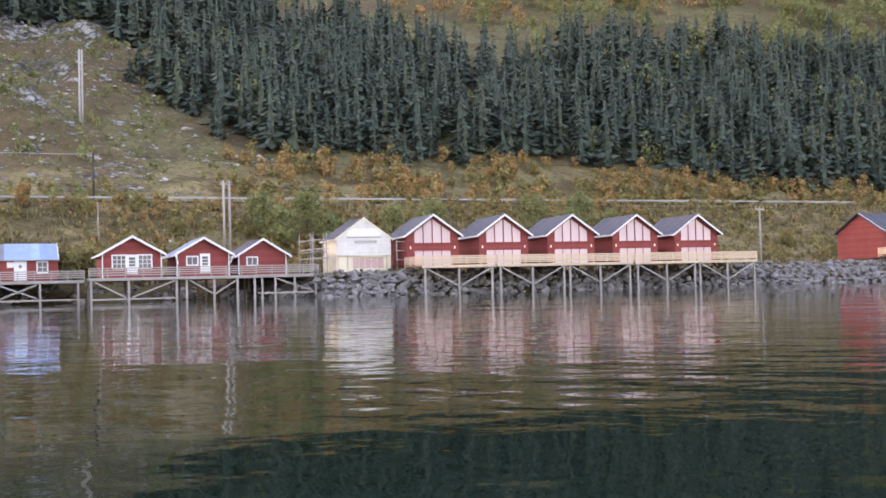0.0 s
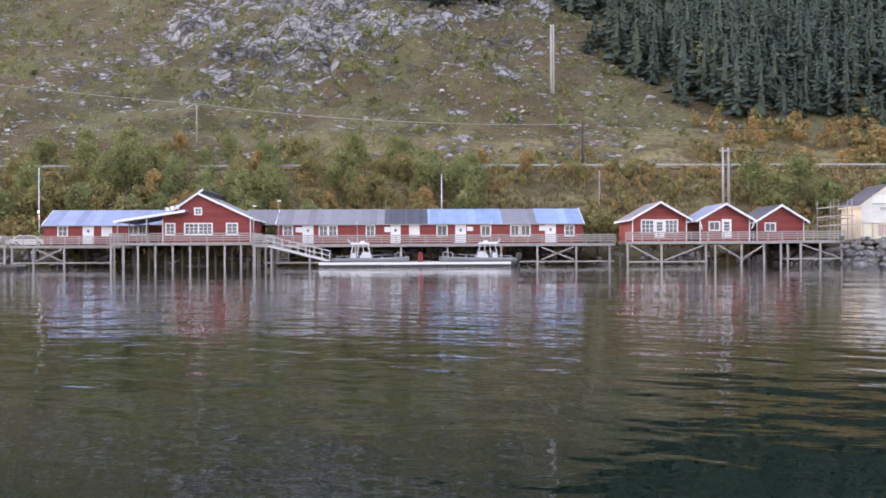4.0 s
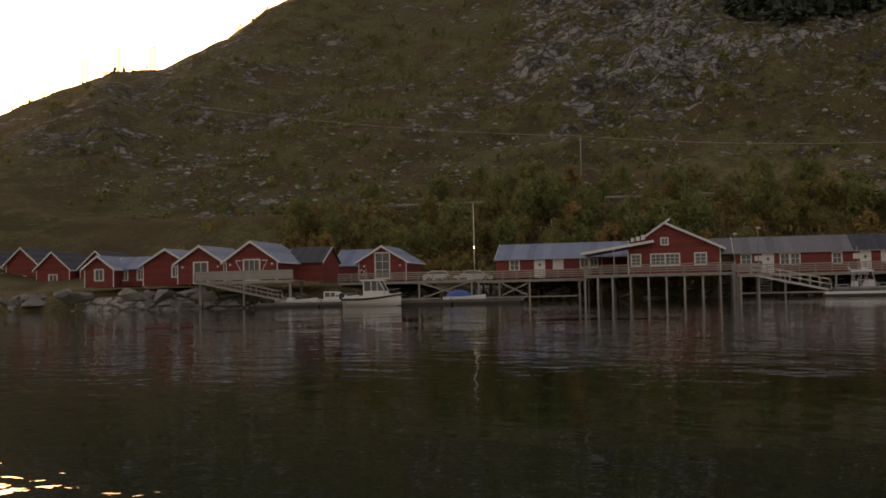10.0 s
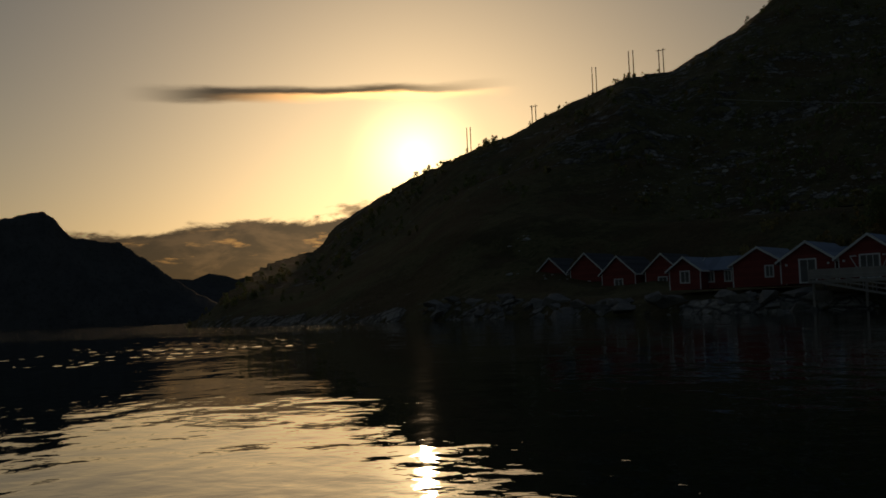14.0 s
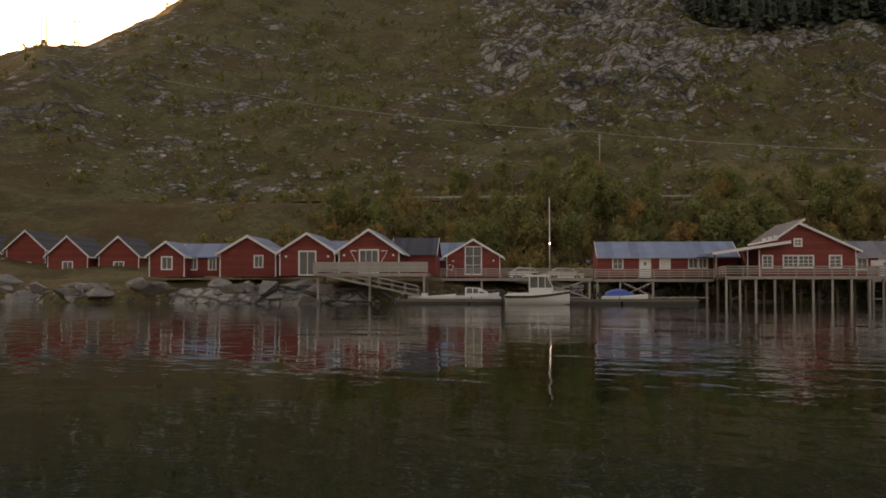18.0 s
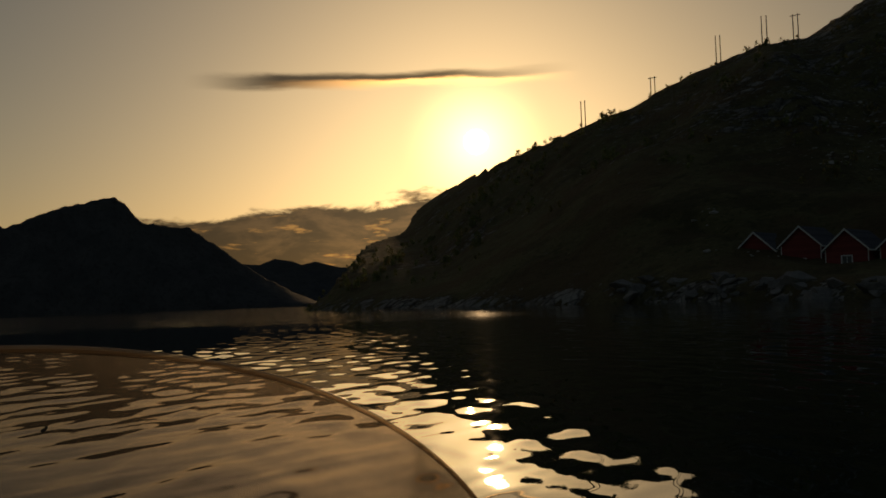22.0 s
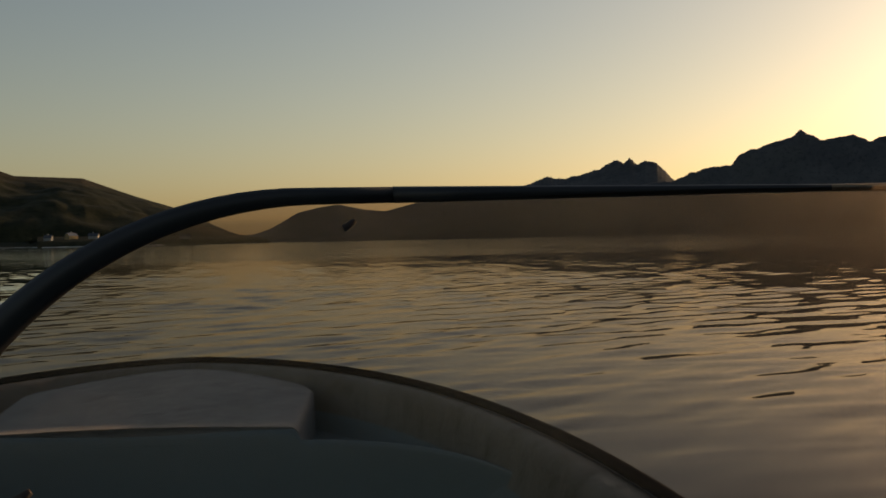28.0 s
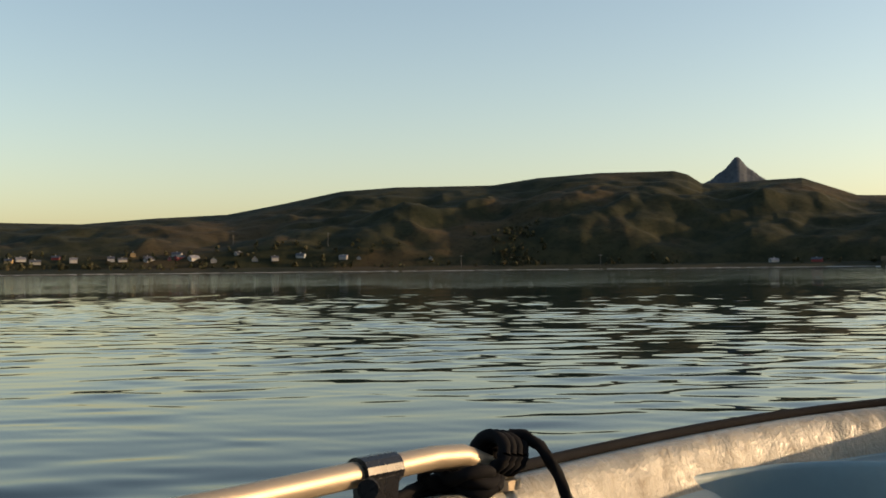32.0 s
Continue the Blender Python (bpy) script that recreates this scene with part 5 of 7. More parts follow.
# ---------------------------------------------------------------- grass tufts and loose stones on the slope
STRAW = leaves_material("dry_grass_blades", [(0.20, 0.155, 0.07), (0.28, 0.21, 0.10), (0.13, 0.12, 0.05), (0.34, 0.26, 0.13), (0.10, 0.10, 0.04)])


def grass_tufts():
    rng = np.random.default_rng(51)
    n = 9000
    u, v = rng.uniform(-95, 165, n), 127 + 36 * rng.uniform(0, 1, n) ** 0.9
    keep = 0.5 + 0.5 * fbm(*xy_of(u, v), 13, 3, 4.0) > 0.38
    u, v = u[keep], v[keep]
    x, y = xy_of(u, v)
    z = ground_z(x, y)
    m, k = len(u), 7
    base = np.repeat(np.stack([x, y, z - 0.05], 1), k, 0)
    base = base + rng.normal(size=base.shape) * np.array([0.28, 0.28, 0.0])
    h = np.repeat(rng.uniform(0.35, 0.95, (m, 1)), k, 0) * rng.uniform(0.6, 1.2, (m * k, 1))
    a = rng.uniform(0, 2 * np.pi, m * k)
    side = np.stack([np.cos(a), np.sin(a), 0 * a], 1)
    bend = np.stack([-np.sin(a), np.cos(a), 0 * a], 1) * h * 0.3
    up = np.array([0, 0, 1.0])
    q = np.stack([base - side * 0.13, base + side * 0.13, base + side * 0.09 + up * h + bend, base - side * 0.10 + up * h * 0.8 + bend], 1).reshape(-1, 3)
    tagged(new("grass_tufts", quads_mesh("grass_tufts", q, STRAW)), "dry straw coloured grass tufts on the bank", "grass", kind="stuff")


grass_tufts()


def loose_stones(name, seed, n, area, s0, s1, test, label):
    rng = np.random.default_rng(seed)
    x, y, z = scatter(rng, n, *area)
    ok = np.nonzero(test(x, y, z))[0]
    src = []
    for me in STONES[3:]:
        co = np.empty(len(me.vertices) * 3, np.float32)
        me.vertices.foreach_get("co", co)
        src.append((co.reshape(-1, 3), np.array([p.vertices[:] for p in me.polygons])))
    vs, fs, o = [], [], 0
    for i in ok:
        co, tri = src[rng.integers(0, len(src))]
        a, s = rng.uniform(0, 6.28), s0 + (s1 - s0) * rng.uniform(0, 1) ** 3
        c, d = np.cos(a), np.sin(a)
        p = co * np.array([1.3, 1.0, rng.uniform(0.5, 0.9)]) * s
        vs.append(np.stack([p[:, 0] * c - p[:, 1] * d, p[:, 0] * d + p[:, 1] * c, p[:, 2]], 1) + np.array([x[i], y[i], z[i] + 0.1 * s]))
        fs.append(tri + o)
        o += len(co)
    me = mesh_of(name, np.concatenate(vs), np.concatenate(fs).tolist(), SCREE)
    tagged(new(name, me), label, "stones", kind="stuff")


SCREE = plain("pale_scree", (0.36, 0.35, 0.33), 0.9, var=0.4, scale=0.6, fine=6)


def scree(x, y, z):
    u, v = uv_of(x, y)
    a, e = az_el(x, y, z)
    return ((v > 173) | (v < 163)) & (0.5 + 0.5 * fbm(x, y, 30, 4, 7.0) > np.where(v > 173, 0.56, 0.72))


loose_stones("slope_stones", 61, 6500, (-150, 45, 140, 300), 0.3, 1.3, scree, "pale grey stones scattered over the grassy slope")


def rubble():
    """Smaller stones that fill the gaps of the boulder bank."""
    rng = np.random.default_rng(71)
    vs, fs, o = [], [], 0
    for k in range(1500):
        me = STONES[int(rng.integers(0, len(STONES)))]
        co = np.array([q.co[:] for q in me.vertices])
        tri = np.array([p.vertices[:] for p in me.polygons])
        u, d = rng.uniform(30.5, 124), rng.uniform(-0.6, 4.6)
        x, y = xy_of(u, 108.3 + d)
        s = rng.uniform(0.4, 0.85)
        a = rng.uniform(0, 6.28)
        p = co * s
        vs.append(np.stack([p[:, 0] * np.cos(a) - p[:, 1] * np.sin(a) + x, p[:, 0] * np.sin(a) + p[:, 1] * np.cos(a) + y, p[:, 2] - 0.15 + 0.65 * d], 1))
        fs.append(tri + o)
        o += len(co)
    me = mesh_of("rubble", np.concatenate(vs), np.concatenate(fs).tolist(), BOULDER)
    tagged(new("rubble", me), "smaller grey stones between the boulders of the bank", "stones", kind="stuff")


rubble()


# ---------------------------------------------------------------- land across the fjord
FX, FY = -73.164, -21.766


def far_material(name, low, high, scale=0.01, dry=(0.20, 0.15, 0.06)):
    m, t, b, co = material(name)
    n1, n2, n3 = t.noise(scale, 6, 0.6, co), t.noise(scale * 5, 6, 0.65, co), t.noise(scale * 25, 4, 0.7, co)
    c = t.mix(t.ramp(n2, 0.35, 0.65), low, high)
    c = t.mix(t.math("MULTIPLY", t.ramp(n1, 0.5, 0.62), 0.6), c, dry)
    c = t.mix(t.math("MULTIPLY", t.ramp(n3, 0.5, 0.66), 0.5), c, tuple(x * 0.5 for x in low))
    t.t.links.new(c, b.inputs["Base Color"])
    b.inputs["Roughness"].default_value = 0.95
    b.inputs["Specular IOR Level"].default_value = 0.1
    bump(t, b, t.math("ADD", n2, t.math("MULTIPLY", n3, 0.3)), 0.6, 2.0)
    return m


FAR_GRASS = far_material("far_grass_slope", (0.016, 0.0195, 0.0105), (0.036, 0.035, 0.017), 0.006, (0.068, 0.047, 0.024))
# Raised blue-grey tones: the haze of distance is put into this rock.
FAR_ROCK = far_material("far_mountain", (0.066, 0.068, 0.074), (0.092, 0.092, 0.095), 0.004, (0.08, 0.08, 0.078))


# Bluer for the lone peak: distance haze painted as its tone.
HAZE_ROCK = far_material("haze_toned_mountain", (0.040, 0.048, 0.060), (0.075, 0.085, 0.098), 0.006, (0.06, 0.068, 0.078))


def range_of(name, az, el, foot, crest, mat, label, step=0.12, rows=26, jag=0.0, shape=0.8, flat=0.0, flat_z=4.0, relief=0.06, soft=4.0, category="mountain", spurs=0.0):
    """A range of hills: skyline height el over heading az, from a foot to a crest distance. flat: share of the way that is low farmland."""
    a = np.arange(az[0], az[-1] + 1e-6, step)
    e = np.interp(a, az, el)
    e = e + jag * (0.6 * np.sin(a * 7.3) * np.sin(a * 3.1 + 1) + 0.4 * np.sin(a * 19.7 + 2) * np.sin(a * 11.3)) * np.clip(e, 0, 1.5)
    top = 1.1 + crest * np.tan(np.radians(e))
    wide = np.hanning(max(3, int(soft / step) | 1))
    pad = len(wide) // 2
    calm = np.convolve(np.pad(top, pad, mode="edge"), wide / wide.sum(), mode="valid")
    crest_top = top
    f = np.concatenate([np.linspace(-0.04, 1, rows), [1.15, 1.5]])
    rows_ = []
    for k in f:
        r = foot + (crest - foot) * k
        x, y = FX - np.sin(np.radians(a)) * r, FY + np.cos(np.radians(a)) * r
        if k <= 1:
            top = calm + (crest_top - calm) * max(0.0, (k - 0.45) / 0.55) ** 1.3
            up = max(0.0, (k - flat) / (1 - flat)) ** shape
            z = np.minimum(flat_z * max(0.0, min(1.0, k / max(flat, 0.02))), top) + (top - np.minimum(flat_z, top)) * up
            hump = 4 * up * (1 - up)
            z = z + relief * top * hump * (fbm(x, y, crest * 0.30, 3, 1.7) + 0.35 * np.abs(fbm(x, y, crest * 0.09, 2, 0.4)))
            if spurs:
                g = a * 0.21 + 1.2 * fbm(x, y, crest * 0.22, 2, 3.3) + 0.8 * k
                z = z - spurs * top * hump * (1.4 * np.abs(np.sin(g)) ** 0.7 + 0.6 * np.abs(fbm(x, y, crest * 0.11, 3, 5.5)) - 0.9)
            if k < 0:
                z = z * 0 - 6.0
        else:
            z = top * (1.25 - 0.25 * k / 1.0) - (k - 1) * top
        rows_.append(np.stack([x, y, z + 0 * x], 1))
    v = np.concatenate(rows_)
    me = mesh_of(name, v, grid_faces(len(f), len(a)), mat, True)
    ob = new(name, me)
    return tagged(ob, label, category, kind="structure")


# grassy hill with the cliff end, and its lower continuation
range_of("far_hill_1", [114.8, 115.6, 116.3, 117.0, 119.3, 121.4, 123.8, 127.0, 129.6, 131.4, 133.2, 134.5, 135.2, 135.9, 139.7, 142.9, 145.3, 150.4, 153.3, 156.6, 159.2, 162.9, 166.4, 170, 176, 190, 205],
         [0.06, 0.2, 0.45, 0.75, 1.83, 2.5, 3.38, 3.5, 4.45, 4.4, 4.3, 4.32, 4.8, 5.0, 5.0, 4.8, 4.45, 4.4, 4.2, 3.5, 3.0, 2.8, 2.5, 2.55, 2.9, 3.4, 3.0],
         1150, 1650, FAR_GRASS, "broad grassy hill with a steep end across the fjord", step=0.08, rows=64, flat=0.16, flat_z=7.0, shape=0.60, relief=0.15, spurs=0.05, category="hill")
range_of("far_peak", [131.0, 131.27, 131.79, 132.23, 132.45, 132.65, 132.75, 132.87, 133.05, 133.27, 133.5, 133.78, 134.42, 134.8], [4.2, 4.36, 4.74, 5.08, 5.36, 5.6, 5.64, 5.58, 5.32, 5.08, 4.9, 4.70, 4.29, 4.15], 2300, 2600, HAZE_ROCK, "pointed bare mountain top behind the hill", step=0.03, rows=36, shape=1.0, soft=0.35, jag=0.03, relief=0.14, spurs=0.05)
# low point of land with farms
range_of("far_point", [114.6, 116, 118, 122, 126], [0.12, 0.25, 0.42, 0.6, 0.6], 1120, 1300, FAR_GRASS, "low grassy point of land at the waterline", rows=10, category="land")
# islands in the haze; the low tail past 115 degrees stands in for haze
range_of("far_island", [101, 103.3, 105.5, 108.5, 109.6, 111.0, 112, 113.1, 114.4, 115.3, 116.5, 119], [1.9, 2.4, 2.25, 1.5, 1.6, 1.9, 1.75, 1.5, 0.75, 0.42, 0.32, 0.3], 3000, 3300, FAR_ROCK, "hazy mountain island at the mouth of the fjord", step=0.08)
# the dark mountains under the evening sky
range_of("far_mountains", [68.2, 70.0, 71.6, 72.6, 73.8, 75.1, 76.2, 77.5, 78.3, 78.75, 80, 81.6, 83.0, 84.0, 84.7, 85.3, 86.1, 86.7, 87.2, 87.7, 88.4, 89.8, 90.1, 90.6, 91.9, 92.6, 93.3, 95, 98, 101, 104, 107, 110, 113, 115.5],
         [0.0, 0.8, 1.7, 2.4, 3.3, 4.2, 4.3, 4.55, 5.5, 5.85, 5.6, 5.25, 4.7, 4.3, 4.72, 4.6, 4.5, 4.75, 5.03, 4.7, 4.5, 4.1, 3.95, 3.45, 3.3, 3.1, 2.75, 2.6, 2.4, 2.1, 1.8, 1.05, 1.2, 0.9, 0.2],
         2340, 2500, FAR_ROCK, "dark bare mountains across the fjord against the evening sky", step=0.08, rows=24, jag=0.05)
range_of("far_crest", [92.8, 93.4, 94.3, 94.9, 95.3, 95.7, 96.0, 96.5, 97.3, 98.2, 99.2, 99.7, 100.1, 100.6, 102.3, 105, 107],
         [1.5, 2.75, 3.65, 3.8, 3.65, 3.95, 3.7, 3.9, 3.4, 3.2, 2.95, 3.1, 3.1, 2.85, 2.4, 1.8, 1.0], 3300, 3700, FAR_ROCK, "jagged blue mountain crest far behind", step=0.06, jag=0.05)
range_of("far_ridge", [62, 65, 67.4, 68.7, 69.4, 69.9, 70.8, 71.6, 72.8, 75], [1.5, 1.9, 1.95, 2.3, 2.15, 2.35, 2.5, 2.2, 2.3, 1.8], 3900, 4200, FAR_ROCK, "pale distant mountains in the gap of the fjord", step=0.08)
range_of("far_coast", [205, 230, 260, 285], [3.0, 2.2, 2.6, 2.0], 1500, 1900, FAR_GRASS, "grassy coast behind the boat", step=0.5, rows=12, category="hill")


# farms and houses on the far shore
def far_ground(head, dist):
    """The place at a heading and distance from the boat."""
    x, y = FX - math.sin(radians(head)) * dist, FY + math.cos(radians(head)) * dist
    return x, y


FAR_OB = {n: bpy.data.objects[n] for n in ("far_hill_1", "far_point")}
FAR_WHITE = plain("weathered_white_boards", (0.27, 0.265, 0.25), 0.7)
FAR_WALLS = [FAR_WHITE, FAR_WHITE, plain("ochre_boards", (0.45, 0.30, 0.12), 0.7), RED_DARK, plain("grey_boards", (0.30, 0.30, 0.29), 0.7)]


def drop_on(x, y, names=("far_hill_1", "far_point")):
    z = 0.5
    for n in names:
        ok, p, _, _ = FAR_OB[n].ray_cast(Vector((x, y, 900)), Vector((0, 0, -1)))
        if ok:
            z = max(z, p.z)
    return z


def far_house(head, dist, w, d, h, wall, roof, turn, label):
    x, y = far_ground(head, dist)
    z = drop_on(x, y)
    t = thing("farmhouse", pose(x, y, z - 0.4, 0, 0, head + turn), label, "house")
    hw = w / 2
    s = Shape().box(-hw, hw, 0, d, 0, h)
    s.prism([(-hw, h), (hw, h), (0, h + w * 0.38)], 0, d)
    part("wall", weld(s), wall, t)
    for sg in (-1, 1):
        part("roof_slope", Shape().prism([(0, h + w * 0.38 + 0.05), (sg * (hw + 0.5), h - 0.3), (sg * (hw + 0.5), h - 0.05), (0, h + w * 0.38 + 0.3)], -0.5, d + 0.5), roof, t)
    for k in (-1, 1):
        part("window", Shape().box(k * hw * 0.5 - 0.6, k * hw * 0.5 + 0.6, -0.05, 0.02, h * 0.5, h * 0.5 + 1.3), PANE, t)
    part("chimney", Shape().box(-0.4, 0.4, d * 0.5, d * 0.5 + 0.8, h + w * 0.3, h + w * 0.38 + 1.2), CONCRETE, t)
    return t


def shore_dist(head, rise, d0=1120):
    """How far off the far land first stands so high."""
    for d in range(d0, 1420, 3):
        if drop_on(*far_ground(head, d)) >= rise:
            return d
    return 1250


rnd = random.Random(77)
# heading of each house and how high above the water it stands
FARMS = [(169.6, 12), (169.0, 15), (168.3, 10), (167.4, 17), (166.6, 13), (164.8, 14), (164.2, 14), (163.9, 19), (163.3, 13), (163.0, 14), (162.1, 15), (161.8, 15), (161.5, 20), (161.1, 14), (159.9, 10), (158.8, 20), (157.8, 13),
         (156.6, 13), (155.2, 15), (153.0, 12), (152.4, 13), (148.6, 11), (131.2, 6), (128.7, 6), (125.3, 7), (124.6, 8), (124.2, 9), (123.1, 8), (121.8, 7), (120.4, 7), (118.6, 6)]
LABELS = ("small white farmhouse on the far green shore", "white boarded house on the far shore", "ochre boarded house on the far shore", "dark red barn on the far shore", "grey boarded house on the far shore")
for k, (hd, rise) in enumerate(FARMS):
    q = 0 if rnd.random() < 0.5 else rnd.randrange(5)
    far_house(hd, shore_dist(hd, rise), rnd.uniform(4.5, 7), rnd.uniform(7, 12), rnd.uniform(2.6, 4.0), FAR_WALLS[q], (SLATE, GREY_ROOF, SLATE)[k % 3], rnd.choice((0, 90, 70, -50, 100)), LABELS[q])
for hd, dist, h in ((158.9, 1330, 18), (154.0, 1270, 16), (147.0, 1200, 14), (139.7, 1200, 13)):
    x, y = far_ground(hd, dist)
    z = drop_on(x, y)
    p = thing("power_pole", pose(x, y, z - 0.5, 0, 0, hd), "tall pale power pole on the far shore", "pole", "poles on the far shore")
    part("pole", Shape().tube([(0, 0, -1), (0, 0, h)], 0.24, 8, 0.18), WOOD_POST, p)
    part("crossarm", Shape().box(-1.6, 1.6, -0.12, 0.12, h - 1.0, h - 0.7), WOOD_GREY, p)


# pale strip along the far waterline, added for the water's bright glitter
shore = [(hd, shore_dist(hd, 0.6, 1110)) for hd in [115.0 + 0.25 * k for k in range(232)]]
far_beach = [[(*far_ground(hd, d - 5), -0.3) for hd, d in shore], [(*far_ground(hd, d + 1), 1.0 + 0.5 * noise.noise((hd * 3.0, 0, 0))) for hd, d in shore], [(*far_ground(hd, d + 9), 0.4) for hd, d in shore]]
tagged(new("far_beach", mesh_of("far_beach", [p for row in far_beach for p in row], grid_faces(3, len(shore)), plain("pale_water_glitter", (0.42, 0.40, 0.36), 0.8, var=0.4, fine=2))), "narrow pale strip standing in for glitter along the far waterline", "beach", kind="structure")

FAR_LEAF = leaves_material("dark_far_leaves", [(0.035, 0.040, 0.018), (0.055, 0.055, 0.025), (0.075, 0.06, 0.028)])


def far_woods():
    rng = np.random.default_rng(8)
    quads = []
    for k in range(260):
        wood = k < 90
        hd = rng.normal(144.1, 0.7) if wood else rng.choice([rng.uniform(150, 171), rng.uniform(118, 150)], p=[0.7, 0.3])
        dist = rng.uniform(1205, 1330) if wood else rng.uniform(1200, 1265) if hd > 150 else rng.uniform(1200, 1235)
        x, y = far_ground(hd, dist)
        z = drop_on(x, y)
        h = rng.uniform(4, 9)
        p, d = crown_points(rng, 26, h, h, 5)
        quads.append(leaf_quads(rng, p, d, h * 0.34) + np.array([x, y, z - 0.8]))
    tagged(new("far_woods", quads_mesh("far_woods", np.concatenate(quads), FAR_LEAF)), "dark bushes and trees round the far farms", "trees", kind="stuff")


far_woods()


# ---------------------------------------------------------------- the open boat that carries the camera
HB = 111.0
BOAT = pose(FX, FY, 0, 0, 0, HB)
BC, ZG, YB = -0.18, 0.735, 3.52          # centre line, gunwale height, bow
# White gelcoat inside, toned dark blue-grey: its shade is put into the colour.
GEL_SHADED = plain("shade_toned_gelcoat", (0.225, 0.310, 0.322), 0.45, var=0.14, scale=2.0, fine=50)
boat = thing("open_boat", BOAT, "white open boat with a black rubbing strake, wet and scuffed inside", "boat")


def half_beam(y):
    k = max(0.0, min(1.0, (y - 1.0) / (YB - 1.0)))
    return 0.89 * (1 - k ** 2.5) ** 0.60 if y > 1.0 else 0.89 - 0.06 * max(0.0, (1.0 - y) / 3.4)


def sheer(y):
    return ZG + 0.005 * max(0.0, (y - 1.0) / 2.5)


def rim(inset=0.0, dz=0.0, n=44, y0=-2.4):
    """Points along the gunwale from port aft round the bow to starboard aft."""
    ys = [y0 + (YB - y0) * math.sin(math.pi / 2 * k / n) for k in range(n + 1)]
    port = [(BC - max(0.0, half_beam(y) - inset) if y < YB - 1e-6 else BC, y - inset * max(0.0, (y - 2.6) / 0.92), sheer(y) + dz) for y in ys]
    star = [(BC + (BC - x) * 1.10, y, z) for x, y, z in reversed(port[:-1])]
    return port + star


def heeled(shape):
    """The boat lies over to port: her starboard side rides higher and closer."""
    x0, e = BC - 0.89, (0.15, 0.0, 1.095)
    for i, (x, y, z) in enumerate(shape.v):
        s = 1.0 - HEEL * max(0.0, min(1.0, (x - x0) / 1.78))
        shape.v[i] = (e[0] + (x - e[0]) * s, e[1] + (y - e[1]) * s, e[2] + (z - e[2]) * s)
    return shape


HEEL = 0.34
hull = Shape()
outer = [rim(0.0, 0.0), rim(-0.012, -0.03), rim(0.03, -0.35), rim(0.16, -0.72), rim(0.34, -0.95)]
hull.grid(outer)
part("hull", heeled(hull), GEL, boat, soft=True)


def lumpy(inset, dz, amount, n=190):
    """A run along the gunwale whose edge is dented and uneven."""
    out = []
    for x, y, z in rim(inset, dz, n):
        a = amount * (noise.noise((x * 14, y * 14, 3.1)) + 0.6 * noise.noise((x * 38, y * 38, 7.7)))
        out.append((x + (a if x < BC else -a), y, z + a * 0.8))
    return out


edge_roll = Shape().grid([rim(0.0, -0.01, 190), rim(0.012, -0.004, 190), lumpy(0.030, -0.002, 0.001), lumpy(0.046, -0.003, 0.003), lumpy(0.057, -0.011, 0.006), lumpy(0.066, -0.028, 0.007), lumpy(0.072, -0.055, 0.006), lumpy(0.077, -0.082, 0.004), rim(0.081, -0.102, 190)])
part("gunwale_edge", heeled(edge_roll), None, boat, "scuffed white rolled gunwale, warm sunlight put into its colour", soft=True)
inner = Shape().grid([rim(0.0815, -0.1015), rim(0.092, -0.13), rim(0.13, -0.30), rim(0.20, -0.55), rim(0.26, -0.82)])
part("inner_liner", heeled(inner), GEL_SHADED, boat, "white inner moulding with blue-grey shade put into its colour", soft=True)
strake = Shape().tube(rim(-0.006, 0.002), 0.011, 8)
STRAKE = plain("matt_black_rubber", (0.010, 0.010, 0.011), 0.95, var=0.35, fine=60, spec=0.05)
part("rubbing_strake", heeled(strake), STRAKE, boat, "black rubber rubbing strake", soft=True)
fl = Shape()
ys = [-2.3 + 5.3 * k / 12 for k in range(13)]
fl.grid([[(BC + max(0.02, half_beam(y) - 0.24) * q / 6, y, -0.1) for q in range(-6, 7)] for y in ys])
part("floor", heeled(fl), GEL_SHADED, boat)
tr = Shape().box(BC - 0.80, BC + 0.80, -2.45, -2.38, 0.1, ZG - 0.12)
part("transom", heeled(tr), GEL_SHADED, boat)
# bow locker: bulkhead, sunken side pockets and a raised lid
YD = 2.48


def deck_edge(y):
    return max(0.0, half_beam(y) - 0.115)


def front_plan(n=14):
    """The bulkhead from above: it sweeps out of the port liner, runs across and sweeps back into the starboard one."""
    pts = []
    for sg in (-1, 1):
        k_ = 1.0 if sg < 0 else 1.10
        a = Vector((BC + sg * k_ * (half_beam(YD - 0.46) - 0.070), YD - 0.46))
        b = Vector((BC + sg * k_ * (half_beam(YD - 0.10) - 0.105), YD - 0.02))
        c = Vector((BC + sg * k_ * (half_beam(YD) - 0.40), YD))
        arc = [a * (1 - f) ** 2 + b * 2 * f * (1 - f) + c * f * f for f in [k / n for k in range(n + 1)]]
        pts += arc if sg < 0 else [c.lerp(arc[0], 0)] + arc[::-1][1:]
    return pts


LIP = ZG - 0.068
bk = Shape()
bk_rows, fine_plan, line = [], [], front_plan()
for a, b in zip(line, line[1:]):
    n = max(1, int((b - a).length / 0.015))
    fine_plan += [a.lerp(b, k / n) for k in range(n)]
fine_plan.append(line[-1])
for dz, dy in ((-0.75, -0.07), (-0.5, -0.05), (-0.28, -0.028), (-0.12, -0.012), (-0.04, -0.003), (-0.012, 0.0), (-0.003, 0.004), (0.0, 0.014), (-0.004, 0.03)):
    bk_rows.append([(p.x, p.y + dy, LIP + dz + (0.025 if BC - 0.372 < p.x < BC + 0.382 else 0.0) * min(1.0, 1 + dz / 0.2)) for p in fine_plan])
bk.grid(bk_rows)
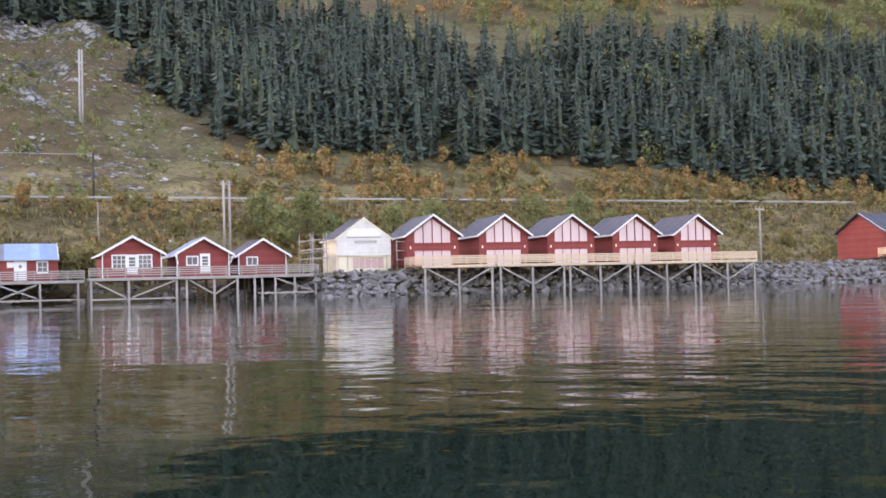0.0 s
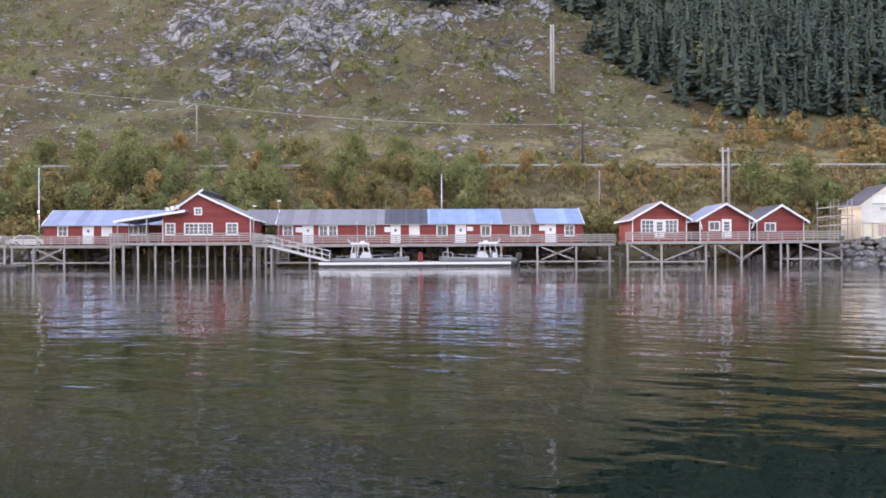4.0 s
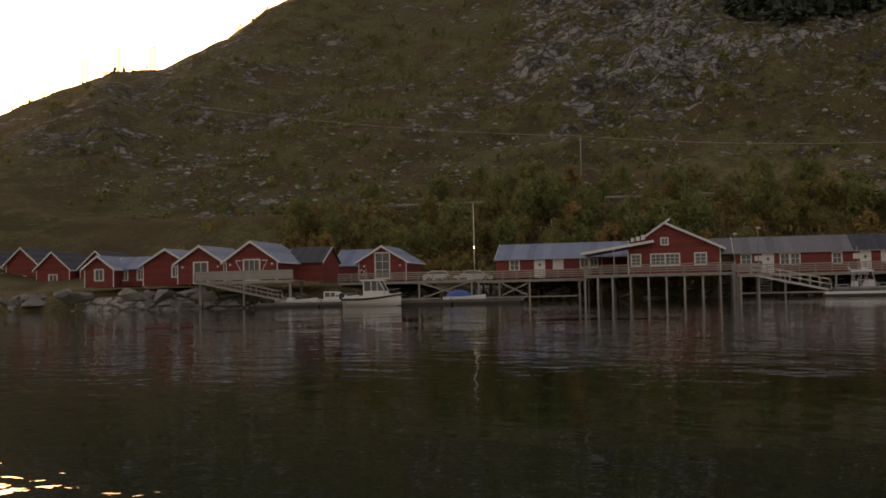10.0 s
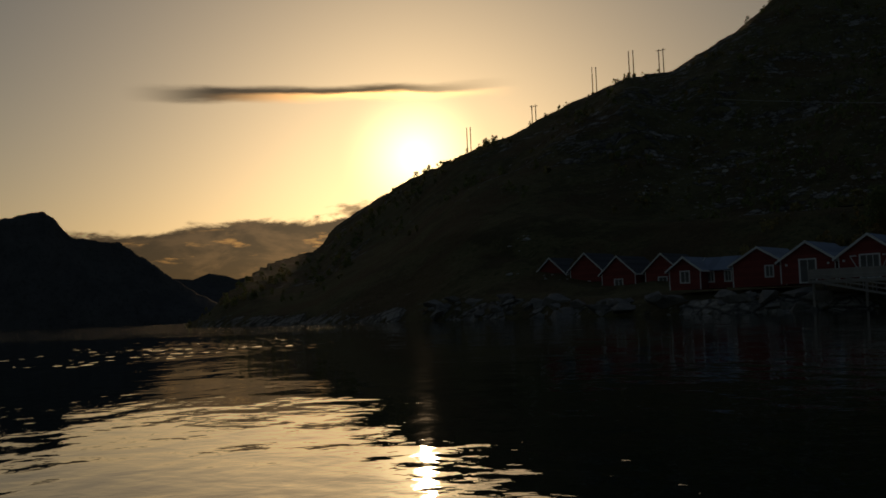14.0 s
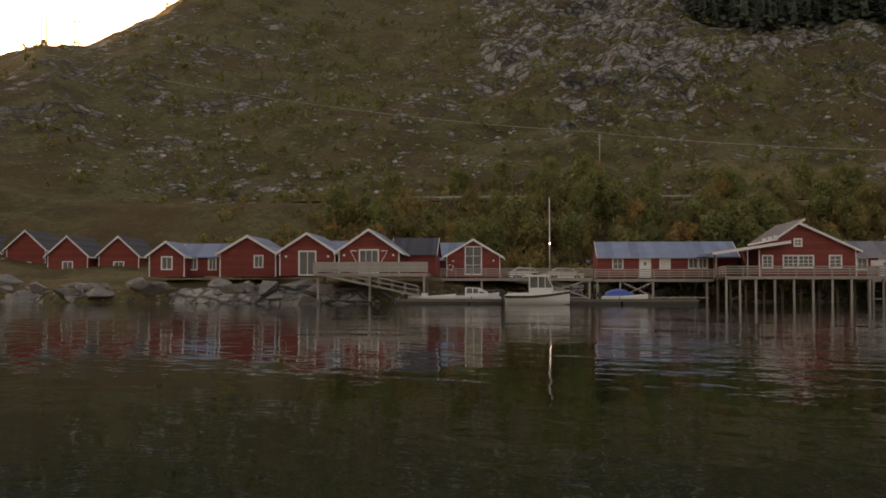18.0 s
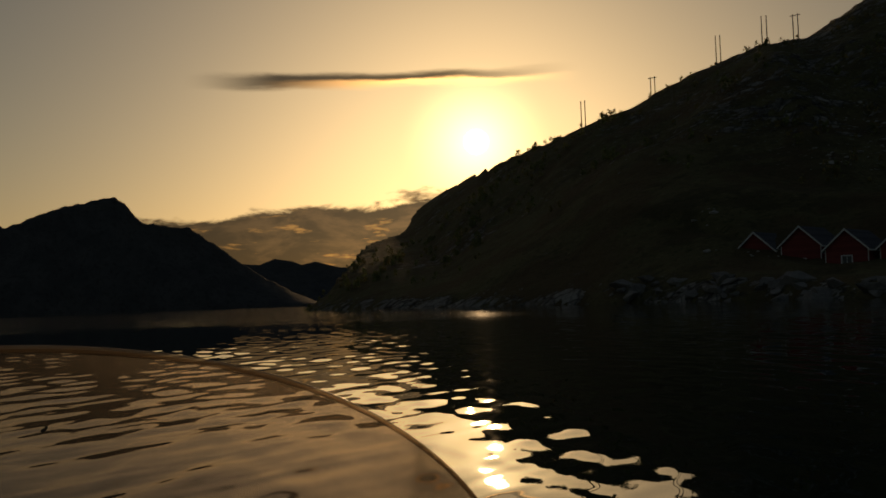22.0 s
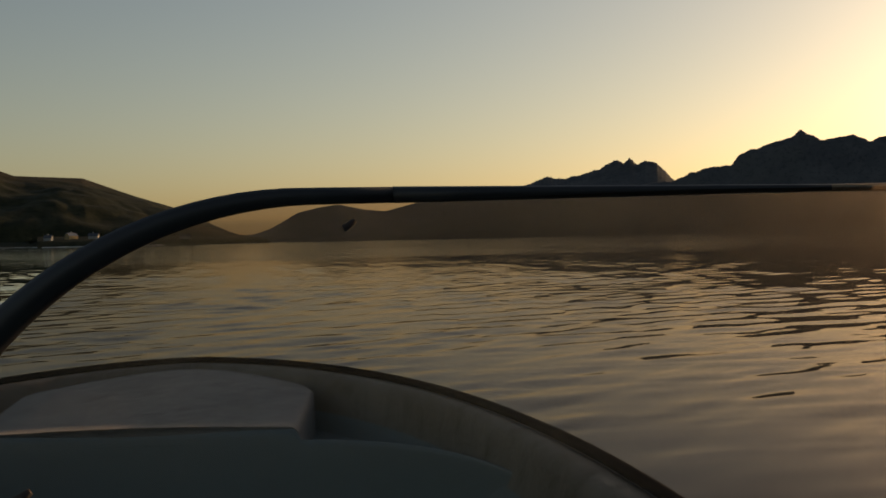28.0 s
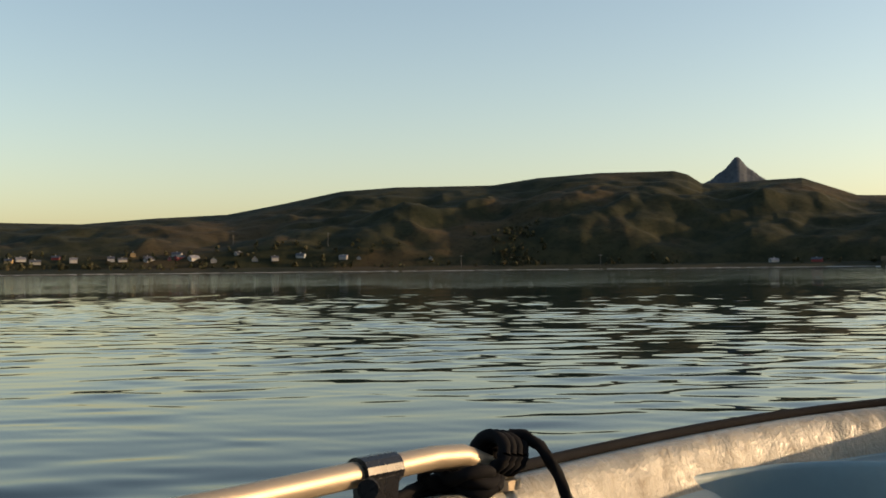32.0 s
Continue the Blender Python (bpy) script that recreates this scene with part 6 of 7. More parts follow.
part("bulkhead", heeled(bk), GEL_SHADED, boat, "smooth moulded bow locker front with blue-grey shade in its colour", soft=True)
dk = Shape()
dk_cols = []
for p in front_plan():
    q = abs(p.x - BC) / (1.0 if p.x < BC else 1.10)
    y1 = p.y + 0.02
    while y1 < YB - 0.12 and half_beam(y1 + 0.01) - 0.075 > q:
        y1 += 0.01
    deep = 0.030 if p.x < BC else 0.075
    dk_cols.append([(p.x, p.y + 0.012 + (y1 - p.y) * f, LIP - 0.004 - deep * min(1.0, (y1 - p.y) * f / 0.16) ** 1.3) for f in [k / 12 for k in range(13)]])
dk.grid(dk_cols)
part("locker_floor", heeled(dk), GEL_SHADED, boat, soft=True)
XL, XR = BC - 0.37, BC + 0.38
lid = Shape()
yl = [YD + 0.02 + (YB - 0.15 - YD) * k / 14 for k in range(15)]


def lid_side(y, sg):
    lim = XL - (0.06 * (y - YD)) if sg < 0 else XR + 0.05 * (y - YD)
    e = BC + sg * deck_edge(y)
    return max(lim, e) if sg < 0 else min(lim, e)


rows = []
for y in yl:
    a, b = lid_side(y, -1), lid_side(y, 1)
    z = ZG - 0.040 + 0.03 * (y - YD)
    rows.append([(a - 0.05, y + 0.004, ZG - 0.21 if y > YD + 0.06 else LIP - 0.004), (a, y, z - 0.008), (a + 0.012, y, z), *[(a + 0.012 + (b - a - 0.024) * q / 8, y, z + 0.008 * math.sin(math.pi * q / 8)) for q in range(1, 8)], (b - 0.012, y, z), (b, y, z - 0.01), (b + 0.006, y + 0.004, ZG - 0.21 if y > YD + 0.06 else LIP - 0.004)])
lid.grid(rows)
lid.f.append(tuple(range(13)))
part("bow_lid", heeled(lid), None, boat, "worn white lid of the bow locker", soft=True)


def scuffed(name, dark, light, worn, depth):
    m, t, b, co = material(name)
    n1, n2, n3 = t.noise(3, 6, 0.65, co), t.noise(22, 5, 0.7, co, 0.6), t.noise(90, 3, 0.6, co)
    c = t.mix(t.ramp(n1, 0.35, 0.7), dark, light)
    c = t.mix(t.math("MULTIPLY", t.ramp(n2, 0.52, 0.70), 0.6), c, worn)
    t.t.links.new(c, b.inputs["Base Color"])
    t.t.links.new(t.ramp(n2, 0.3, 0.7, 0.28, 0.6), b.inputs["Roughness"])
    bump(t, b, t.math("ADD", t.math("MULTIPLY", n2, 0.6), t.math("MULTIPLY", n3, 0.25)), 0.6, depth)
    return m


SCUFF = scuffed("scuffed_gelcoat", (0.31, 0.335, 0.345), (0.40, 0.42, 0.425), (0.24, 0.245, 0.24), 0.012)
# The cream tone carries the low sun's warmth; the worn patches are wear.
SCUFF_RAIL = scuffed("worn_sunlit_gelcoat", (0.235, 0.222, 0.175), (0.315, 0.30, 0.24), (0.17, 0.135, 0.085), 0.018)
for o in boat.children:
    kind_ = o.name.split(".")[0]
    if kind_ in ("gunwale_edge", "bow_lid"):
        o.data.materials.clear()
        o.data.materials.append(SCUFF_RAIL if kind_ == "gunwale_edge" else SCUFF)

# grab rail on the port gunwale, with its black clamp
CHROME = plain("steel_tube", (0.40, 0.33, 0.23), 0.50, metal=0.65, var=0.08, fine=40)
px = BC - half_beam(1.2) + 0.045
rail = Shape()
pts = [(px - 0.02, -0.9, ZG + 0.12), (px - 0.005, 0.1, ZG + 0.09), (px, 0.92, ZG + 0.070), (px - 0.005, 1.345, ZG + 0.064), (px, 1.415, ZG + 0.058), (px + 0.010, 1.465, ZG + 0.037), (px + 0.016, 1.495, ZG + 0.0)]
rail.tube(pts, 0.0185, 14)
part("grab_rail", rail, CHROME, boat, "polished steel grab rail", soft=True)
part("rail_foot", Shape().tube([(px + 0.016, 1.495, ZG + 0.012), (px + 0.016, 1.495, ZG - 0.004)], 0.036, 12), CHROME, boat)
CLAMP = plain("glossy_black_plastic", (0.005, 0.005, 0.006), 0.28, var=0.3, fine=60, spec=0.35)
cl = part("clamp", Shape().tube([(px, 1.16, ZG + 0.068), (px, 1.24, ZG + 0.066)], 0.0235, 14), CLAMP, boat, "glossy black plastic clamp on the rail")
part("clamp_foot", Shape().prism([(px - 0.016, ZG + 0.018), (px + 0.018, ZG + 0.018), (px + 0.024, ZG + 0.06), (px - 0.02, ZG + 0.06)], 1.172, 1.228), CLAMP, cl)
part("clamp_knob", Shape().tube([(px + 0.016, 1.168, ZG + 0.05), (px + 0.034, 1.145, ZG + 0.052)], 0.015, 12), CLAMP, cl)

# windscreen in front of the seat: a rounded smoky panel in a black frame
WX0, WX1, WZ, WY = 0.090, 0.914, 1.127, 0.434
RL, HL, RR, HR = 0.165, 0.169, 0.405, 0.236


def screen_edge(n=30):
    pts = [(WX0, z) for z in (0.30, 0.45, 0.60, 0.72, 0.82, 0.90, 0.94)]
    for k in range(n + 1):
        a = math.pi / 2 * k / n
        pts.append((WX0 + RL - RL * math.cos(a), WZ - HL + HL * math.sin(a)))
    pts += [(WX0 + RL + (WX1 - RR - WX0 - RL) * k / 8, WZ) for k in range(1, 8)]
    for k in range(n + 1):
        a = math.pi / 2 * (1 - k / n)
        pts.append((WX1 - RR + RR * math.cos(a), WZ - HR + HR * math.sin(a)))
    pts.append((WX1, 0.30))
    return pts


def smoky():
    m = bpy.data.materials.new("smoky_acrylic")
    m.use_nodes = True
    t = Tree(m.node_tree)
    m.node_tree.nodes.remove(m.node_tree.nodes["Principled BSDF"])
    out = m.node_tree.nodes["Material Output"]
    co = t.t.nodes.new("ShaderNodeTexCoord").outputs["Object"]
    clear = t.t.nodes.new("ShaderNodeBsdfTransparent")
    clear.inputs["Color"].default_value = (0.70, 0.655, 0.635, 1)
    gloss = t.t.nodes.new("ShaderNodeBsdfGlossy")
    gloss.inputs["Roughness"].default_value = 0.08
    haze = t.t.nodes.new("ShaderNodeBsdfRefraction")
    haze.inputs["Color"].default_value = (0.80, 0.70, 0.60, 1)
    haze.inputs["Roughness"].default_value, haze.inputs["IOR"].default_value = 0.62, 1.25
    fres = t.t.nodes.new("ShaderNodeFresnel")
    fres.inputs["IOR"].default_value = 1.35
    m1, m2 = t.t.nodes.new("ShaderNodeMixShader"), t.t.nodes.new("ShaderNodeMixShader")
    t.t.links.new(t.math("MULTIPLY", fres.outputs[0], 0.55), m1.inputs[0])
    t.t.links.new(clear.outputs[0], m1.inputs[1])
    t.t.links.new(gloss.outputs[0], m1.inputs[2])
    t.t.links.new(t.ramp(t.noise(9, 6, 0.7, co), 0.3, 0.8, 0.05, 0.14), m2.inputs[0])
    t.t.links.new(m1.outputs[0], m2.inputs[1])
    t.t.links.new(haze.outputs[0], m2.inputs[2])
    t.t.links.new(m2.outputs[0], out.inputs[0])
    return m


edge = screen_edge()
scr = part("windscreen", Shape().prism(edge, WY - 0.002, WY + 0.002), smoky(), boat, "rounded smoky plastic windscreen")
scr.visible_shadow = False
part("windscreen_frame", Shape().tube([(x, WY, z) for x, z in edge if x < 0.30], 0.0112, 10, 0.0032), BLACK, scr, "black rubber edge of the windscreen", soft=True)
part("frame_end", Shape().tube([(x, WY, z) for x, z in edge if 0.28 < x < 0.50], 0.0032, 8, 0.0012), BLACK, scr, soft=True)
def cut_edge():
    """Rounded bare edge of the plastic, which glows where the sun shines into it."""
    m = bpy.data.materials.new("cut_acrylic_edge")
    m.use_nodes = True
    t = Tree(m.node_tree)
    b = m.node_tree.nodes["Principled BSDF"]
    b.inputs["Base Color"].default_value = (0.72, 0.60, 0.46, 1)
    b.inputs["Roughness"].default_value = 0.18
    clear, thru = t.t.nodes.new("ShaderNodeBsdfTransparent"), t.t.nodes.new("ShaderNodeBsdfTranslucent")
    m1, m2 = t.t.nodes.new("ShaderNodeMixShader"), t.t.nodes.new("ShaderNodeMixShader")
    clear.inputs["Color"].default_value = (0.75, 0.68, 0.60, 1)
    thru.inputs["Color"].default_value = (0.85, 0.70, 0.50, 1)
    m1.inputs[0].default_value, m2.inputs[0].default_value = 0.35, 0.36
    t.t.links.new(b.outputs[0], m1.inputs[1])
    t.t.links.new(thru.outputs[0], m1.inputs[2])
    t.t.links.new(m1.outputs[0], m2.inputs[2])
    t.t.links.new(clear.outputs[0], m2.inputs[1])
    t.t.links.new(m2.outputs[0], m.node_tree.nodes["Material Output"].inputs[0])
    return m


CUT_EDGE = cut_edge()
FLECK = plain("dried_brown_fleck", (0.05, 0.035, 0.028), 0.8)
first = min(x for x, z in edge if x > 0.50)
part("rim_start", Shape().tube([(0.36 + (first - 0.36) * k / 7, WY, WZ) for k in range(8)], 0.0005, 8, 0.0018), CUT_EDGE, scr, soft=True)
part("windscreen_rim", Shape().tube([(x, WY, z) for x, z in edge if x > 0.50], 0.0018, 8), CUT_EDGE, scr, "rounded translucent edge of the windscreen", soft=True)
for x, z, r in ((0.148, 1.018, 0.0030), (0.270, 1.116, 0.0022), (0.552, 1.089, 0.0014)):
    part("dirt_speck", Shape().tube([(x - r, WY - 0.003, z - r * 0.6), (x, WY - 0.0034, z), (x + r, WY - 0.003, z + r * 0.7)], r * 0.7, 7, r * 0.5), FLECK, scr, soft=True)
con = Shape()
con.box(WX0 + 0.03, 0.42, WY + 0.01, WY + 0.30, 0.30, 0.66)
part("console", con, GEL, boat)

# black mooring rope: a knot at the rail's end and a line that hangs into the boat
ROPE = plain("black_rope", (0.006, 0.006, 0.007), 0.85, var=0.3, fine=200, spec=0.06)


def rope_tube(pts, r):
    """A round line with the twist of its strands."""
    s, pts = Shape(), [Vector(p) for p in pts]
    fine = []
    for a, b in zip(pts, pts[1:]):
        n = max(2, int((b - a).length / 0.006))
        fine += [a.lerp(b, k / n) for k in range(n)]
    fine.append(pts[-1])
    o, n = len(s.v), 9
    for i, p in enumerate(fine):
        d = (fine[min(i + 1, len(fine) - 1)] - fine[max(i - 1, 0)]).normalized()
        a = d.cross(Vector((0.3, 0.2, 1))).normalized()
        c = a.cross(d)
        for k in range(n):
            w = 2 * math.pi * k / n
            rr = r * (1 + 0.16 * math.cos(3 * w + i * 0.75))
            s.v.append(tuple(p + (a * math.cos(w) + c * math.sin(w)) * rr))
    for i in range(len(fine) - 1):
        for k in range(n):
            s.f.append((o + i * n + k, o + i * n + (k + 1) % n, o + (i + 1) * n + (k + 1) % n, o + (i + 1) * n + k))
    return s


rope = thing("mooring_rope", BOAT, "black braided rope knotted round the rail end", "rope")
kx, ky, kz = px + 0.012, 1.447, ZG + 0.025
RING = [2 * math.pi * k / 16 for k in range(17)]
for q in range(4):
    loop = [(kx + 0.006 + 0.030 * math.cos(a), ky + 0.018 + 0.018 * q + 0.010 * math.sin(a), kz + 0.032 + 0.027 * math.sin(a) - 0.003 * q) for a in RING]
    part("rope_turn", rope_tube(loop, 0.0108), ROPE, rope, soft=True)
for q in range(3):
    loop = [(px + 0.010 + 0.036 * math.cos(a + q), 1.437 - 0.012 * q + 0.040 * math.sin(a + q), ZG + 0.008 + 0.013 * q + 0.006 * math.sin(2 * a)) for a in RING]
    part("rope_turn", rope_tube(loop, 0.0105), ROPE, rope, soft=True)
loop = [(px - 0.012 + 0.016 * math.cos(a), 1.392 + 0.045 * math.cos(a + 0.5), ZG + 0.028 + 0.020 * math.sin(a)) for a in RING]
part("rope_turn", rope_tube(loop, 0.0105), ROPE, rope, soft=True)
tail = [(kx + 0.01, ky + 0.07, kz + 0.055), (kx + 0.032, ky + 0.085, kz + 0.054), (kx + 0.056, ky + 0.092, kz + 0.038), (kx + 0.082, ky + 0.096, kz + 0.004), (kx + 0.108, ky + 0.098, kz - 0.05), (kx + 0.135, ky + 0.098, kz - 0.13), (kx + 0.158, ky + 0.09, kz - 0.26), (kx + 0.175, ky + 0.07, kz - 0.45)]
part("rope_tail", rope_tube(tail, 0.0095), ROPE, rope, soft=True)
tail2 = [(kx - 0.02, ky - 0.04, kz + 0.01), (kx - 0.05, ky - 0.10, kz - 0.01), (kx - 0.055, ky - 0.2, kz - 0.03), (kx - 0.05, ky - 0.3, kz - 0.09)]
part("rope_end", rope_tube(tail2, 0.0085), ROPE, rope, soft=True)


# ---------------------------------------------------------------- additions to the houses
# covered porch beside the restaurant gable
porch = thing("porch", at(-46.6, 116.6), "open porch with a sloping pale roof on posts", "porch")
part("porch_roof", Shape().prism([(-0.3, 4.86), (7.4, 6.02), (7.4, 6.16), (-0.3, 5.0)], 0, 9.5), STEEL_ROOF, porch)
part("fascia_board", Shape().prism([(-0.3, 4.76), (7.4, 5.92), (7.4, 6.2), (-0.3, 5.04)], -0.05, -0.004), WHITE, porch)
for x, y in ((0.1, 0.2), (3.2, 0.2), (0.1, 5.0), (0.1, 8.6), (1.4, 8.6)):
    part("porch_post", Shape().box(x - 0.06, x + 0.06, y, y + 0.12, 2.6, 4.86 + x * 0.15), WOOD_GREY, porch)
part("porch_wall", Shape().box(4.55, 4.7, 1.8, 9.4, 2.6, 5.4), RED, porch)
for k in range(3):
    part("clerestory_window", Shape().box(4.95 + 0.55 * k, 5.35 + 0.55 * k, 1.5, 1.56, 6.12 + 0.08 * k, 6.5 + 0.14 * k), WHITE, porch)
# roof slope that runs down to the porch side
lamp_y = 112.6
for u, h in ((-31.3, 6.3), (-28.9, 6.9)):
    lp = thing("lamp_post", at(u, lamp_y + (1.5 if u > -30 else 0), 0), "slim grey lamp post on the deck corner", "lamp post")
    part("post", Shape().tube([(0, 0, 0.2), (0, 0, h)], 0.06, 8, 0.045), STEEL, lp)
    part("lamp_head", Shape().box(-0.1, 0.28, -0.08, 0.08, h, h + 0.14), WHITE, lp)


def wing(u, v, L, depth, z0, ze, zr, roof, label, wall=None, windows=()):
    w = thing("side_wing", at(u, v), label, "building")
    ym = depth / 2
    wall = wall or RED
    part("front_wall", weld(pierced(Shape(), 0, L, z0, ze, 0, 0.14, [(a, b, c, d) for a, b, c, d in windows])), wall, w)
    for x in (0, L - 0.14):
        s = Shape().solid([(x, 0.14, z0), (x, depth, z0), (x, depth, ze), (x, ym, zr), (x, 0.14, ze), (x + 0.14, 0.14, z0), (x + 0.14, depth, z0), (x + 0.14, depth, ze), (x + 0.14, ym, zr), (x + 0.14, 0.14, ze)],
                          [(0, 1, 2, 3, 4), (9, 8, 7, 6, 5), (0, 5, 6, 1), (1, 6, 7, 2), (2, 7, 8, 3), (3, 8, 9, 4), (4, 9, 5, 0)])
        part("end_wall", s, wall, w)
    for y0 in (-0.4, depth + 0.3):
        za = ze - 0.12
        s = Shape().solid([(-0.2, y0, za), (L + 0.2, y0, za), (L + 0.2, ym, zr + 0.08), (-0.2, ym, zr + 0.08), (-0.2, y0, za + 0.1), (L + 0.2, y0, za + 0.1), (L + 0.2, ym, zr + 0.18), (-0.2, ym, zr + 0.18)],
                          [(3, 2, 1, 0), (4, 5, 6, 7), (0, 1, 5, 4), (1, 2, 6, 5), (2, 3, 7, 6), (3, 0, 4, 7)])
        part("roof_slope", s, roof, w)
    for x in (-0.24, L + 0.2):
        s = Shape().solid([(x, -0.45, ze - 0.2), (x + 0.05, -0.45, ze - 0.2), (x + 0.05, ym, zr), (x, ym, zr), (x, -0.45, ze + 0.02), (x + 0.05, -0.45, ze + 0.02), (x + 0.05, ym, zr + 0.22), (x, ym, zr + 0.22)],
                          [(3, 2, 1, 0), (4, 5, 6, 7), (0, 1, 5, 4), (1, 2, 6, 5), (2, 3, 7, 6), (3, 0, 4, 7)])
        part("bargeboard", s, WHITE, w)
    for a, b, c, d in windows:
        window(w, a, b, c, d, 0.0, 2, 1)
    return w


wing(-78.6, 113.0, 4.2, 6.0, 2.7, 4.75, 6.35, SLATE, "red side wing with a dark roof beside a cabin")
wing(-77.9, 129.0, 6.0, 6.0, 2.7, 4.7, 6.6, STEEL_ROOF, "red side wing with a pale blue roof beside the boathouse")
wing(-85.2, 113.5, 4.6, 6.0, 2.7, 4.75, 6.1, STEEL_ROOF, "red side wing with a pale roof between two cabins")
wing(-101.2, 117.0, 4.6, 5.0, 2.7, 4.7, 6.0, STEEL_ROOF, "low red side wing with a pale roof", windows=[(1.0, 1.7, 3.4, 4.5), (3.0, 3.7, 3.4, 4.5)])
# diagonal white braces at the doors of the cabin and hut
for u, v, z0, pts in ((-80.1, 107, 3.75, ((-1.15, -1.75), (1.15, 1.75))),):
    br = thing("door_braces", at(u, v - 0.06), "white diagonal boards beside a double door", "trim")
    for a, b in pts:
        part("brace_board", Shape().bar((a, 0, z0 + 0.05), (b, 0, z0 + 1.15), 0.05, 0.1, up=(0, 1, 0)), WHITE, br)
        part("brace_board", Shape().bar((b, 0, z0 + 1.15), (a, 0, z0 + 1.15), 0.05, 0.1, up=(0, 0, 1)), WHITE, br)
hb_ = thing("corner_braces", at(19.8, 117.2), "white slanting braces under the hut roof", "trim")
for sg in (-1, 1):
    part("brace_board", Shape().bar((sg * 3.1, -0.3, 4.9), (sg * 2.75, -0.02, 3.9), 0.07, 0.12), WHITE, hb_)

# stretch of pale boards in front of the older cabins, with the bank under it
terrace = piled_deck("terrace", -84.6, -74.3, 103.2, 106.9, 2.75, "weathered board terrace with a closed railing", posts=(-84.2, -79.5, -74.6), rails=6, board=0.15, foot=-0.5)
# long cabin at the end of the shore, its long side to the water
long_row("shore_cabin", 109.4, 123.0, 113.0, 3.1, 6.75, 9.2, 8.5, "bright red cabin with a dark blue-grey roof and timber deck", [(109.0, 123.4, SLATE)],
         [("win", 112.0, 113.3, 3.9, 5.2, 1, 1), ("win", 113.5, 114.8, 3.9, 5.2, 1, 1), ("win", 115.6, 116.7, 3.9, 5.2, 1, 1)])
piled_deck("new_deck", 108.4, 121.0, 108.0, 112.9, 3.45, "fresh pale timber deck with a board railing", mat=WOOD_NEW, posts=(110.0, 114.0, 118.0), rails=5, board=0.14, sides=(True, False))


# ---------------------------------------------------------------- unfinished house: battens, sheets, scaffold
WRAP_W = plain("white_sheeting", (0.62, 0.61, 0.57), 0.5, var=0.35, scale=0.9, fine=7)
uh = thing("building_sheets", at(36.95, 114.93), "overlapping pale building sheets and battens on a gable", "building sheet")
for k in range(5):
    part("sheet_seam", Shape().box(-3.1, 3.1, -0.155, -0.134, 4.55 + 0.42 * k, 4.58 + 0.42 * k), WHITE, uh)
part("upper_front", Shape().prism([(-3.15, 4.4), (3.15, 4.4), (3.15, 6.28), (0.0, 8.42), (-3.15, 6.28)], -0.13, 0.06), WRAP_W, uh, "white sheeted upper front standing proud")
part("dormer_panel", Shape().box(-1.9, 1.9, -0.20, -0.134, 6.55, 7.45), WHITE, uh)
part("panel_lip", Shape().box(-2.0, 2.0, -0.24, -0.204, 6.42, 6.53), STEEL, uh)
for x in (-3.0, -1.9, 2.6):
    part("batten", Shape().box(x, x + 0.06, -0.05, 0.06, 2.8, 4.39), WOOD_NEW, uh)
part("upper_opening", Shape().box(-1.1, 1.5, -0.15, -0.134, 5.75, 6.1), plain("grey_sheet", (0.35, 0.34, 0.33), 0.6, var=0.2), uh)
sc = thing("scaffold", at(31.0, 114.2), "timber and steel scaffold beside an unfinished house", "scaffold")
for x in (0.0, 1.5):
    for y in (0.0, 1.2, 6.0):
        part("upright", Shape().tube([(x, y, 2.2), (x, y, 7.0)], 0.05, 6), WOOD_GREY, sc)
for z in (4.2, 5.2, 6.2):
    part("crossbar", Shape().bar((-0.2, -0.06, z), (1.7, -0.06, z), 0.05, 0.12), WOOD_GREY, sc)
    part("crossbar", Shape().bar((0.0, 0, z), (0.0, 6.2, z), 0.05, 0.12), WOOD_GREY, sc)
part("walkway", Shape().box(0, 1.5, 0.1, 6.0, 4.9, 4.96), WOOD_GREY, sc)
sc2 = thing("scaffold", at(40.5, 114.0), "narrow steel scaffold between two houses", "scaffold")
for x in (0.0, 1.1):
    part("upright", Shape().tube([(x, 0, 2.6), (x, 0, 6.6)], 0.045, 6), STEEL, sc2)
for z in (3.9, 4.9, 5.9):
    part("crossbar", Shape().bar((-0.1, -0.05, z), (1.2, -0.05, z), 0.05, 0.1), STEEL, sc2)


# ---------------------------------------------------------------- pontoons, gangways and moored boats
ALU = plain("dull_aluminium", (0.50, 0.51, 0.53), 0.4, metal=0.55, var=0.18, scale=1.5)
TINT = glass("boat_glass")


FLOAT = plain("wet_dark_float", (0.035, 0.032, 0.030), 0.6, var=0.3)


def pontoon(u0, u1, v, w, z, label, edge=None):
    p = thing("pontoon", at(u0, v), label, "pontoon")
    L = u1 - u0
    n = max(1, round(L / 6))
    for k in range(n):
        part("float_box", Shape().box(L * k / n + 0.1, L * (k + 1) / n - 0.1, 0.05, w - 0.05, -0.25, z - 0.14), FLOAT, p)
    part("pontoon_deck", Shape().box(0, L, 0, w, z - 0.136, z), WOOD_GREY, p)
    part("edge_board", Shape().box(0, L, -0.05, -0.004, z - 0.2, z + 0.03), edge or WHITE, p)
    for k in range(n + 1):
        x = 0.3 + (L - 0.6) * k / n
        part("bollard", Shape().tube([(x, 0.2, z), (x, 0.2, z + 0.25)], 0.06, 8), STEEL, p)
    return p


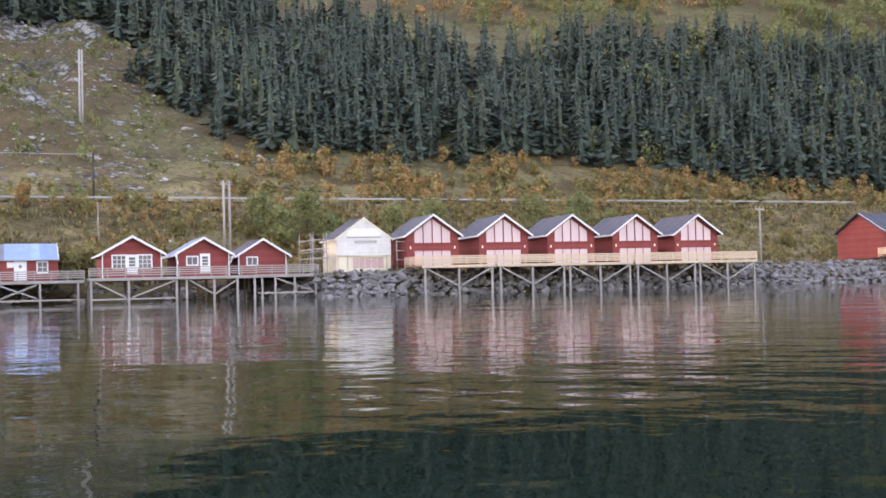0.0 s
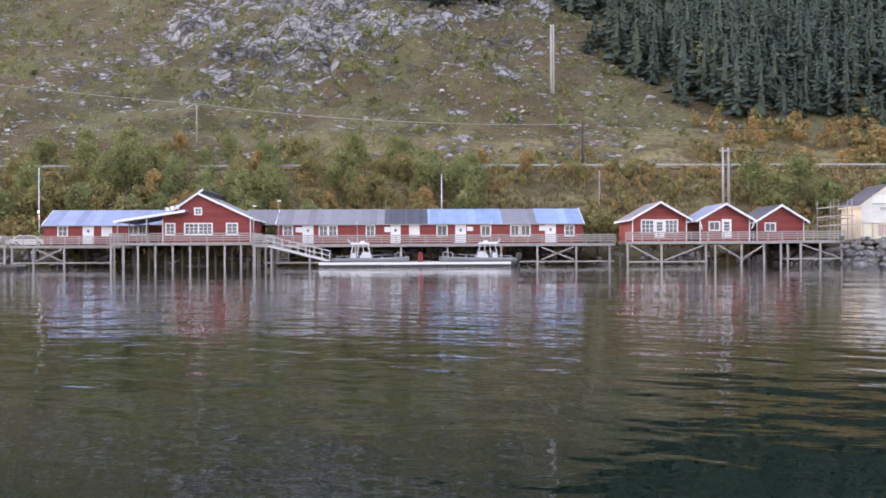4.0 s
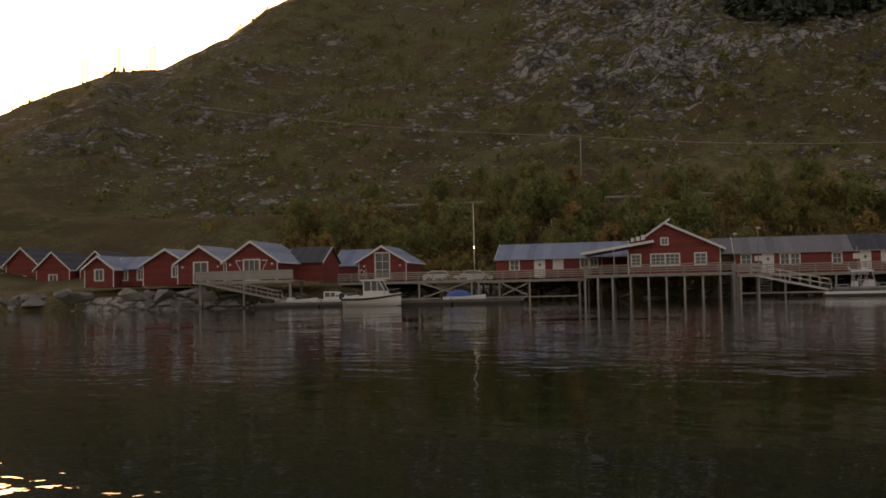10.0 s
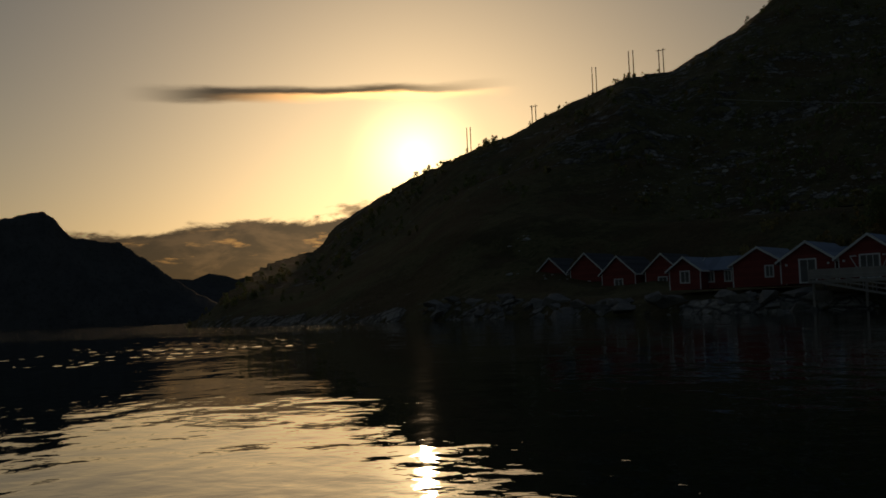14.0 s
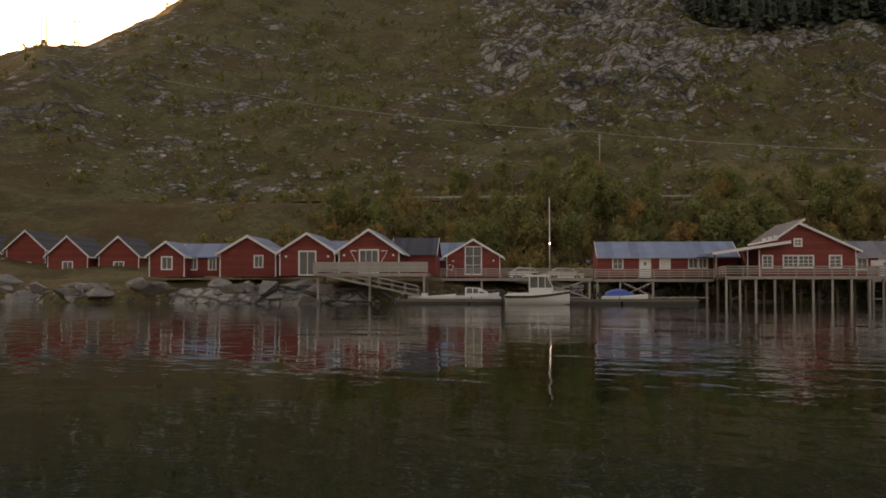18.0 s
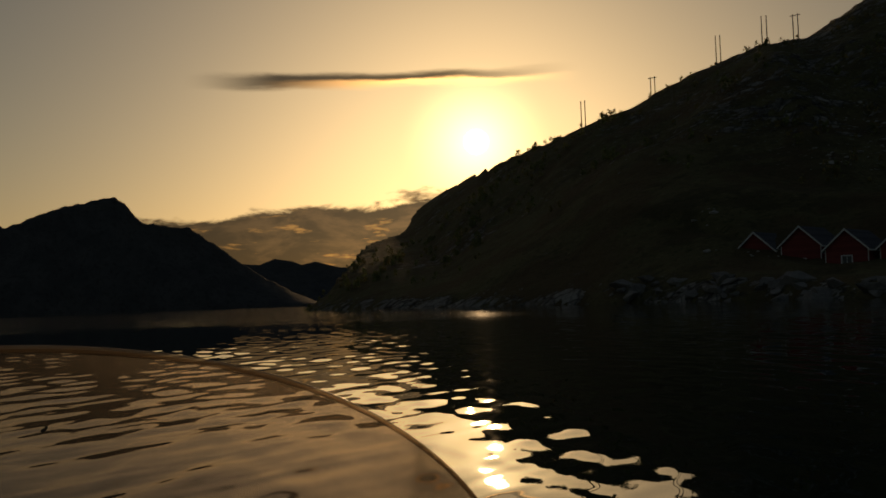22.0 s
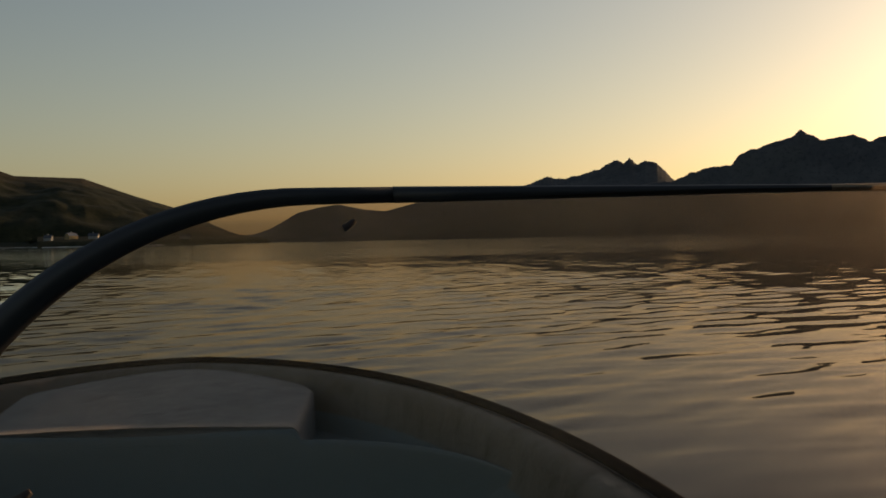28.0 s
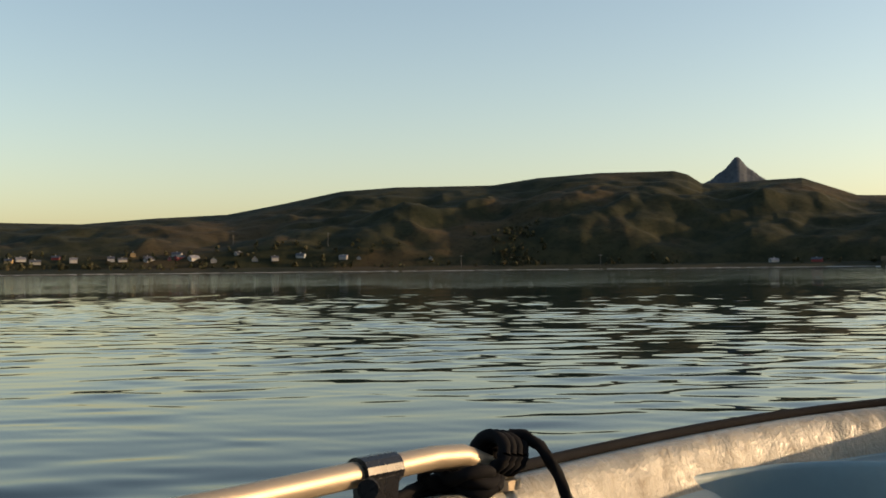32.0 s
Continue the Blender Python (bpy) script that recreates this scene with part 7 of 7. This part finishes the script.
def gangway(a, b, width, label, mat=None, rails=3, h=0.95):
    """A sloping bridge between two places (u, v, z)."""
    g = thing("gangway", VM, label, "gangway")
    mat = mat or ALU
    a, b = Vector(a), Vector(b)
    side = Vector((0, width / 2, 0))
    part("walkway", Shape().bar(a, b, width, 0.1), mat, g)
    for sg in (-1, 1):
        pa, pb = a + side * sg, b + side * sg
        for k in range(rails):
            dz = Vector((0, 0, 0.15 + h * k / (rails - 1) - 0.1))
            part("rail", Shape().bar(pa + dz, pb + dz, 0.05, 0.06), mat, g)
        n = 8
        for k in range(n + 1):
            p = pa.lerp(pb, k / n)
            part("baluster", Shape().bar(p, p + Vector((0, 0, h)), 0.05), mat, g)
    return g


def boat_hull(parent, L, B, H, mat, stripe=None, bow=0.35, deck_mat=None):
    """Hull along x with its bow at +x, keel at z -0.2."""
    rows, n = [], 14
    for k in range(n + 1):
        f = k / n
        x = -L / 2 + L * f
        w = B / 2 * (1 - max(0.0, (f - 0.45) / 0.55) ** 2.2)
        top = H + bow * max(0.0, f - 0.35) ** 1.5
        sx = x + 0.0
        rows.append([(sx, 0, -0.25 + 0.25 * max(0, f - 0.8) / 0.2), (sx, w * 0.62, -0.12 + 0.3 * max(0, f - 0.8)), (sx + 0.02 * f, w * 0.88, H * 0.45), (sx + 0.05 * f, w, top - 0.06), (sx + 0.05 * f, w * 0.98, top), (sx + 0.05 * f, w * 0.90, top + 0.01)])
    s = Shape().grid(rows)
    o = len(s.v)
    s.grid([[(x, -y, z) for x, y, z in row][::-1] for row in rows])
    s.f.append(tuple([0, 1, 2, 3, 4, 5] + [o + i for i in range(0, 5)]))
    part("hull", s, mat, parent, soft=True)
    d = Shape().grid([[(r[5][0], -r[5][1] * 0.99, r[5][2] - 0.07), (r[5][0], r[5][1] * 0.99, r[5][2] - 0.07)] for r in rows])
    part("deck", d, deck_mat or mat, parent)
    if stripe:
        for sg in (-1, 1):
            st = Shape()
            st.grid([[(r[3][0], sg * (r[3][1] + 0.012), r[3][2] - 0.22), (r[3][0], sg * (r[3][1] + 0.014), r[3][2] - 0.02)] for r in rows])
            part("hull_band", st, stripe, parent, "dark band along the hull")
    return rows


def outboard(parent, x, z, s=1.0):
    m = part("outboard_motor", Shape().prism([(x - 0.30 * s, z), (x + 0.08 * s, z - 0.02), (x + 0.12 * s, z + 0.36 * s), (x - 0.10 * s, z + 0.52 * s), (x - 0.32 * s, z + 0.40 * s)], -0.19 * s, 0.19 * s), BLACK, parent, "black outboard motor")
    part("motor_leg", Shape().box(x - 0.16 * s, x + 0.02 * s, -0.08 * s, 0.08 * s, z - 0.75 * s, z), BLACK, m)
    return m


def side_rail(parent, pts, posts, mat=None):
    part("bow_rail", Shape().tube(pts, 0.022, 6), mat or STEEL, parent)
    for p in posts:
        part("rail_post", Shape().tube([p, (p[0], p[1], p[2] + 0.45)], 0.02, 6), mat or STEEL, parent)


HULL_ALU = plain("dark_aluminium_hull", (0.20, 0.205, 0.215), 0.45, metal=0.5, var=0.25, scale=1.5)


def angling_boat(u, v, turn, label):
    """Open aluminium boat with a centre console under a hard top on tubes."""
    b = thing("angling_boat", at(u, v, 0.02, turn), label, "boat")
    L = 7.7
    boat_hull(b, L, 2.4, 0.86, HULL_ALU, bow=0.30)
    outboard(b, -L / 2 - 0.18, 0.72, 1.3)
    c = part("console", Shape().prism([(-1.15, 0.8), (0.05, 0.8), (-0.1, 1.5), (-0.75, 1.5)], -0.45, 0.45), WHITE, b)
    part("screen", Shape().solid([(-0.08, -0.55, 1.4), (-0.08, 0.55, 1.4), (-0.32, 0.55, 2.2), (-0.32, -0.55, 2.2), (-0.11, -0.55, 1.4), (-0.11, 0.55, 1.4), (-0.35, 0.55, 2.2), (-0.35, -0.55, 2.2)],
                                 [(0, 1, 2, 3), (7, 6, 5, 4), (0, 4, 5, 1), (1, 5, 6, 2), (2, 6, 7, 3), (3, 7, 4, 0)]), TINT, c)
    part("wheel", Shape().tube([(-0.95, 0.0, 1.48), (-1.0, 0.0, 1.52)], 0.18, 10), BLACK, c)
    for y in (-0.6, 0.6):
        for x0, x1 in ((-2.0, -1.75), (-1.35, -1.2), (-0.65, -0.75), (0.15, -0.30)):
            part("top_post", Shape().tube([(x0, y, 0.82), (x1, y, 2.25)], 0.035, 6), ALU, b)
        part("side_bar", Shape().tube([(-1.95, y, 1.45), (0.0, y, 1.45)], 0.025, 6), ALU, b)
    part("hard_top", Shape().prism([(-2.0, 2.25), (-0.05, 2.25), (-0.18, 2.40), (-1.9, 2.44)], -0.72, 0.72), WHITE, b)
    part("roof_rack", Shape().tube([(-1.95, -0.6, 2.42), (-2.2, -0.6, 2.66), (-2.2, 0.6, 2.66), (-1.95, 0.6, 2.42)], 0.025, 6), ALU, b)
    for y in (-0.45, 0.0, 0.45):
        part("rod_holder", Shape().tube([(-2.1, y, 2.40), (-2.28, y, 2.78)], 0.03, 6), ALU, b)
    part("radar", Shape().tube([(-0.8, 0, 2.42), (-0.8, 0, 2.6)], 0.22, 10), WHITE, b)
    part("seat", Shape().box(-1.95, -1.5, -0.45, 0.45, 0.8, 1.35), WHITE, b)
    for sg in (-1, 1):
        part("gunwale_rail", Shape().tube([(-3.4, sg * 1.12, 1.05), (-1.0, sg * 1.16, 1.12), (1.0, sg * 1.02, 1.16), (1.9, sg * 0.85, 1.2)], 0.025, 6), ALU, b)
        for x, y in ((-3.3, 1.12), (-2.2, 1.14), (-1.0, 1.16), (0.2, 1.10), (1.2, 0.98)):
            part("rail_post", Shape().tube([(x, sg * y, 0.82), (x, sg * y, 1.1)], 0.02, 6), ALU, b)
        bow = [(2.5, sg * 0.72, 0.9), (2.5, sg * 0.70, 1.3), (2.75, sg * 0.60, 1.42), (3.3, sg * 0.30, 1.46), (3.5, sg * 0.22, 1.35), (3.5, sg * 0.2, 0.95)]
        part("bow_rail", Shape().tube(bow, 0.025, 6), ALU, b)
        part("rail_post", Shape().tube([(2.95, sg * 0.48, 0.9), (2.95, sg * 0.48, 1.42)], 0.02, 6), ALU, b)
    part("antenna", Shape().tube([(-1.3, 0.3, 2.4), (-1.38, 0.32, 4.6)], 0.016, 5), WHITE, b)
    return b


def cruiser(u, v, turn, label):
    """White pilothouse boat: bow to +x, open cockpit aft, dark band above the waterline."""
    b = thing("cabin_boat", at(u, v, 0.12, turn) @ Matrix.Diagonal((0.84, 0.84, 0.98, 1)), label, "boat")
    L, H, w = 6.4, 0.74, 0.88
    boat_hull(b, L, 2.45, H, GEL, BLACK, bow=0.75)
    lower = [(-0.85, H - 0.1), (1.75, H - 0.1), (1.55, H + 0.60), (-0.85, H + 0.60)]
    cab = part("wheelhouse", Shape().prism(lower, -w, w), WHITE, b)
    for sg in (-1, 1):
        for x0, x1 in ((-0.85, -0.72), (0.02, 0.12), (0.72, 0.80)):
            part("window_post", Shape().box(x0, x1, sg * w - 0.05, sg * w + 0.05, H + 0.60, H + 1.52), WHITE, cab)
        part("side_window", Shape().box(-0.72, 0.02, sg * (w - 0.03) - 0.01, sg * (w - 0.03) + 0.01, H + 0.60, H + 1.52), TINT, cab)
        part("side_window", Shape().box(0.12, 0.72, sg * (w - 0.03) - 0.01, sg * (w - 0.03) + 0.01, H + 0.60, H + 1.52), TINT, cab)
        part("quarter_window", Shape().prism([(0.80, H + 0.60), (1.52, H + 0.60), (0.98, H + 1.52), (0.80, H + 1.52)], sg * (w - 0.03) - 0.01, sg * (w - 0.03) + 0.01), TINT, cab)
        part("screen_pillar", Shape().bar((1.56, sg * w, H + 0.60), (0.98, sg * w, H + 1.54), 0.08), WHITE, cab)
        part("cockpit_coaming", Shape().box(-3.0, -0.87, sg * 1.02 - 0.05, sg * 1.02 + 0.05, H - 0.05, H + 0.18), WHITE, b)
    part("windscreen", Shape().solid([(1.55, -w + 0.05, H + 0.60), (1.55, w - 0.05, H + 0.60), (0.97, w - 0.05, H + 1.52), (0.97, -w + 0.05, H + 1.52), (1.52, -w + 0.05, H + 0.60), (1.52, w - 0.05, H + 0.60), (0.94, w - 0.05, H + 1.52), (0.94, -w + 0.05, H + 1.52)],
                                     [(0, 1, 2, 3), (7, 6, 5, 4), (0, 4, 5, 1), (1, 5, 6, 2), (2, 6, 7, 3), (3, 7, 4, 0)]), TINT, cab)
    part("rear_door", Shape().box(-0.88, -0.84, -0.4, 0.4, H - 0.05, H + 1.45), TINT, cab)
    part("wheelhouse_roof", Shape().prism([(-1.25, H + 1.52), (1.30, H + 1.52), (1.18, H + 1.64), (0.6, H + 1.70), (-1.15, H + 1.67)], -w - 0.1, w + 0.1), WHITE, cab)
    part("roof_rail", Shape().tube([(-1.0, -0.6, H + 1.67), (-1.0, -0.6, H + 1.84), (0.5, -0.6, H + 1.84), (0.5, -0.6, H + 1.70)], 0.02, 6), STEEL, cab)
    part("radar", Shape().tube([(-0.2, 0, H + 1.68), (-0.2, 0, H + 1.88)], 0.26, 12), BLACK, cab, "dark round radar dome")
    part("mast", Shape().tube([(-0.7, 0.2, H + 1.68), (-0.75, 0.2, H + 2.7)], 0.02, 5), WHITE, cab)
    part("fore_hatch", Shape().prism([(1.75, H + 0.02), (2.5, H + 0.08), (2.35, H + 0.24), (1.75, H + 0.34)], -0.55, 0.55), WHITE, b)
    outboard(b, -L / 2 - 0.2, H - 0.15, 1.25)
    for sg in (-1, 1):
        part("bow_rail", Shape().tube([(1.5, sg * 0.98, H + 0.1), (1.6, sg * 0.96, H + 0.62), (2.4, sg * 0.66, H + 0.74), (3.05, sg * 0.16, H + 0.80)], 0.022, 6), STEEL, b)
        for x, y in ((2.1, 0.78), (2.7, 0.44)):
            part("rail_post", Shape().tube([(x, sg * y, H + 0.12), (x, sg * y, H + 0.72)], 0.018, 6), STEEL, b)
    return b


def cuddy_boat(u, v, turn, L, label):
    b = thing("cabin_boat", at(u, v, 0.12, turn), label, "boat")
    H, w = 0.62, L * 0.165
    boat_hull(b, L, L * 0.40, H, GEL, bow=0.75)
    cab = part("cuddy", Shape().prism([(-1.0, H - 0.1), (1.35, H - 0.1), (0.85, H + 0.38), (0.2, H + 0.72), (-0.9, H + 0.76), (-1.0, H + 0.7)], -w, w), WHITE, b)
    for sg in (-1, 1):
        for x0, x1, z1 in ((-0.85, -0.35, 0.64), (-0.28, 0.16, 0.62), (0.24, 0.72, 0.36)):
            part("side_window", Shape().prism([(x0, H + 0.22), (x1, H + 0.22), (x1 - 0.04, H + z1), (x0 + 0.02, H + z1 + 0.02)], sg * (w + 0.012) - 0.008, sg * (w + 0.012) + 0.008), TINT, cab)
    outboard(b, -L / 2 - 0.15, H - 0.15, 1.0)
    side_rail(b, [(0.7, L * 0.16, H + 0.4), (1.5, L * 0.11, H + 0.5), (L / 2 - 0.1, 0, H + 0.54), (1.5, -L * 0.11, H + 0.5), (0.7, -L * 0.16, H + 0.4)], [(0.7, L * 0.16, H + 0.05), (1.5, L * 0.11, H + 0.13), (1.5, -L * 0.11, H + 0.13), (0.7, -L * 0.16, H + 0.05)])
    return b


def small_boat(u, v, turn, L, label, cover=None):
    b = thing("small_boat", at(u, v, 0.22, turn), label, "boat")
    rows = boat_hull(b, L, L * 0.36, 0.5, GEL)
    outboard(b, -L / 2 - 0.12, 0.4, 0.9)
    if cover:
        s = Shape()
        g = []
        for k, r in enumerate(rows[1:12]):
            w = r[5][1]
            h = 0.62 * math.sin(math.pi * min(1, (k + 1.5) / 11)) + 0.03 * math.sin(k * 2.3)
            g.append([(r[5][0], -w * 1.02, 0.47), (r[5][0], -w * 0.7, 0.5 + h * 0.75), (r[5][0], 0, 0.52 + h), (r[5][0], w * 0.7, 0.5 + h * 0.75), (r[5][0], w * 1.02, 0.47)])
        part("tarpaulin", s.grid(g), cover, b, "blue tarpaulin cover", soft=True)
    else:
        part("screen", Shape().solid([(0.5, -0.5, 0.55), (0.5, 0.5, 0.55), (0.1, 0.5, 0.95), (0.1, -0.5, 0.95)], [(0, 1, 2, 3)]), TINT, b)
        part("seat", Shape().box(-0.9, -0.4, -0.55, 0.55, 0.42, 0.75), WHITE, b)
    return b


pontoon(-23.9, -5.2, 104.6, 2.2, 0.45, "pale floating pontoon beside two aluminium boats")
angling_boat(-19.0, 108.3, 0.0, "aluminium angling boat with console, white hard top and rails")
angling_boat(-8.2, 108.3, 180.0, "aluminium angling boat with its black outboard towards open water")
gangway((-29.8, 111.2, 2.25), (-23.0, 107.6, 0.62), 1.2, "pale aluminium gangway sloping down to the pontoon")
lnd = piled_deck("gangway_landing", -31.1, -29.0, 110.4, 113.0, 2.35, "small timber landing at the top of a gangway", posts=(-30.9, -29.2), gap=1.0)
fb = thing("mooring_box", at(-14.0, 105.6, 0.45), "red painted service post on the pontoon", "post")
part("body", Shape().box(-0.25, 0.25, -0.2, 0.2, 0, 0.8), RED_DARK, fb)
part("cap", Shape().prism([(-0.3, 0.8), (0.3, 0.8), (0.12, 1.02), (-0.12, 1.02)], -0.22, 0.22), RED_DARK, fb)
pontoon(-76.8, -51.0, 99.6, 2.2, 0.45, "long dark floating pontoon with moored boats", WOOD_POST)
cruiser(-64.6, 98.0, 0.0, "white motor cruiser with a wheelhouse and dark hull band")
cuddy_boat(-69.9, 103.4, 0.0, 4.6, "small white cuddy boat with dark side windows behind the pontoon")
small_boat(-73.9, 103.4, 0.0, 4.2, "small white speedboat at the pontoon")
small_boat(-56.9, 103.0, 0.0, 4.0, "white dinghy under a blue tarpaulin", BLUE_TARP)
gangway((-84.2, 102.6, 2.7), (-75.0, 101.6, 0.75), 1.2, "weathered timber gangway down to the pontoon", mat=WOOD_GREY, h=0.8)
# stairs at the corner of the big deck
st = thing("deck_stairs", at(-29.0, 113.4), "short grey timber stairs beside the deck", "stairs")
for k in range(7):
    part("tread", Shape().box(0, 1.2, 0.0 + 0.0 * k, 0.28, 0.6 + 0.26 * k, 0.66 + 0.26 * k), WOOD_GREY, st)
for x in (-0.05, 1.2):
    part("stringer", Shape().box(x, x + 0.05, 0.02, 0.3, 0.4, 2.6), WOOD_GREY, st)


# ---------------------------------------------------------------- parked cars
def car(u, v, turn, paint, label):
    c = thing("car", at(u, v, float(ground_z(*xy_of(u, v))) + 0.0, turn), label, "car")
    part("body", Shape().prism([(-2.1, 0.32), (2.1, 0.32), (2.15, 0.7), (1.3, 0.93), (-1.85, 0.98), (-2.12, 0.85)], -0.85, 0.85), paint, c)
    cab = part("cabin", Shape().prism([(1.25, 0.93), (0.7, 1.42), (-1.0, 1.46), (-1.8, 0.98)], -0.76, 0.76), paint, c)
    for sg in (-1, 1):
        part("side_window", Shape().prism([(1.0, 0.97), (0.62, 1.35), (-0.95, 1.38), (-1.5, 1.02)], sg * 0.768 - 0.005, sg * 0.768 + 0.005), TINT, cab)
    for x in (-1.3, 1.3):
        for y in (-0.86, 0.70):
            w = part("wheel", Shape().tube([(x, y, 0.33), (x, y + 0.16, 0.33)], 0.33, 14), BLACK, c)
            part("rim", Shape().tube([(x, y - 0.01 if y < 0 else y + 0.165, 0.33), (x, y - 0.003 if y < 0 else y + 0.172, 0.33)], 0.2, 10), STEEL, w)
    for y in (-0.6, 0.6):
        part("headlight", Shape().box(2.08, 2.14, y - 0.15, y + 0.15, 0.66, 0.78), WHITE, c)
    return c


car(-65.4, 131.5, 12, WHITE, "white hatchback parked on the gravel behind the deck")
car(-61.0, 131.5, 8, plain("silver_car_paint", (0.55, 0.56, 0.57), 0.3, metal=0.4, var=0.06), "silver car parked on the gravel behind the deck")


# ---------------------------------------------------------------- small things
for u, v, z in ((-71.2 - 2.2, 125.9, 4.5), (-71.2 + 2.2, 125.9, 4.5), (-80.1 - 2.3, 106.9, 4.5), (-80.1 + 2.3, 106.9, 4.5), (-86.0 - 2.0, 107.4, 4.4), (-86.0 + 2.0, 107.4, 4.4)):
    wl = thing("wall_lamp", at(u, v, z), "small round white lamp on a red wall", "lamp", "wall lamps of the cabins")
    part("shade", Shape().tube([(0, 0.0, 0), (0, -0.14, 0)], 0.11, 10), WHITE, wl)

# lamps beside the glazed gables of the new cabins, switched on
LIT, _t, _b, _c = material("lit_lamp_globe")
_b.inputs["Base Color"].default_value = (0.9, 0.85, 0.75, 1)
_b.inputs["Emission Color"].default_value = (1.0, 0.80, 0.55, 1)
_b.inputs["Emission Strength"].default_value = 0.03
for k in range(5):
    for x in (-2.6, 2.6):
        wl = thing("wall_lamp", at(44.4 + 8.78 * k, 113.0, 0, -4.0) @ Matrix.Translation((x, -0.002, 5.2)), "small lit globe lamp on a dark red cabin wall", "lamp", "wall lamps of the cabins")
        part("globe", Shape().tube([(0, 0.0, -0.10), (0, -0.08, -0.05), (0, -0.08, 0.06), (0, -0.08, 0.12)], 0.075, 8), LIT, wl)
        part("bracket", Shape().box(-0.05, 0.05, -0.03, 0.0, -0.16, -0.08), STEEL, wl)

GLARE, _t, _b, _c = material("bright_lamp_globe")
_b.inputs["Emission Color"].default_value = (1.0, 0.92, 0.8, 1)
_b.inputs["Emission Strength"].default_value = 5.0
part("lit_bulb", Shape().tube([(0, -0.3, 3.38), (0, -0.3, 3.45), (0, -0.3, 3.52)], 0.07, 10), GLARE, fl_pole, "lamp that is switched on")
# white marker posts along the track in the bushes
for u, v, z in ((-58.8, 152, 10.84), (-53.7, 152, 10.82)):
    mp = thing("marker_post", at(u, v, z - 0.9), "small white marker post among the bushes", "post", "marker posts on the slope")
    part("post", Shape().box(-0.05, 0.05, -0.05, 0.05, -1.5, 1.1), WHITE, mp)
    part("reflector", Shape().box(-0.04, 0.04, -0.056, -0.051, 0.85, 1.0), STEEL, mp)

# lifebuoy on the boathouse wall
buoy = thing("lifebuoy", at(-73.7, 125.86, 3.75), "white and orange lifebuoy on the boathouse wall", "lifebuoy")
ORANGE = plain("orange_plastic", (0.55, 0.14, 0.03), 0.5)
for k in range(8):
    arc = [(0.30 * math.cos(a), 0.0, 0.30 * math.sin(a)) for a in [math.pi / 4 * (k + f / 4) for f in range(5)]]
    part("ring_segment", Shape().tube(arc, 0.07, 8), ORANGE if k % 2 else WHITE, buoy)
